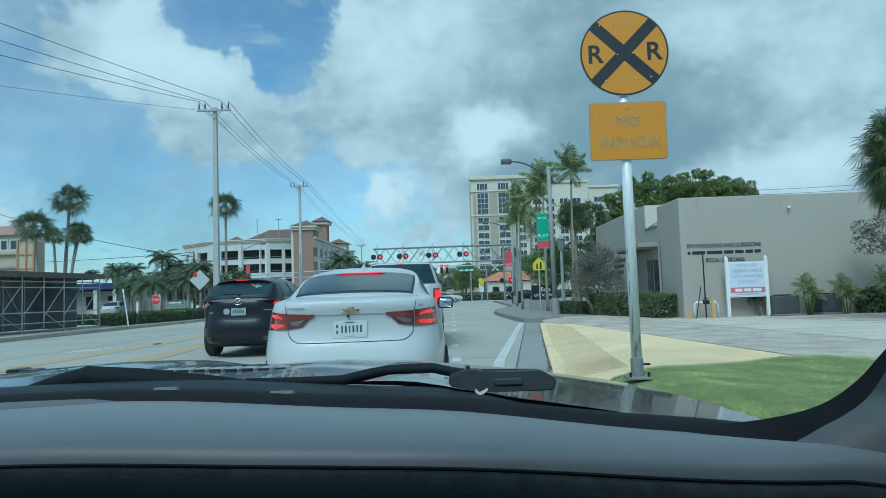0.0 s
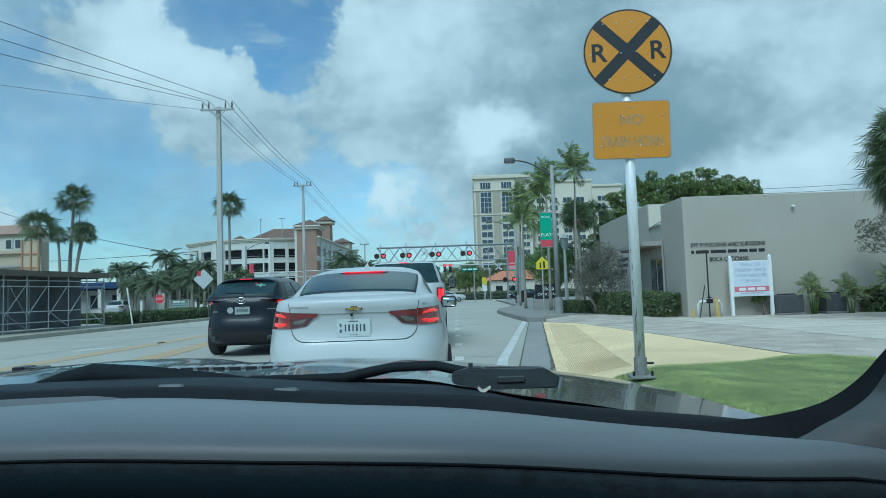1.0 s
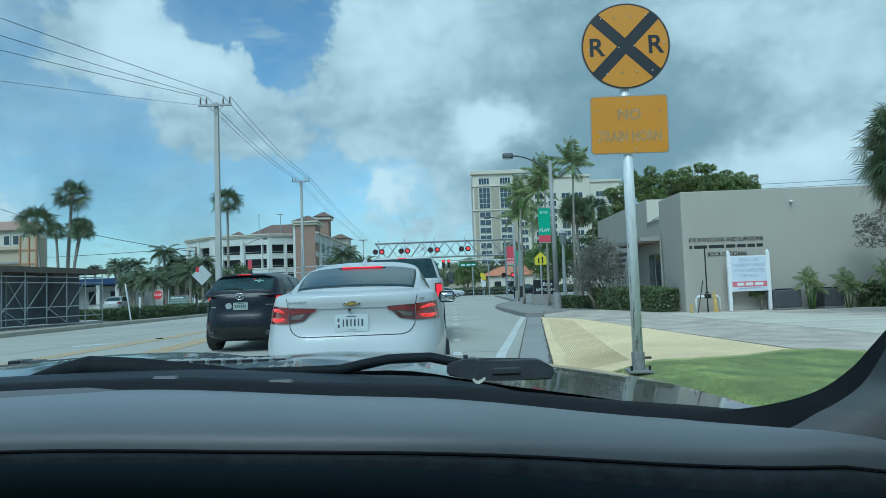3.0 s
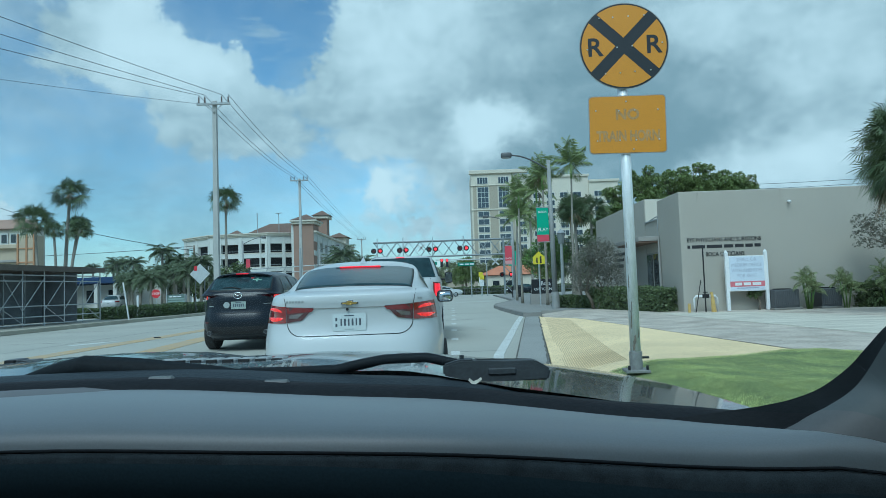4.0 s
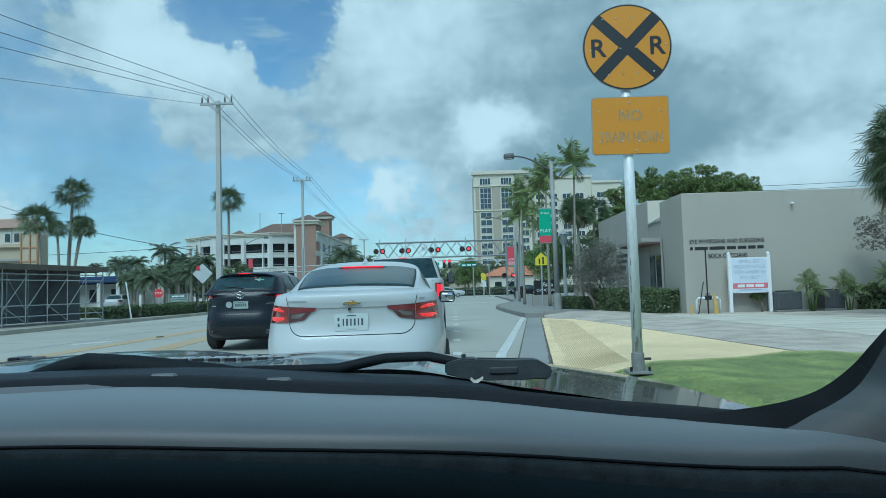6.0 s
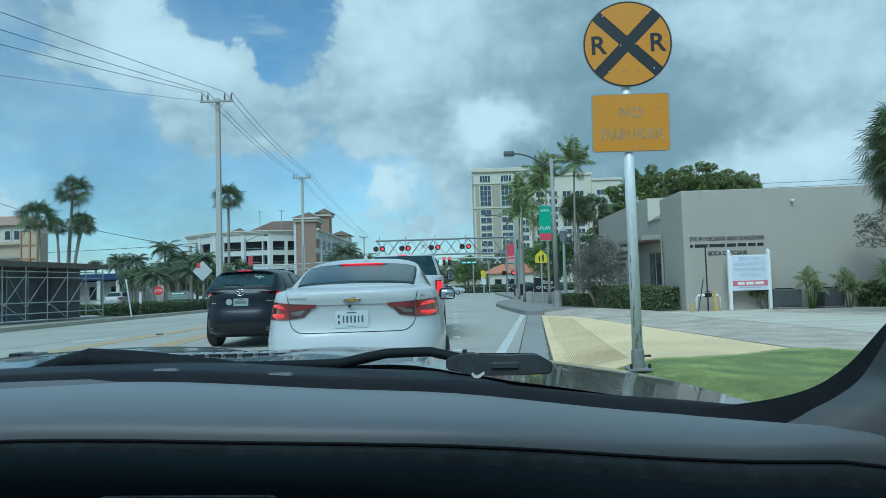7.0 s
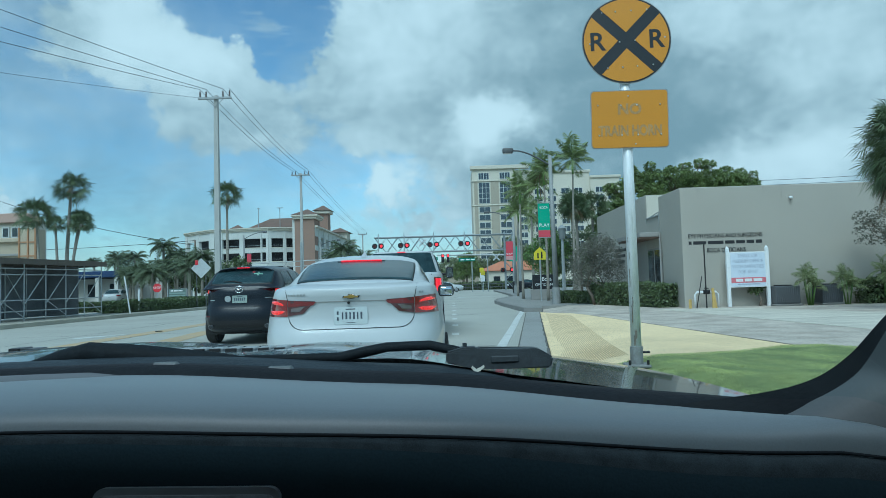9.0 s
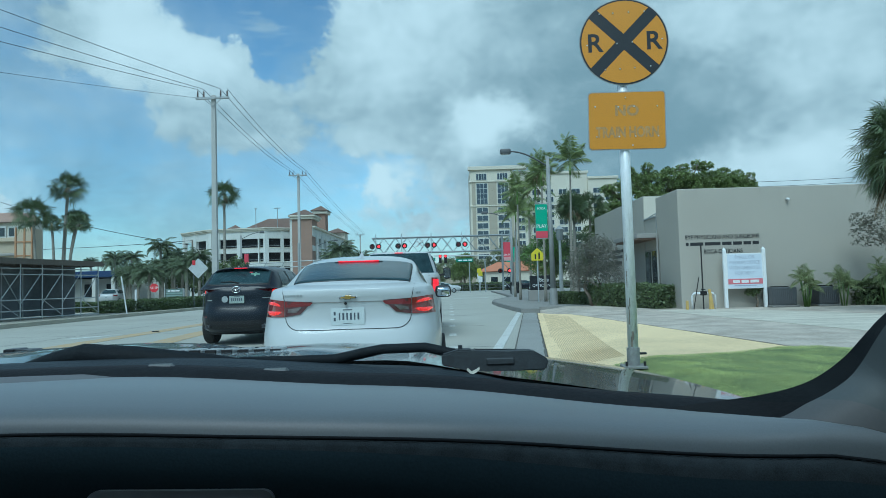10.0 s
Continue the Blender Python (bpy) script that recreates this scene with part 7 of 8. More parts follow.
for x, y, h, k, tn in ((-26.5, 60, 5.4, 0.66, 0.4), (-25.7, 61, 4.6, 0.62, 3.1), (-33.8, 66, 4.8, 0.62, 1.6), (-31.6, 65, 4.7, 0.62, 2.6), (-36.2, 70, 4.4, 0.55, 0.9), (-43.9, 80, 5.2, 0.45, 2.0), (-23.7, 58, 4.0, 0.66, 1.1), (-21.8, 57, 4.2, 0.62, 4.4)):
    palm(x, y, 0.1, h, COCO, k, label=COCOL, trunk=0.16, turn=tn)
for x, y, h, k, tn in ((-25.0, 57, 3.2, 0.75, 0.1), (-22.9, 54, 3.1, 0.72, 1.2), (-27.6, 58, 3.0, 0.75, 2.2), (-20.9, 52, 3.0, 0.66, 3.0), (-23.9, 52, 2.7, 0.66, 4.0), (-29.6, 60, 3.0, 0.7, 5.0), (-26.4, 54, 2.6, 0.62, 5.6), (-19.6, 53, 2.9, 0.6, 0.7)):
    palm(x, y, 0.1, h, COCO, k, label="bushy palm with grey-green drooping fronds", trunk=0.14, turn=tn)
palm(-15.6, 95, -0.05, 6.6, COCO, 1.15, label=COCOL, trunk=0.2, turn=0.7)
palm(-13.4, 100, -0.05, 5.6, COCO, 1.0, label=COCOL, trunk=0.2, turn=2.0)
palm(-18.5, 104, -0.05, 6.0, COCO, 1.0, label=COCOL, trunk=0.2, turn=3.1)
# right-hand street palms
STREET = "slender street palm with a green crownshaft"
palm(6.15, 33.2, 0.14, 6.6, SPIKY, 0.74, label=STREET, trunk=0.068, shaft=True, lean=(0.12, 0))
palm(4.77, 33.0, 0.14, 6.05, SPIKY, 0.62, label=STREET, trunk=0.068, shaft=True, turn=0.5, skirt=3)
palm(4.83, 36.0, 0.14, 5.75, SPIKY, 0.66, label=STREET, trunk=0.068, shaft=True, turn=1.7, skirt=3)
palm(4.05, 38.0, 0.14, 5.75, SPIKY, 0.66, label=STREET, trunk=0.068, shaft=True, turn=1.0)
palm(4.54, 46.0, 0.14, 5.45, SPIKY, 0.8, label=STREET, trunk=0.068, shaft=True, turn=2.0, lean=(0.2, 0))
palm(6.7, 35.0, 0.14, 4.9, FAN[1], 0.55, label="fan palm with dark drooping leaves", trunk=0.10, skirt=12, hang=1.4, turn=2.5)
palm(7.6, 41.0, 0.14, 5.9, FAN[0], 0.72, label="fan palm with dark drooping leaves", trunk=0.12, skirt=8, turn=0.5)
palm(9.5, 44.0, 0.14, 6.0, FAN[1], 0.85, label="fan palm with dark drooping leaves", trunk=0.12, skirt=6, turn=1.5)
palm(6.9, 56.0, 0.14, 7.0, FEATHER[0], 1.0, label=STREET, trunk=0.12, shaft=True, turn=3.0)
palm(8.3, 62.0, 0.14, 6.3, FEATHER[1], 1.0, label=STREET, trunk=0.12, shaft=True, turn=4.0)
palm(11.42, 16.0, 0.13, 4.3, ("fan", 9, (("leaves", 330), ("low", -1.5), ("length", 1.05), ("fan", 0.52), ("blade", 0.03))), 1.0, label="shaggy fan palm with hanging dry leaves", trunk=0.24, skirt=70, hang=1.9)


def small_palm(x, y, h, turn, scale):
    t = thing("garden_palm", "small clumping garden palm beside the wall", "palm", "garden palms", m=pose(x, y, 0.13))
    for k in range(6):
        a = 1.05 * k + turn
        lift = h * (0.45 + 0.07 * (k * 5 % 6))
        bm = bmesh.new()
        tube(bm, [(0.06 * math.cos(a), 0.06 * math.sin(a), 0), (0.17 * math.cos(a), 0.17 * math.sin(a), lift + 0.02)], [0.025, 0.016], 6)
        part("stem", finish(bm, True), LIME_LEAF, t)
        key = ("feather", 21, (("fronds", 6), ("length", 0.85), ("droop", 0.85), ("leaflets", 22), ("width", 0.2), ("up", 1.55), ("thin", 0.012)))
        if key not in CROWNS:
            CROWNS[key] = to_mesh("crown", feather_crown(21, **dict(key[2])), PALE_FROND)
        c = new("crown", CROWNS[key])
        c.parent = t
        c.matrix_basis = Matrix.LocRotScale((0.17 * math.cos(a), 0.17 * math.sin(a), lift), Euler((0.2 * math.sin(a), -0.2 * math.cos(a), a)), (scale,) * 3)


small_palm(11.08, 20.6, 1.2, 0.3, 0.56)
small_palm(12.2, 20.55, 1.1, 1.0, 0.58)
small_palm(13.35, 20.35, 1.3, 2.0, 0.66)


def leaf_cloud(seed, blobs, count, size, holes=0.35):
    """Leaves scattered near the surface of several lumps, one mesh."""
    r = np.random.default_rng(seed)
    vol = np.array([b[3] * b[4] * b[5] for b in blobs]) ** 0.67
    pick = r.choice(len(blobs), count, p=vol / vol.sum())
    verts, faces = [], []
    for i in pick:
        cx, cy, cz, rx, ry, rz = blobs[i]
        d = r.normal(size=3)
        d /= np.linalg.norm(d)
        n = noise.noise(Vector((cx + d[0] * 2.2, cy + d[1] * 2.2, cz + d[2] * 2.2)))
        if n < -holes * r.random():
            continue
        k = r.uniform(0.3, 1.12) ** 0.5 * (1 + 0.34 * n)
        p = Vector((cx + d[0] * rx * k, cy + d[1] * ry * k, cz + d[2] * rz * k))
        a = Vector(r.normal(size=3)).normalized()
        b = a.cross(Vector(r.normal(size=3))).normalized()
        s = size * r.uniform(0.6, 1.3)
        j = len(verts)
        verts += [p - a * s, p + b * s * 0.45, p + a * s, p - b * s * 0.45]
        faces.append((j, j + 1, j + 2, j + 3))
    me = bpy.data.meshes.new("crown")
    me.from_pydata(verts, [], faces)
    return me


def broad_tree(x, y, z0, trunk_h, blobs, count, size, leaf, name="tree", label="", trunk_r=0.25, seed=1, stems=1, bark=None, holes=0.35):
    t = thing(name, label, "tree" if name == "tree" else "shrub", m=pose(x, y, z0))
    r = random.Random(seed)
    for s in range(stems):
        bm = bmesh.new()
        a = 6.28 * s / stems + 0.5
        off = Vector((math.cos(a), math.sin(a), 0)) * (0.12 * (stems > 1))
        fork = Vector((off.x * 4, off.y * 4, trunk_h))
        tube(bm, [off, off.lerp(fork, 0.5) + Vector((0.05, 0, 0)), fork], [trunk_r * 1.2, trunk_r, trunk_r * 0.8], 8)
        part("trunk", finish(bm, True), bark or TREE_BARK, t)
        for i, b in enumerate(blobs):
            if i % stems != s:
                continue
            bm = bmesh.new()
            c = Vector(b[:3])
            m = fork.lerp(c, 0.5) + Vector((r.uniform(-.2, .2), r.uniform(-.2, .2), 0.15)) * b[3] * 0.4
            tube(bm, [fork, m, c], [trunk_r * 0.55, trunk_r * 0.35, trunk_r * 0.12], 6)
            for q in range(5):
                e = c + Vector((r.uniform(-.8, .8) * b[3], r.uniform(-.8, .8) * b[4], r.uniform(-.3, .8) * b[5]))
                tube(bm, [m.lerp(c, 0.5), e], [trunk_r * 0.18, trunk_r * 0.05], 4)
            part("limb", finish(bm, True), bark or TREE_BARK, t)
    me = leaf_cloud(seed, blobs, count, size, holes)
    me.materials.append(leaf)
    c = new("crown", me)
    c.parent = t
    return t


# dense planting behind the palms
broad_tree(-26.5, 63, 0.1, 1.2, [(-3.5, 0, 2.3, 1.6, 1.2, 1.5), (-0.8, 0, 2.8, 1.8, 1.2, 1.7), (1.8, 0, 2.6, 1.6, 1.2, 1.6), (3.8, 0, 2.2, 1.5, 1.2, 1.4)], 9000, 0.16, HEDGE_LEAF, "shrub", "tall dense green planting behind the palms", 0.12, 51, 2)
broad_tree(-19.8, 58, 0.1, 1.2, [(-1.5, 0, 2.1, 1.5, 1.2, 1.4), (0.8, 0, 2.3, 1.4, 1.2, 1.5)], 5000, 0.16, HEDGE_LEAF, "shrub", "tall dense green planting beside the driveway", 0.12, 52, 2)
# wide tree behind the clinic
rt = random.Random(23)
lumps = [(x + rt.uniform(-0.2, 0.2), rt.uniform(-0.8, 0.8), z - 0.15 + rt.uniform(-0.3, 0.2), rt.uniform(0.95, 1.35), 1.1, rt.uniform(0.55, 0.75))
         for x, z in [(-4.8, 4.6), (-4.2, 5.6), (-3.6, 6.6), (-3.0, 7.5), (-1.9, 8.2), (-0.7, 8.35), (0.5, 8.3), (1.6, 8.35), (2.6, 8.4), (3.6, 8.0), (4.5, 7.75), (5.3, 7.6), (-2.6, 6.4), (-1.4, 7.2), (-0.2, 7.3), (1.0, 7.2), (2.2, 7.4), (3.3, 7.1), (4.3, 7.0), (5.0, 6.9), (-3.2, 5.2), (-1.8, 5.9), (-0.4, 6.2), (1.0, 6.1), (2.6, 6.2), (-3.0, 4.0)]]
lumps += [(x, 0.0, z, rt.uniform(0.35, 0.55), 0.5, rt.uniform(0.25, 0.4)) for x, z in [(-2.4, 8.75), (-1.1, 9.0), (0.3, 8.75), (1.35, 8.95), (2.35, 9.1), (2.9, 9.0), (4.1, 8.55), (5.0, 8.3), (5.9, 8.1), (-3.9, 7.6), (5.8, 7.5)]]
broad_tree(14.9, 45, -0.25, 4.0, lumps, 110000, 0.08, LEAF, label="wide leafy tree with spreading layered green crown", trunk_r=0.26, seed=5, holes=0.12)
broad_tree(14.2, 20.3, 0.12, 1.3, [(-1.3, 0, 2.2, 0.5, 0.4, 0.35), (-0.7, 0, 2.6, 0.6, 0.4, 0.5), (-1.5, 0, 2.65, 0.35, 0.3, 0.25), (-0.4, 0, 2.0, 0.5, 0.4, 0.4)], 2600, 0.045, GREY_LEAF, "shrub", "thin drooping shrub beside the clinic wall", 0.04, 77)
# grey bush before the clinic
broad_tree(5.68, 26.2, 0.14, 0.7, [(-0.2, 0, 1.75, 0.75, 0.7, 0.75), (0.45, 0.1, 1.9, 0.65, 0.7, 0.75), (0.15, 0, 2.35, 0.6, 0.6, 0.45), (-0.6, 0, 1.2, 0.5, 0.5, 0.55), (0.75, 0, 1.2, 0.45, 0.5, 0.6)],
           15000, 0.035, GREY_LEAF, "shrub", "bare grey-brown bushy shrub with many fine twigs", 0.045, 9, 4)
# greener street tree beyond
broad_tree(5.3, 36.5, 0.14, 1.9, [(0, 0, 3.0, 0.95, 0.9, 0.8), (-0.7, 0, 2.4, 0.6, 0.7, 0.7), (0.7, 0, 2.7, 0.7, 0.7, 0.7), (0.2, 0, 3.5, 0.6, 0.6, 0.4)], 9000, 0.06, LIME_LEAF, "tree", "small bright green street tree", 0.07, 12)
broad_tree(7.2, 37.0, 0.14, 1.9, [(0, 0, 3.0, 1.2, 0.9, 0.8), (-0.8, 0, 2.2, 0.8, 0.7, 0.7), (0.9, 0, 2.5, 0.9, 0.7, 0.8)], 9000, 0.06, HEDGE_LEAF, "tree", "small dense green street tree", 0.07, 13)
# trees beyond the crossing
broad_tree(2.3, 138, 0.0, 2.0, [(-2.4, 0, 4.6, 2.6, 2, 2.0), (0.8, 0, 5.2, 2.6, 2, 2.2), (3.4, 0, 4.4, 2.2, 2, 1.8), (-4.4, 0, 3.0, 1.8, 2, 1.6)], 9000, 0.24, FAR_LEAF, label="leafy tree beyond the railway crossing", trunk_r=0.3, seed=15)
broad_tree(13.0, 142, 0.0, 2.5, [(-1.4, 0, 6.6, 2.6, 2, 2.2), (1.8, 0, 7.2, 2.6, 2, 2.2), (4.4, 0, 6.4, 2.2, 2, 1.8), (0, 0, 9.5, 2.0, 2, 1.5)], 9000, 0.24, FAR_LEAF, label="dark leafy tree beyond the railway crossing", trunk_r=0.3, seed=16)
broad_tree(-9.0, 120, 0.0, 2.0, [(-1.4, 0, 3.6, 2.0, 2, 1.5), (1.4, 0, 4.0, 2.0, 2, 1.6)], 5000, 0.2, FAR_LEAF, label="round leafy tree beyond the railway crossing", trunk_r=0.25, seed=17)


def hedge(name, pts, depth, z0, h, count, size, leaf, label, seed):
    """A clipped hedge along a plan line: leaves over a solid core painted as inner shade."""
    r = np.random.default_rng(seed)
    t = thing(name, label, "hedge")
    bm = bmesh.new()
    inner = [Vector(p) for p in pts]
    inner[0] = inner[0] + (inner[1] - inner[0]).normalized() * depth * 0.4
    inner[-1] = inner[-1] + (inner[-2] - inner[-1]).normalized() * depth * 0.6
    # near-black block: the shade between the leaves put into its colour
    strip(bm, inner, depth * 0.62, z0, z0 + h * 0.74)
    part("core", finish(bm), mat("hedge_inner_shade", (0.02, 0.03, 0.012), 0.9, var=0.3, scale=4, bump=0), t)
    segs = [(Vector(a), Vector(b)) for a, b in zip(pts, pts[1:])]
    ln = np.array([(b - a).length for a, b in segs])
    verts, faces = [], []
    for i in r.choice(len(segs), count, p=ln / ln.sum()):
        a, b = segs[i]
        d = (b - a).normalized()
        s = Vector((-d.y, d.x))
        p2 = a.lerp(b, r.uniform(-0.02, 1.02))
        u, v = r.uniform(-1, 1), r.uniform(0, 1)
        if r.random() < 0.6:
            u = math.copysign(r.uniform(0.8, 1.05), u)
        else:
            v = r.uniform(0.85, 1.05)
        n = 1 + 0.18 * noise.noise(Vector((p2.x * 1.4, p2.y * 1.4, v)))
        p = Vector((p2.x + s.x * u * depth / 2 * n, p2.y + s.y * u * depth / 2 * n, z0 + v * h * n))
        if r.random() < 0.10:                       # leaves on the two ends
            q, w = (Vector(pts[0]), -1) if r.random() < 0.5 else (Vector(pts[-1]), 1)
            dd = ((Vector(pts[-1]) - Vector(pts[-2])) if w > 0 else (Vector(pts[1]) - Vector(pts[0]))).normalized()
            ss = Vector((-dd.y, dd.x)) * r.uniform(-0.5, 0.5) * depth
            off = dd * w * r.uniform(-0.25, 0.08) * depth
            p = Vector((q.x + ss.x + off.x, q.y + ss.y + off.y, z0 + r.uniform(0, 1.0) * h))
        e = Vector(r.normal(size=3)).normalized()
        f = e.cross(Vector(r.normal(size=3))).normalized()
        k = size * r.uniform(0.6, 1.3)
        j = len(verts)
        verts += [p - e * k, p + f * k * 0.5, p + e * k, p - f * k * 0.5]
        faces.append((j, j + 1, j + 2, j + 3))
    me = bpy.data.meshes.new("foliage")
    me.from_pydata(verts, [], faces)
    me.materials.append(leaf)
    c = new("foliage", me)
    c.parent = t


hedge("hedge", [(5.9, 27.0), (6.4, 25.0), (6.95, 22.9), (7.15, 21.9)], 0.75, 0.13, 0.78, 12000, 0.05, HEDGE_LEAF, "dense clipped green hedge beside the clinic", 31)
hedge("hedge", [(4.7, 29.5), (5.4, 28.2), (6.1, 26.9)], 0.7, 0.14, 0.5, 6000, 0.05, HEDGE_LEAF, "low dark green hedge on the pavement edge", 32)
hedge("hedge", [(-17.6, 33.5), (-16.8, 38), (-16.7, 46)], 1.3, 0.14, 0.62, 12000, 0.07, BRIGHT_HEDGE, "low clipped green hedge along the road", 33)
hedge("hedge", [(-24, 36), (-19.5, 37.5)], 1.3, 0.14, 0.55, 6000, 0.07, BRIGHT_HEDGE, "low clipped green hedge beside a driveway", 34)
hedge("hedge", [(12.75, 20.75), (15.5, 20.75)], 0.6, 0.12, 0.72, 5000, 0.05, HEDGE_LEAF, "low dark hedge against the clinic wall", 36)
hedge("hedge", [(-3.0, 107), (26, 107)], 1.2, -0.02, 1.25, 6000, 0.16, HEDGE_LEAF, "dark hedge along the far side of the cross street", 35)
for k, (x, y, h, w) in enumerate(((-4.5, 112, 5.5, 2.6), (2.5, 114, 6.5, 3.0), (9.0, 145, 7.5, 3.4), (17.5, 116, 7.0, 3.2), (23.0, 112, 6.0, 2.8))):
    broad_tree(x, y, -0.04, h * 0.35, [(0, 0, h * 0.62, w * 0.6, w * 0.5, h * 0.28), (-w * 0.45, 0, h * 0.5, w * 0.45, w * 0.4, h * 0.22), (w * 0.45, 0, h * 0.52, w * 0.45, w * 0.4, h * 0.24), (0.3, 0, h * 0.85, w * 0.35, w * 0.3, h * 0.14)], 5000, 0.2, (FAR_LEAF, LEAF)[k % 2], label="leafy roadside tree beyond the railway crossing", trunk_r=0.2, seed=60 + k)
# ---- street furniture on the right ----
def street_lamp(x, y, h, arm, side, label, r=0.075, z0=0.15):
    t = thing("street_lamp", label, "street lamp", "street lamps", m=pose(x, y, z0))
    part("base", finish(rod(bmesh.new(), (0, 0, 0), (0, 0, 0.7), r * 1.9, r * 1.7, seg=12)), LAMP_GREY, t)
    part("post", finish(rod(bmesh.new(), (0, 0, 0.6), (-0.05, 0, h), r * 1.25, r * 0.8, seg=12), True), LAMP_GREY, t)
    pts = [(-0.05 + side * arm * k / 8, 0, h - 0.42 + 0.69 * math.sin(math.pi / 2 * k / 8)) for k in range(9)]
    part("arm", finish(tube(bmesh.new(), pts, 0.035, 8), True), DARK_STEEL, t)
    bm = bmesh.new()
    box(bm, (side * (arm + 0.22), 0, h + 0.27), (0.46, 0.24, 0.24), 0.07, segs=3)
    hd = part("lamp_head", finish(bm, True), DARK_STEEL, t, "grey lamp head")
    part("lens", finish(box(bmesh.new(), (side * (arm + 0.24), 0, h + 0.155), (0.30, 0.18, 0.03), 0.01)), mat("frosted_lens", (0.5, 0.52, 0.5), 0.3, var=0.05), hd)
    return t


lamp = street_lamp(4.38, 28.0, 6.35, 1.62, -1, "grey street lamp with curved arm carrying a green banner", 0.095)


def banner(parent, x, z0, z1, w, main, band, words):
    b = part("banner", finish(box(bmesh.new(), (x, 0, (z0 + z1) / 2), (w, 0.012, z1 - z0), 0.003)), main, parent, "hanging vinyl street banner")
    part("banner_band", finish(box(bmesh.new(), (x, 0, z0 + (z1 - z0) * 0.1), (w + 0.004, 0.02, (z1 - z0) * 0.2), 0.003)), band, b)
    for z in (z0 - 0.02, z1 + 0.02):
        part("banner_arm", finish(rod(bmesh.new(), (x - w / 2, 0, z), (x + w / 2 + 0.12, 0, z), 0.018, seg=6)), GREY_STEEL, parent)
    for text, size, z in words:
        lettering(text, size, SIGN_WHITE, pose(x, -0.009, z), b, "banner_lettering", 0.002)
    return b


banner(lamp, -0.40, 2.86, 4.30, 0.50, BANNER_GREEN, BANNER_RED, [("BOCA", 0.13, 4.12), ("PLAY", 0.20, 3.36)])
lamp2 = street_lamp(5.0, 52.0, 6.3, 1.9, -1, "grey street lamp with curved arm carrying a red banner", 0.09)
banner(lamp2, -0.42, 2.75, 4.2, 0.55, BANNER_RED, mat("banner_pale", (0.6, 0.3, 0.3), 0.7), [("SHOP", 0.2, 3.2)])
lamp3 = street_lamp(-22.2, 70.0, 7.0, 2.0, 1, "grey street lamp with long arm and red banner", 0.10, 0.0)
banner(lamp3, 0.5, 3.4, 5.0, 0.45, BANNER_RED, mat("banner_pale", (0.6, 0.3, 0.3), 0.7), [])
street_lamp(-17.6, 88.0, 7.2, 2.2, 1, "grey street lamp with long arm over the road", 0.10, 0.0)

# post-top lantern
lan = thing("lantern_post", "dark post-top lantern on a slim post", "street lamp", m=pose(5.15, 30.5, 0.14))
part("post", finish(rod(bmesh.new(), (0, 0, 0), (0, 0, 2.9), 0.10, 0.06, seg=10)), GREY_STEEL, lan)
bm = bmesh.new()
rod(bm, (0, 0, 2.9), (0, 0, 3.4), 0.13, 0.19, seg=8)
part("lantern", finish(bm), mat("smoked_lantern_glass", (0.2, 0.22, 0.22), 0.2, var=0.1), lan)
part("cap", finish(rod(bmesh.new(), (0, 0, 3.4), (0, 0, 3.58), 0.23, 0.03, seg=8)), GREY_STEEL, lan)

# school crossing sign, walking figures kept as plain bars
sc = thing("school_sign", "yellow-green five-sided school crossing sign on a post", "traffic sign", m=pose(4.42, 33.0, 0.14))
part("post", finish(rod(bmesh.new(), (0, 0.03, 0), (0, 0.03, 2.6), 0.035, seg=8)), GALV, sc)
bm = bmesh.new()
pts = [(-0.3, -0.28), (0.3, -0.28), (0.3, 0.08), (0, 0.36), (-0.3, 0.08)]
lo = [bm.verts.new((x, -0.006, 2.35 + z)) for x, z in pts]
hi = [bm.verts.new((x, 0.0, 2.35 + z)) for x, z in pts]
bm.faces.new(lo), bm.faces.new(hi[::-1])
for i in range(5):
    bm.faces.new((lo[i], lo[(i + 1) % 5], hi[(i + 1) % 5], hi[i]))
part("panel", finish(bm), SCHOOL_YELLOW, sc)
for x, z, w, h in ((-0.10, 2.27, 0.07, 0.26), (0.09, 2.30, 0.08, 0.34)):
    part("symbol_bar", finish(box(bmesh.new(), (x, -0.011, z), (w, 0.006, h), 0.002)), SIGN_BLACK, sc)

# optician's low sign
op = thing("monument_sign", "low dark sign with pale lettering on a white plinth", "sign", m=pose(4.95, 35.5, 0.14))
part("plinth", finish(box(bmesh.new(), (0, 0, 0.28), (1.5, 0.4, 0.56), 0.02)), STUCCO_TRIM, op)
part("panel", finish(box(bmesh.new(), (0, 0, 0.95), (1.3, 0.22, 0.78), 0.02)), SIGN_BLACK, op)
lettering("Boca", 0.30, SIGN_WHITE, pose(0.1, -0.114, 1.10), op, "sign_lettering", 0.003, width=0.5)
lettering("OPTICIANS", 0.20, SIGN_WHITE, pose(0, -0.114, 0.80), op, "sign_lettering", 0.003, width=1.05)

# bin and low walls by the mast
for x, y in ((5.6, 58.0), (6.3, 61.0)):
    t = thing("litter_bin", "dark round litter bin on the pavement", "litter bin", "litter bins", m=pose(x, y, 0.14))
    part("body", finish(rod(bmesh.new(), (0, 0, 0), (0, 0, 0.95), 0.3, 0.36, seg=14)), CAR_BLACK, t)
    part("lid", finish(rod(bmesh.new(), (0, 0, 0.95), (0, 0, 1.08), 0.38, 0.2, seg=14)), CAR_BLACK, t)

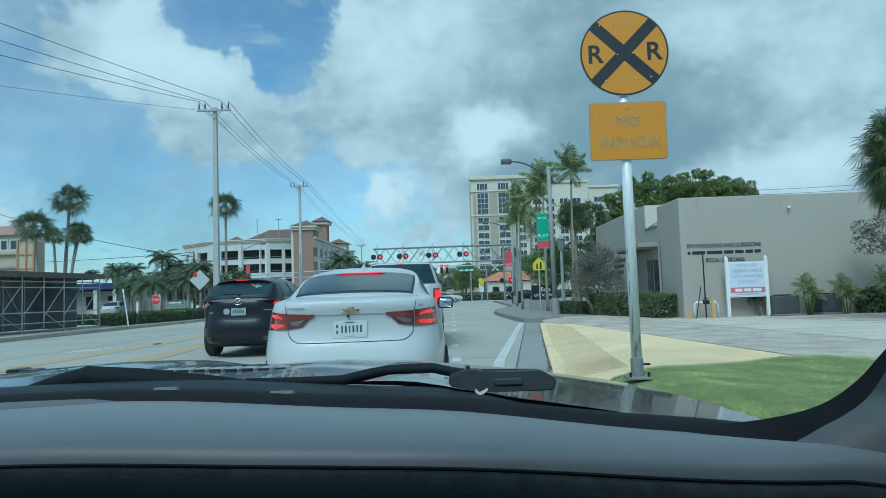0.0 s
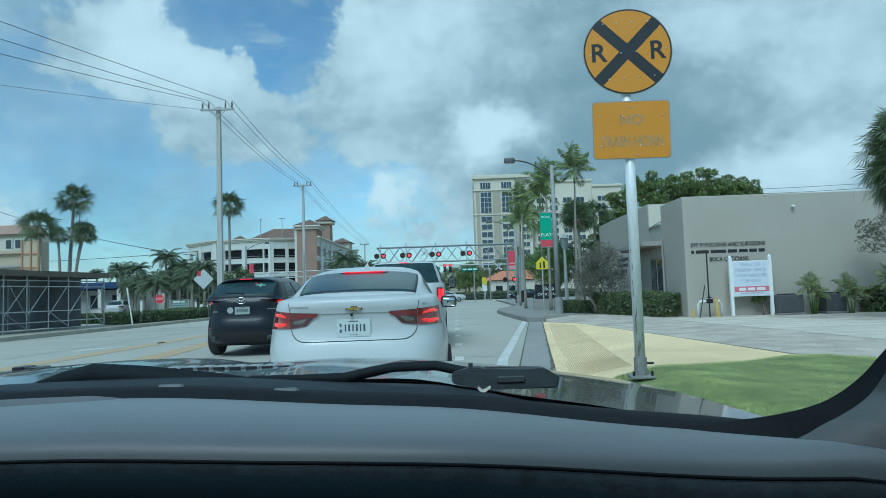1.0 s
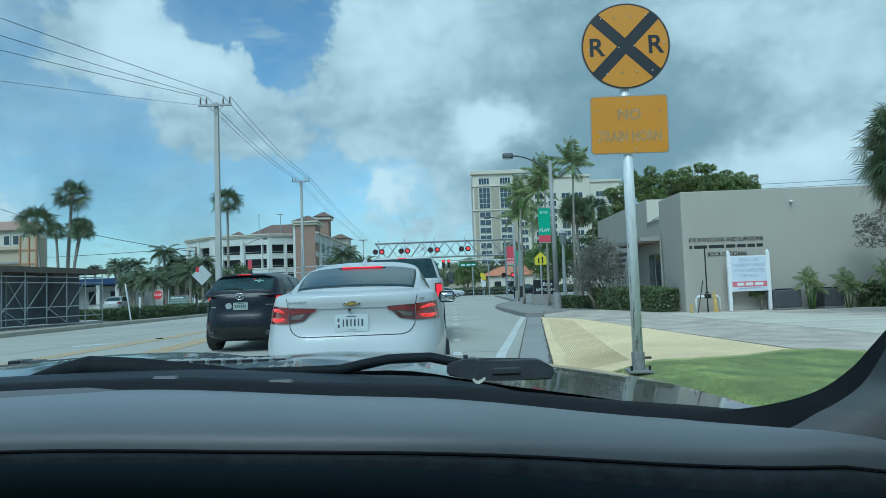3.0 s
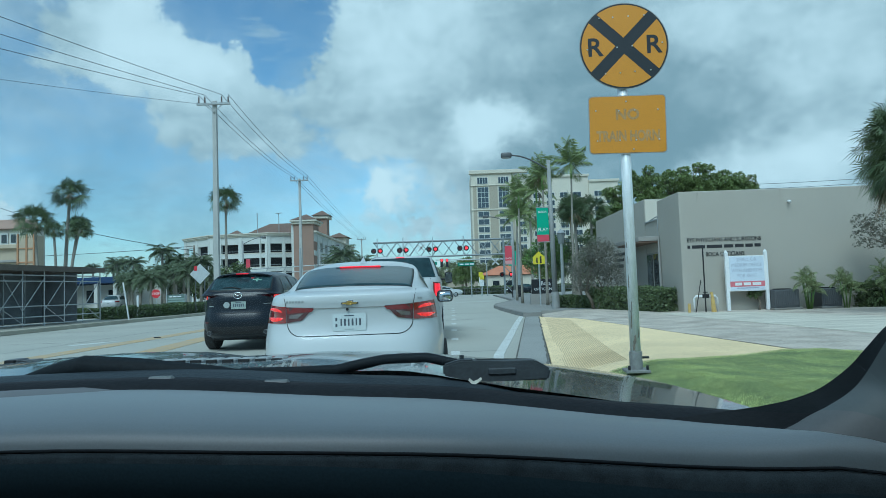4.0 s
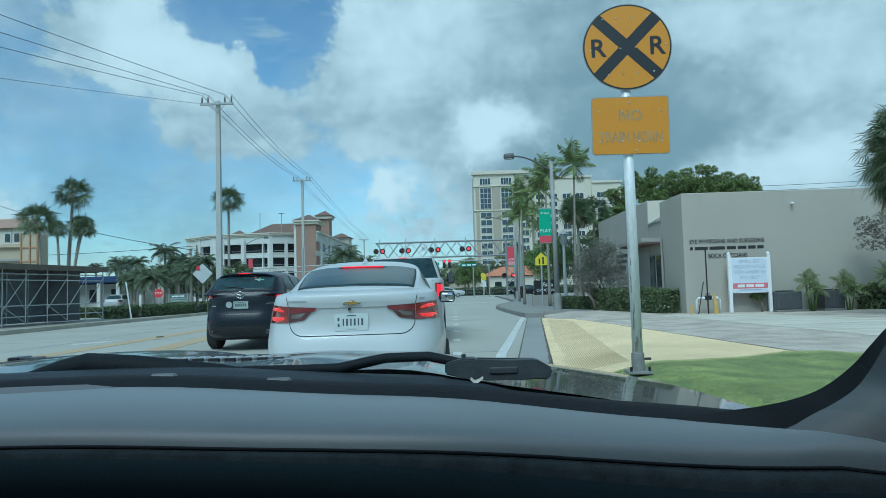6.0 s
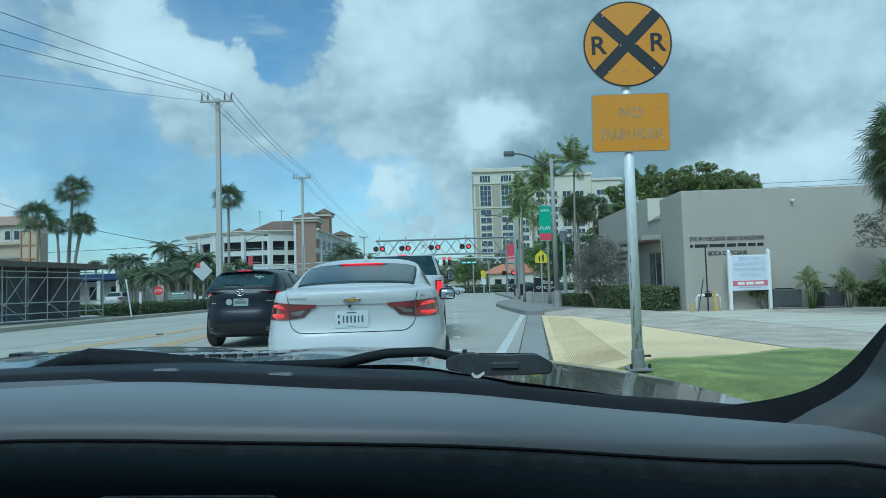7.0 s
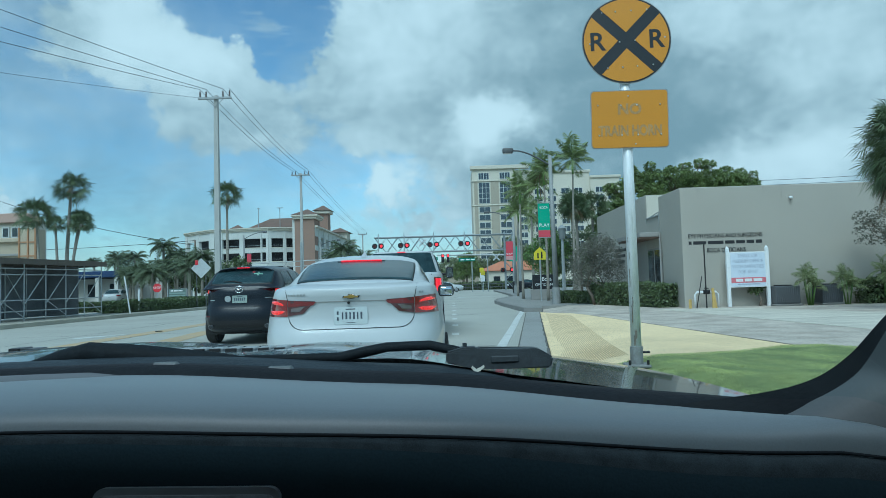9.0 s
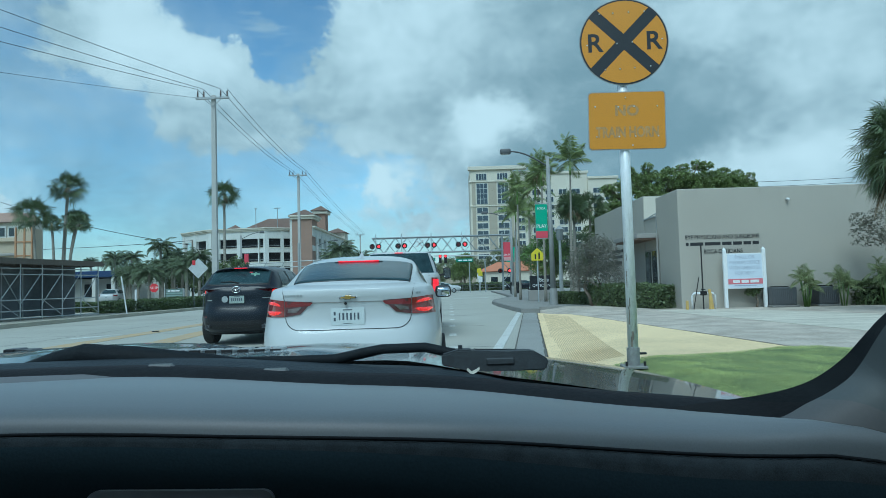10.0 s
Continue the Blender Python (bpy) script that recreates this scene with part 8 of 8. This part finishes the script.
# ---- things before the clinic ----
rent = thing("rental_sign", "white post sign with faded blue lettering and red band", "sign", m=pose(9.35, 20.95, 0.14))
for x in (-0.62, 0.62):
    p = part("post", finish(box(bmesh.new(), (x, 0, 0.92), (0.10, 0.10, 1.84), 0.008)), SIGN_WHITE, rent)
    part("finial", finish(rod(bmesh.new(), (x, 0, 1.84), (x, 0, 1.92), 0.065, 0.01, seg=8)), SIGN_WHITE, p)
bd = part("board", finish(box(bmesh.new(), (0, -0.02, 1.17), (1.15, 0.03, 1.12), 0.004)), SIGN_WHITE, rent)
part("board_face", finish(box(bmesh.new(), (0, -0.037, 1.17), (1.09, 0.008, 1.06), 0.002)), BOARD_BLUE, bd)
part("phone_band", finish(box(bmesh.new(), (0, -0.043, 0.835), (1.09, 0.006, 0.17), 0.002)), PINK_BAND, bd)
for i, (w0, w1) in enumerate(((-0.40, -0.18), (-0.13, 0.10), (0.15, 0.42))):
    part("number_bar", finish(abox(bmesh.new(), (w0, -0.052, 0.79), (w1, -0.047, 0.88))), SIGN_WHITE, bd)
for text, w, z in (("SMALL OR", 0.62, 1.60), ("MEDIUM OFFICE", 0.95, 1.43), ("WITH AMENITIES", 0.98, 1.26), ("FOR RENT", 0.62, 1.09)):
    lettering(text, 0.155, PALE_INK, pose(0, -0.044, z), bd, "board_lettering", 0.002, width=w)
part("small_print_bar", finish(abox(bmesh.new(), (-0.35, -0.046, 0.69), (0.35, -0.040, 0.72))), PALE_INK, bd)


def ac_unit(x, w):
    t = thing("air_conditioner", "grey louvred air conditioning unit on a pad", "air conditioner", "air conditioners", m=pose(x, 20.95, 0.14))
    part("pad", finish(box(bmesh.new(), (0, 0, 0.03), (w + 0.1, 0.75, 0.06), 0.01)), KERB, t)
    part("casing", finish(box(bmesh.new(), (0, 0, 0.34), (w, 0.65, 0.56), 0.02)), DARK_STEEL, t)
    for k in range(int(w / 0.06)):
        part("slat", finish(box(bmesh.new(), (-w / 2 + 0.05 + 0.06 * k, -0.335, 0.34), (0.03, 0.02, 0.46), 0.003)), DARK_STEEL, t)
    part("fan_grille", finish(rod(bmesh.new(), (0, 0, 0.62), (0, 0, 0.65), 0.26, seg=18)), CAR_BLACK, t)


ac_unit(10.42, 0.76)
ac_unit(11.8, 0.62)

pipe = thing("backflow_pipe", "white bent water pipe with a dark valve", "water pipe", m=pose(7.98, 20.85, 0.14))
part("pipe", finish(tube(bmesh.new(), [(-0.36, 0, 0), (-0.36, 0, 0.42), (-0.30, 0, 0.5), (0.30, 0, 0.5), (0.36, 0, 0.42), (0.36, 0, 0)], 0.035, 8), True), SIGN_WHITE, pipe)
part("valve", finish(box(bmesh.new(), (0.0, 0, 0.5), (0.22, 0.12, 0.14), 0.03)), CAR_BLACK, pipe)
part("valve_wheel", finish(rod(bmesh.new(), (0.0, 0, 0.6), (0.0, 0, 0.63), 0.07, seg=10)), CAR_BLACK, pipe)
st = thing("stand_post", "thin dark post beside the water pipe", "post", m=pose(7.95, 20.8, 0.14))
part("post", finish(rod(bmesh.new(), (0, 0, 0), (0, 0, 2.0), 0.022, seg=8)), CAR_BLACK, st)
st = thing("stand_post", "thin dark post leaning beside the water pipe", "post", m=pose(7.64, 20.8, 0.14))
part("post", finish(rod(bmesh.new(), (0, 0, 0), (0.2, 0, 1.0), 0.015, seg=8)), CAR_BLACK, st)
YB = mat("yellow_bollard_paint", (0.55, 0.38, 0.12), 0.6, var=0.2, scale=6)
for x, lean, h in ((7.42, 0, 0.28), (8.22, -0.09, 0.62), (8.15, 0.0, 0.45)):
    b = thing("bollard", "short weathered yellow bollard", "bollard", "bollards", m=pose(x, 20.75, 0.14))
    part("post", finish(rod(bmesh.new(), (0, 0, 0), (lean, 0, h), 0.045, seg=10)), YB, b)
broad_tree(9.75, 21.1, 0.14, 0.35, [(-0.12, 0, 0.5, 0.22, 0.15, 0.12), (0.05, 0, 0.62, 0.2, 0.15, 0.1)], 700, 0.05, HEDGE_LEAF, "shrub", "small twisted shrub under the rental sign", 0.035, 41)

# ---- railway gantry ----
GYY, TX0, TX1, TZ0, TZ1 = 80.0, -9.4, 7.6, 5.12, 7.0
gan = thing("signal_gantry", "galvanised lattice cantilever over the road with railway signals", "gantry")
for y in (GYY, GYY + 0.9):
    for z in (TZ0, TZ1):
        part("chord", finish(rod(bmesh.new(), (TX0, y, z + 0.012 * 0), (TX1, y, z), 0.085, seg=8)), WEATHERED, gan)
    nseg = 12
    for k in range(nseg):
        x0, x1 = TX0 + (TX1 - TX0) * k / nseg, TX0 + (TX1 - TX0) * (k + 1) / nseg
        a, b = (TZ0, TZ1) if k % 2 else (TZ1, TZ0)
        part("diagonal", finish(rod(bmesh.new(), (x0, y, a), (x1, y, b), 0.036, seg=6)), WEATHERED, gan)
        part("diagonal", finish(rod(bmesh.new(), (x0, y, b), (x1, y, a), 0.026, seg=6)), WEATHERED, gan)
for k in range(7):
    x = TX0 + (TX1 - TX0) * k / 6
    for z in (TZ0, TZ1):
        part("crosspiece", finish(rod(bmesh.new(), (x, GYY, z), (x, GYY + 0.9, z), 0.04, seg=6)), WEATHERED, gan)
for x in (6.5, 7.5):
    for y in (GYY, GYY + 0.9):
        part("mast_leg", finish(rod(bmesh.new(), (x, y, 0.0), (x, y, 7.3), 0.09, seg=8)), WEATHERED, gan)
for k in range(6):
    z0, z1 = 0.3 + 1.1 * k, 1.4 + 1.1 * k
    a, b = (6.5, 7.5) if k % 2 else (7.5, 6.5)
    part("mast_brace", finish(rod(bmesh.new(), (a, GYY, z0), (b, GYY, z1), 0.045, seg=6)), WEATHERED, gan)


def flasher(parent, x, y, z, lit, r=0.30):
    """A railway signal lamp: black disc, hood and red lens."""
    d = part("signal_disc", finish(disc(bmesh.new(), (x, y, z), r, 0.03, 20)), SIGN_BLACK, parent, "black round signal backing")
    part("lens", finish(disc(bmesh.new(), (x, y - 0.03, z), r * 0.5, 0.04, 18)), LED_RED if lit else DULL_RED, d)
    bm2 = bmesh.new()
    grid(bm2, [[(x + r * 0.66 * math.cos(a), yy, z + r * 0.66 * math.sin(a)) for a in [math.pi * k / 8 for k in range(9)]] for yy in (y, y - 0.3)])
    part("hood", finish(bm2), SIGN_BLACK, d)


for x in (-9.35, -6.2, -2.6, 1.15):
    part("hanger", finish(rod(bmesh.new(), (x + 0.45, GYY - 0.15, TZ0 - 0.1), (x + 0.45, GYY - 0.15, TZ1 + 0.45), 0.06, seg=8)), GALV, gan)
    flasher(gan, x, GYY - 0.25, TZ0 + 0.85, False, 0.33)
    flasher(gan, x + 0.80, GYY - 0.25, TZ0 + 0.85, True, 0.33)
for s in (-1, 1):
    part("crossbuck_blade", finish(box(bmesh.new(), (0, 0, 0), (1.15, 0.03, 0.17), 0.004)), ALU, gan, m=pose(-3.55, GYY - 0.2, TZ0 + 1.05, 0, 45 * s, 0))
flasher(gan, 6.15, GYY - 0.3, 2.6, False)
flasher(gan, 7.25, GYY - 0.3, 2.6, True)
for s in (-1, 1):
    part("crossbuck_blade", finish(box(bmesh.new(), (0, 0, 0), (1.1, 0.03, 0.17), 0.004)), ALU, gan, m=pose(5.4, GYY - 0.2, 4.2, 0, 45 * s, 0))

# opposite-side signal arm
arm = thing("crossing_signal", "grey traffic signal mast with long pipe arm", "traffic signal", m=pose(-17.0, 74.0, 0.0))
part("mast", finish(rod(bmesh.new(), (0, 0, 0), (0, 0, 6.3), 0.16, 0.12, seg=10)), GREY_STEEL, arm)
for z in (4.2, 3.6):
    part("pipe_arm", finish(rod(bmesh.new(), (-7.5, 0, z - 0.2), (6.0, 0, z + 0.2), 0.055, seg=8)), GREY_STEEL, arm)
for x in (-6, -4, -2, 2, 4):
    part("strut", finish(rod(bmesh.new(), (x, 0, 3.6), (x + 0.4, 0, 4.3), 0.04, seg=6)), GREY_STEEL, arm)
for x in (-6.6, -5.8):
    flasher(arm, x, -0.2, 2.1 + 0.0 * x, True, 0.3)
part("signal_post", finish(rod(bmesh.new(), (-6.2, 0, 0), (-6.2, 0, 4.2), 0.07, seg=8)), GREY_STEEL, arm)

# traffic signals on a mast arm beyond
ts = thing("traffic_signal", "mast-arm traffic light showing red with a street sign", "traffic signal", m=pose(9.0, 87.0, -0.04))
part("mast", finish(rod(bmesh.new(), (0, 0, 0), (0, 0, 6.0), 0.16, 0.12, seg=10)), GREY_STEEL, ts)
part("mast_arm", finish(rod(bmesh.new(), (-11.0, 0, 5.0), (0.1, 0, 4.75), 0.07, 0.12, seg=8)), GREY_STEEL, ts)
for x in (-10.2, -9.5):
    hd = part("signal_head", finish(box(bmesh.new(), (x, -0.15, 4.55), (0.38, 0.28, 1.1), 0.04)), SIGN_BLACK, ts, "black three-lamp signal head")
    part("red_lamp", finish(disc(bmesh.new(), (x, -0.31, 4.9), 0.15, 0.03, 16)), LED_RED, hd)
    for z in (4.55, 4.2):
        part("dark_lamp", finish(disc(bmesh.new(), (x, -0.31, z), 0.14, 0.03, 16)), CAR_BLACK, hd)
sn2 = part("street_sign", finish(box(bmesh.new(), (-7.0, -0.12, 4.3), (2.2, 0.04, 0.46), 0.01)), SIGN_GREEN, ts, "green street name sign")
for x in (-7.6, -6.9, -6.25):
    part("letter_bar", finish(box(bmesh.new(), (x, -0.145, 4.3), (0.5, 0.012, 0.16), 0.003)), SIGN_WHITE, sn2)
sn2 = part("street_sign", finish(box(bmesh.new(), (-11.6, -0.12, 4.55), (1.5, 0.04, 0.4), 0.01)), SIGN_GREEN, ts, "green street name sign")
part("letter_bar", finish(box(bmesh.new(), (-11.6, -0.145, 4.55), (1.1, 0.012, 0.14), 0.003)), SIGN_WHITE, sn2)
g2 = thing("street_banner", "small green banner on a grey post", "banner", m=pose(6.35, 66, 0.14))
part("post", finish(rod(bmesh.new(), (0.35, 0, 0), (0.35, 0, 6.2), 0.08, seg=8)), GREY_STEEL, g2)
part("cloth", finish(box(bmesh.new(), (-0.15, 0, 3.8), (0.85, 0.02, 1.5), 0.003)), BANNER_GREEN, g2)
for x, y, h in ((7.2, 70, 6.8), (5.9, 63, 5.6), (4.6, 85, 4.2), (2.6, 86, 4.0)):
    t = thing("steel_post", "plain grey steel post near the crossing", "post", "posts by the crossing", m=pose(x, y, -0.05))
    part("post", finish(rod(bmesh.new(), (0, 0, 0), (0, 0, h), 0.075, seg=8)), GREY_STEEL, t)
for x, y, z in ((3.9, 84, 2.4), (4.0, 89.5, 2.9)):
    t = thing("warning_sign", "small yellow warning plate on a post", "traffic sign", m=pose(x, y, 0.0))
    part("post", finish(rod(bmesh.new(), (0, 0.05, 0), (0, 0.05, z + 0.3), 0.04, seg=8)), GALV, t)
    part("plate", finish(box(bmesh.new(), (0, 0, z), (0.56, 0.02, 0.56), 0.01)), SCHOOL_YELLOW, t)
    part("lower_plate", finish(box(bmesh.new(), (0, 0, z - 0.75), (0.5, 0.02, 0.7), 0.01)), SIGN_WHITE, t)

# ---- left-hand signs ----
dia = thing("diamond_sign", "back of a grey aluminium diamond sign with a red tab", "traffic sign", m=pose(-15.75, 41.0, 0.14))
for x in (-0.3, 0.28):
    part("post", finish(rod(bmesh.new(), (x, 0.05, 0), (x, 0.05, 2.9), 0.03, seg=8)), DARK_STEEL, dia)
part("panel", finish(round_plate(bmesh.new(), 0.9, 0.9, 0.05, -0.004, 0.004)), ALU, dia, m=pose(0, 0, 2.45, 0, 45, 0))
part("red_tab", finish(box(bmesh.new(), (-0.27, -0.02, 2.80), (0.2, 0.02, 0.3), 0.01)), SIGN_RED, dia)
stop = thing("stop_sign", "red octagonal stop sign on a thin post", "traffic sign", m=pose(-19.89, 44.0, 0.14))
part("post", finish(rod(bmesh.new(), (0, 0.04, 0), (0, 0.04, 1.6), 0.03, seg=8)), GALV, stop)
bm = bmesh.new()
rod(bm, (0, -0.01, 1.32), (0, 0.01, 1.32), 0.31, seg=8)
bmesh.ops.rotate(bm, verts=bm.verts, cent=(0, 0, 1.32), matrix=Matrix.Rotation(radians(22.5), 3, "Y"))
part("panel", finish(bm), SIGN_RED, stop)
lettering("STOP", 0.22, SIGN_WHITE, pose(0, -0.014, 1.32), stop, "sign_lettering", 0.002)
mon = thing("monument_sign", "dull green slatted roadside sign in a frame", "sign", m=pose(-17.69, 42.0, 0.14))
DULL_GREEN = mat("dull_green_panel", (0.13, 0.185, 0.165), 0.7, var=0.15, scale=4)
part("panel", finish(box(bmesh.new(), (0, 0.03, 0.72), (1.12, 0.08, 0.98), 0.01)), DULL_GREEN, mon)
for x in (-0.60, 0.60):
    part("post", finish(box(bmesh.new(), (x, 0, 0.62), (0.07, 0.12, 1.24), 0.01)), GREY_STEEL, mon)
for k in range(5):
    part("slat", finish(box(bmesh.new(), (0, -0.02, 0.32 + 0.15 * k), (1.08, 0.03, 0.10), 0.01)), mat("pale_green_slat", (0.24, 0.32, 0.29), 0.7, var=0.15, scale=5), mon)
for x, w in ((-0.33, 0.16), (-0.08, 0.24), (0.22, 0.26)):
    part("letter_bar", finish(box(bmesh.new(), (x, -0.02, 1.08), (w, 0.03, 0.08), 0.004)), SIGN_WHITE, mon)
lp = thing("marker_post", "leaning white marker post at the kerb", "post", m=pose(-15.95, 32.3, 0.14))
part("post", finish(rod(bmesh.new(), (0, 0, 0), (-0.28, 0, 1.85), 0.035, seg=8)), SIGN_WHITE, lp)
lp = thing("marker_post", "short white marker post beside the hedge", "post", m=pose(-16.8, 35.0, 0.14))
part("post", finish(rod(bmesh.new(), (0, 0, 0), (0, 0, 1.2), 0.06, seg=8)), SIGN_WHITE, lp)


# ---- parked and passing cars far off ----
def far_car(x, y, rz, paint, label, k=1.0):
    car = thing("saloon_car", label, "car", "cars beyond the crossing" if y > 70 else "", m=pose(x, y, 0.14 if 55 < y < 70 else 0.0, 0, 0, rz))
    S = Shell([(0.25, 0.82, 0.2, 4.4, 4), (0.5, 0.9, 0.0, 4.6, 4), (0.8, 0.9, 0.05, 4.5, 4), (0.95, 0.86, 0.1, 4.2, 4), (1.0, 0.82, 0.5, 3.4, 4), (1.25, 0.70, 0.9, 2.9, 4), (1.4, 0.62, 1.3, 2.4, 3), (1.44, 0.45, 1.5, 2.2, 3)])
    part("body", S.body(40), paint, car)
    for s in (-1, 1):
        part("side_window", S.side([(0.85, 1.02), (3.1, 1.02), (2.5, 1.36), (1.2, 1.36)], s, 0.01, 8, 3), CAR_GLASS, car)
    part("rear_window", S.rear([(-0.6, 1.03), (0.6, 1.03), (0.55, 1.35), (-0.55, 1.35)], 0.012, 8, 3), CAR_GLASS, car)
    for s in (-1, 1):
        part("tail_light", S.rear([(s * 0.55, 0.80), (s * 0.80, 0.78), (s * 0.79, 0.92), (s * 0.55, 0.92)], 0.012, 6, 3), LENS_RED, car)
        part("headlight", finish(box(bmesh.new(), (s * 0.62, 4.47, 0.70), (0.34, 0.2, 0.14), 0.03)), SIGN_WHITE, car)
    plate_bars(car, pose(0, S.tail(0, 0.7) - 0.012, 0.72), 0.30, 0.15, PLATE, [(-0.08 + 0.04 * i, 0, 0.024, 0.06) for i in range(5)])
    wheels(car, [(s * 0.78, yy) for s in (-1, 1) for yy in (0.9, 3.6)], 0.32, 0.2)


far_car(-3.1, 90.0, -90, WHITE_CAR, "white car crossing beyond the railway")
far_car(8.8, 99.5, -90, NAVY_CAR, "dark car crossing beyond the railway")
far_car(12.5, 96.0, 90, NAVY_CAR, "dark car waiting beyond the railway")
far_car(-4.78, 20.6, 0.8, mat("dark_blue_car_paint", (0.012, 0.018, 0.030), 0.3, var=0.05, bump=0, coat=0.5), "dark blue saloon car waiting ahead of the SUV")
far_car(-30.5, 58.0, 10, WHITE_CAR, "silver-white car parked behind the hedge")

fence = thing("steel_fence", "low grey steel railing along the cross street", "fence", m=pose(0, 105.5, 0))
for z in (0.45, 0.95):
    part("rail", finish(rod(bmesh.new(), (-2, 0, z), (24, 0, z), 0.05, seg=6)), DARK_STEEL, fence)
for k in range(14):
    part("post", finish(rod(bmesh.new(), (-2 + 2 * k, 0, -0.04), (-2 + 2 * k, 0, 1.05), 0.06, seg=6)), DARK_STEEL, fence)
debris = thing("road_debris", "small dark scrap lying on the road", "debris", m=pose(-8.6, 19.1, 0.0))
part("scrap", finish(box(bmesh.new(), (0, 0, 0.018), (0.2, 0.1, 0.03), 0.01, 25)), CAR_BLACK, debris)
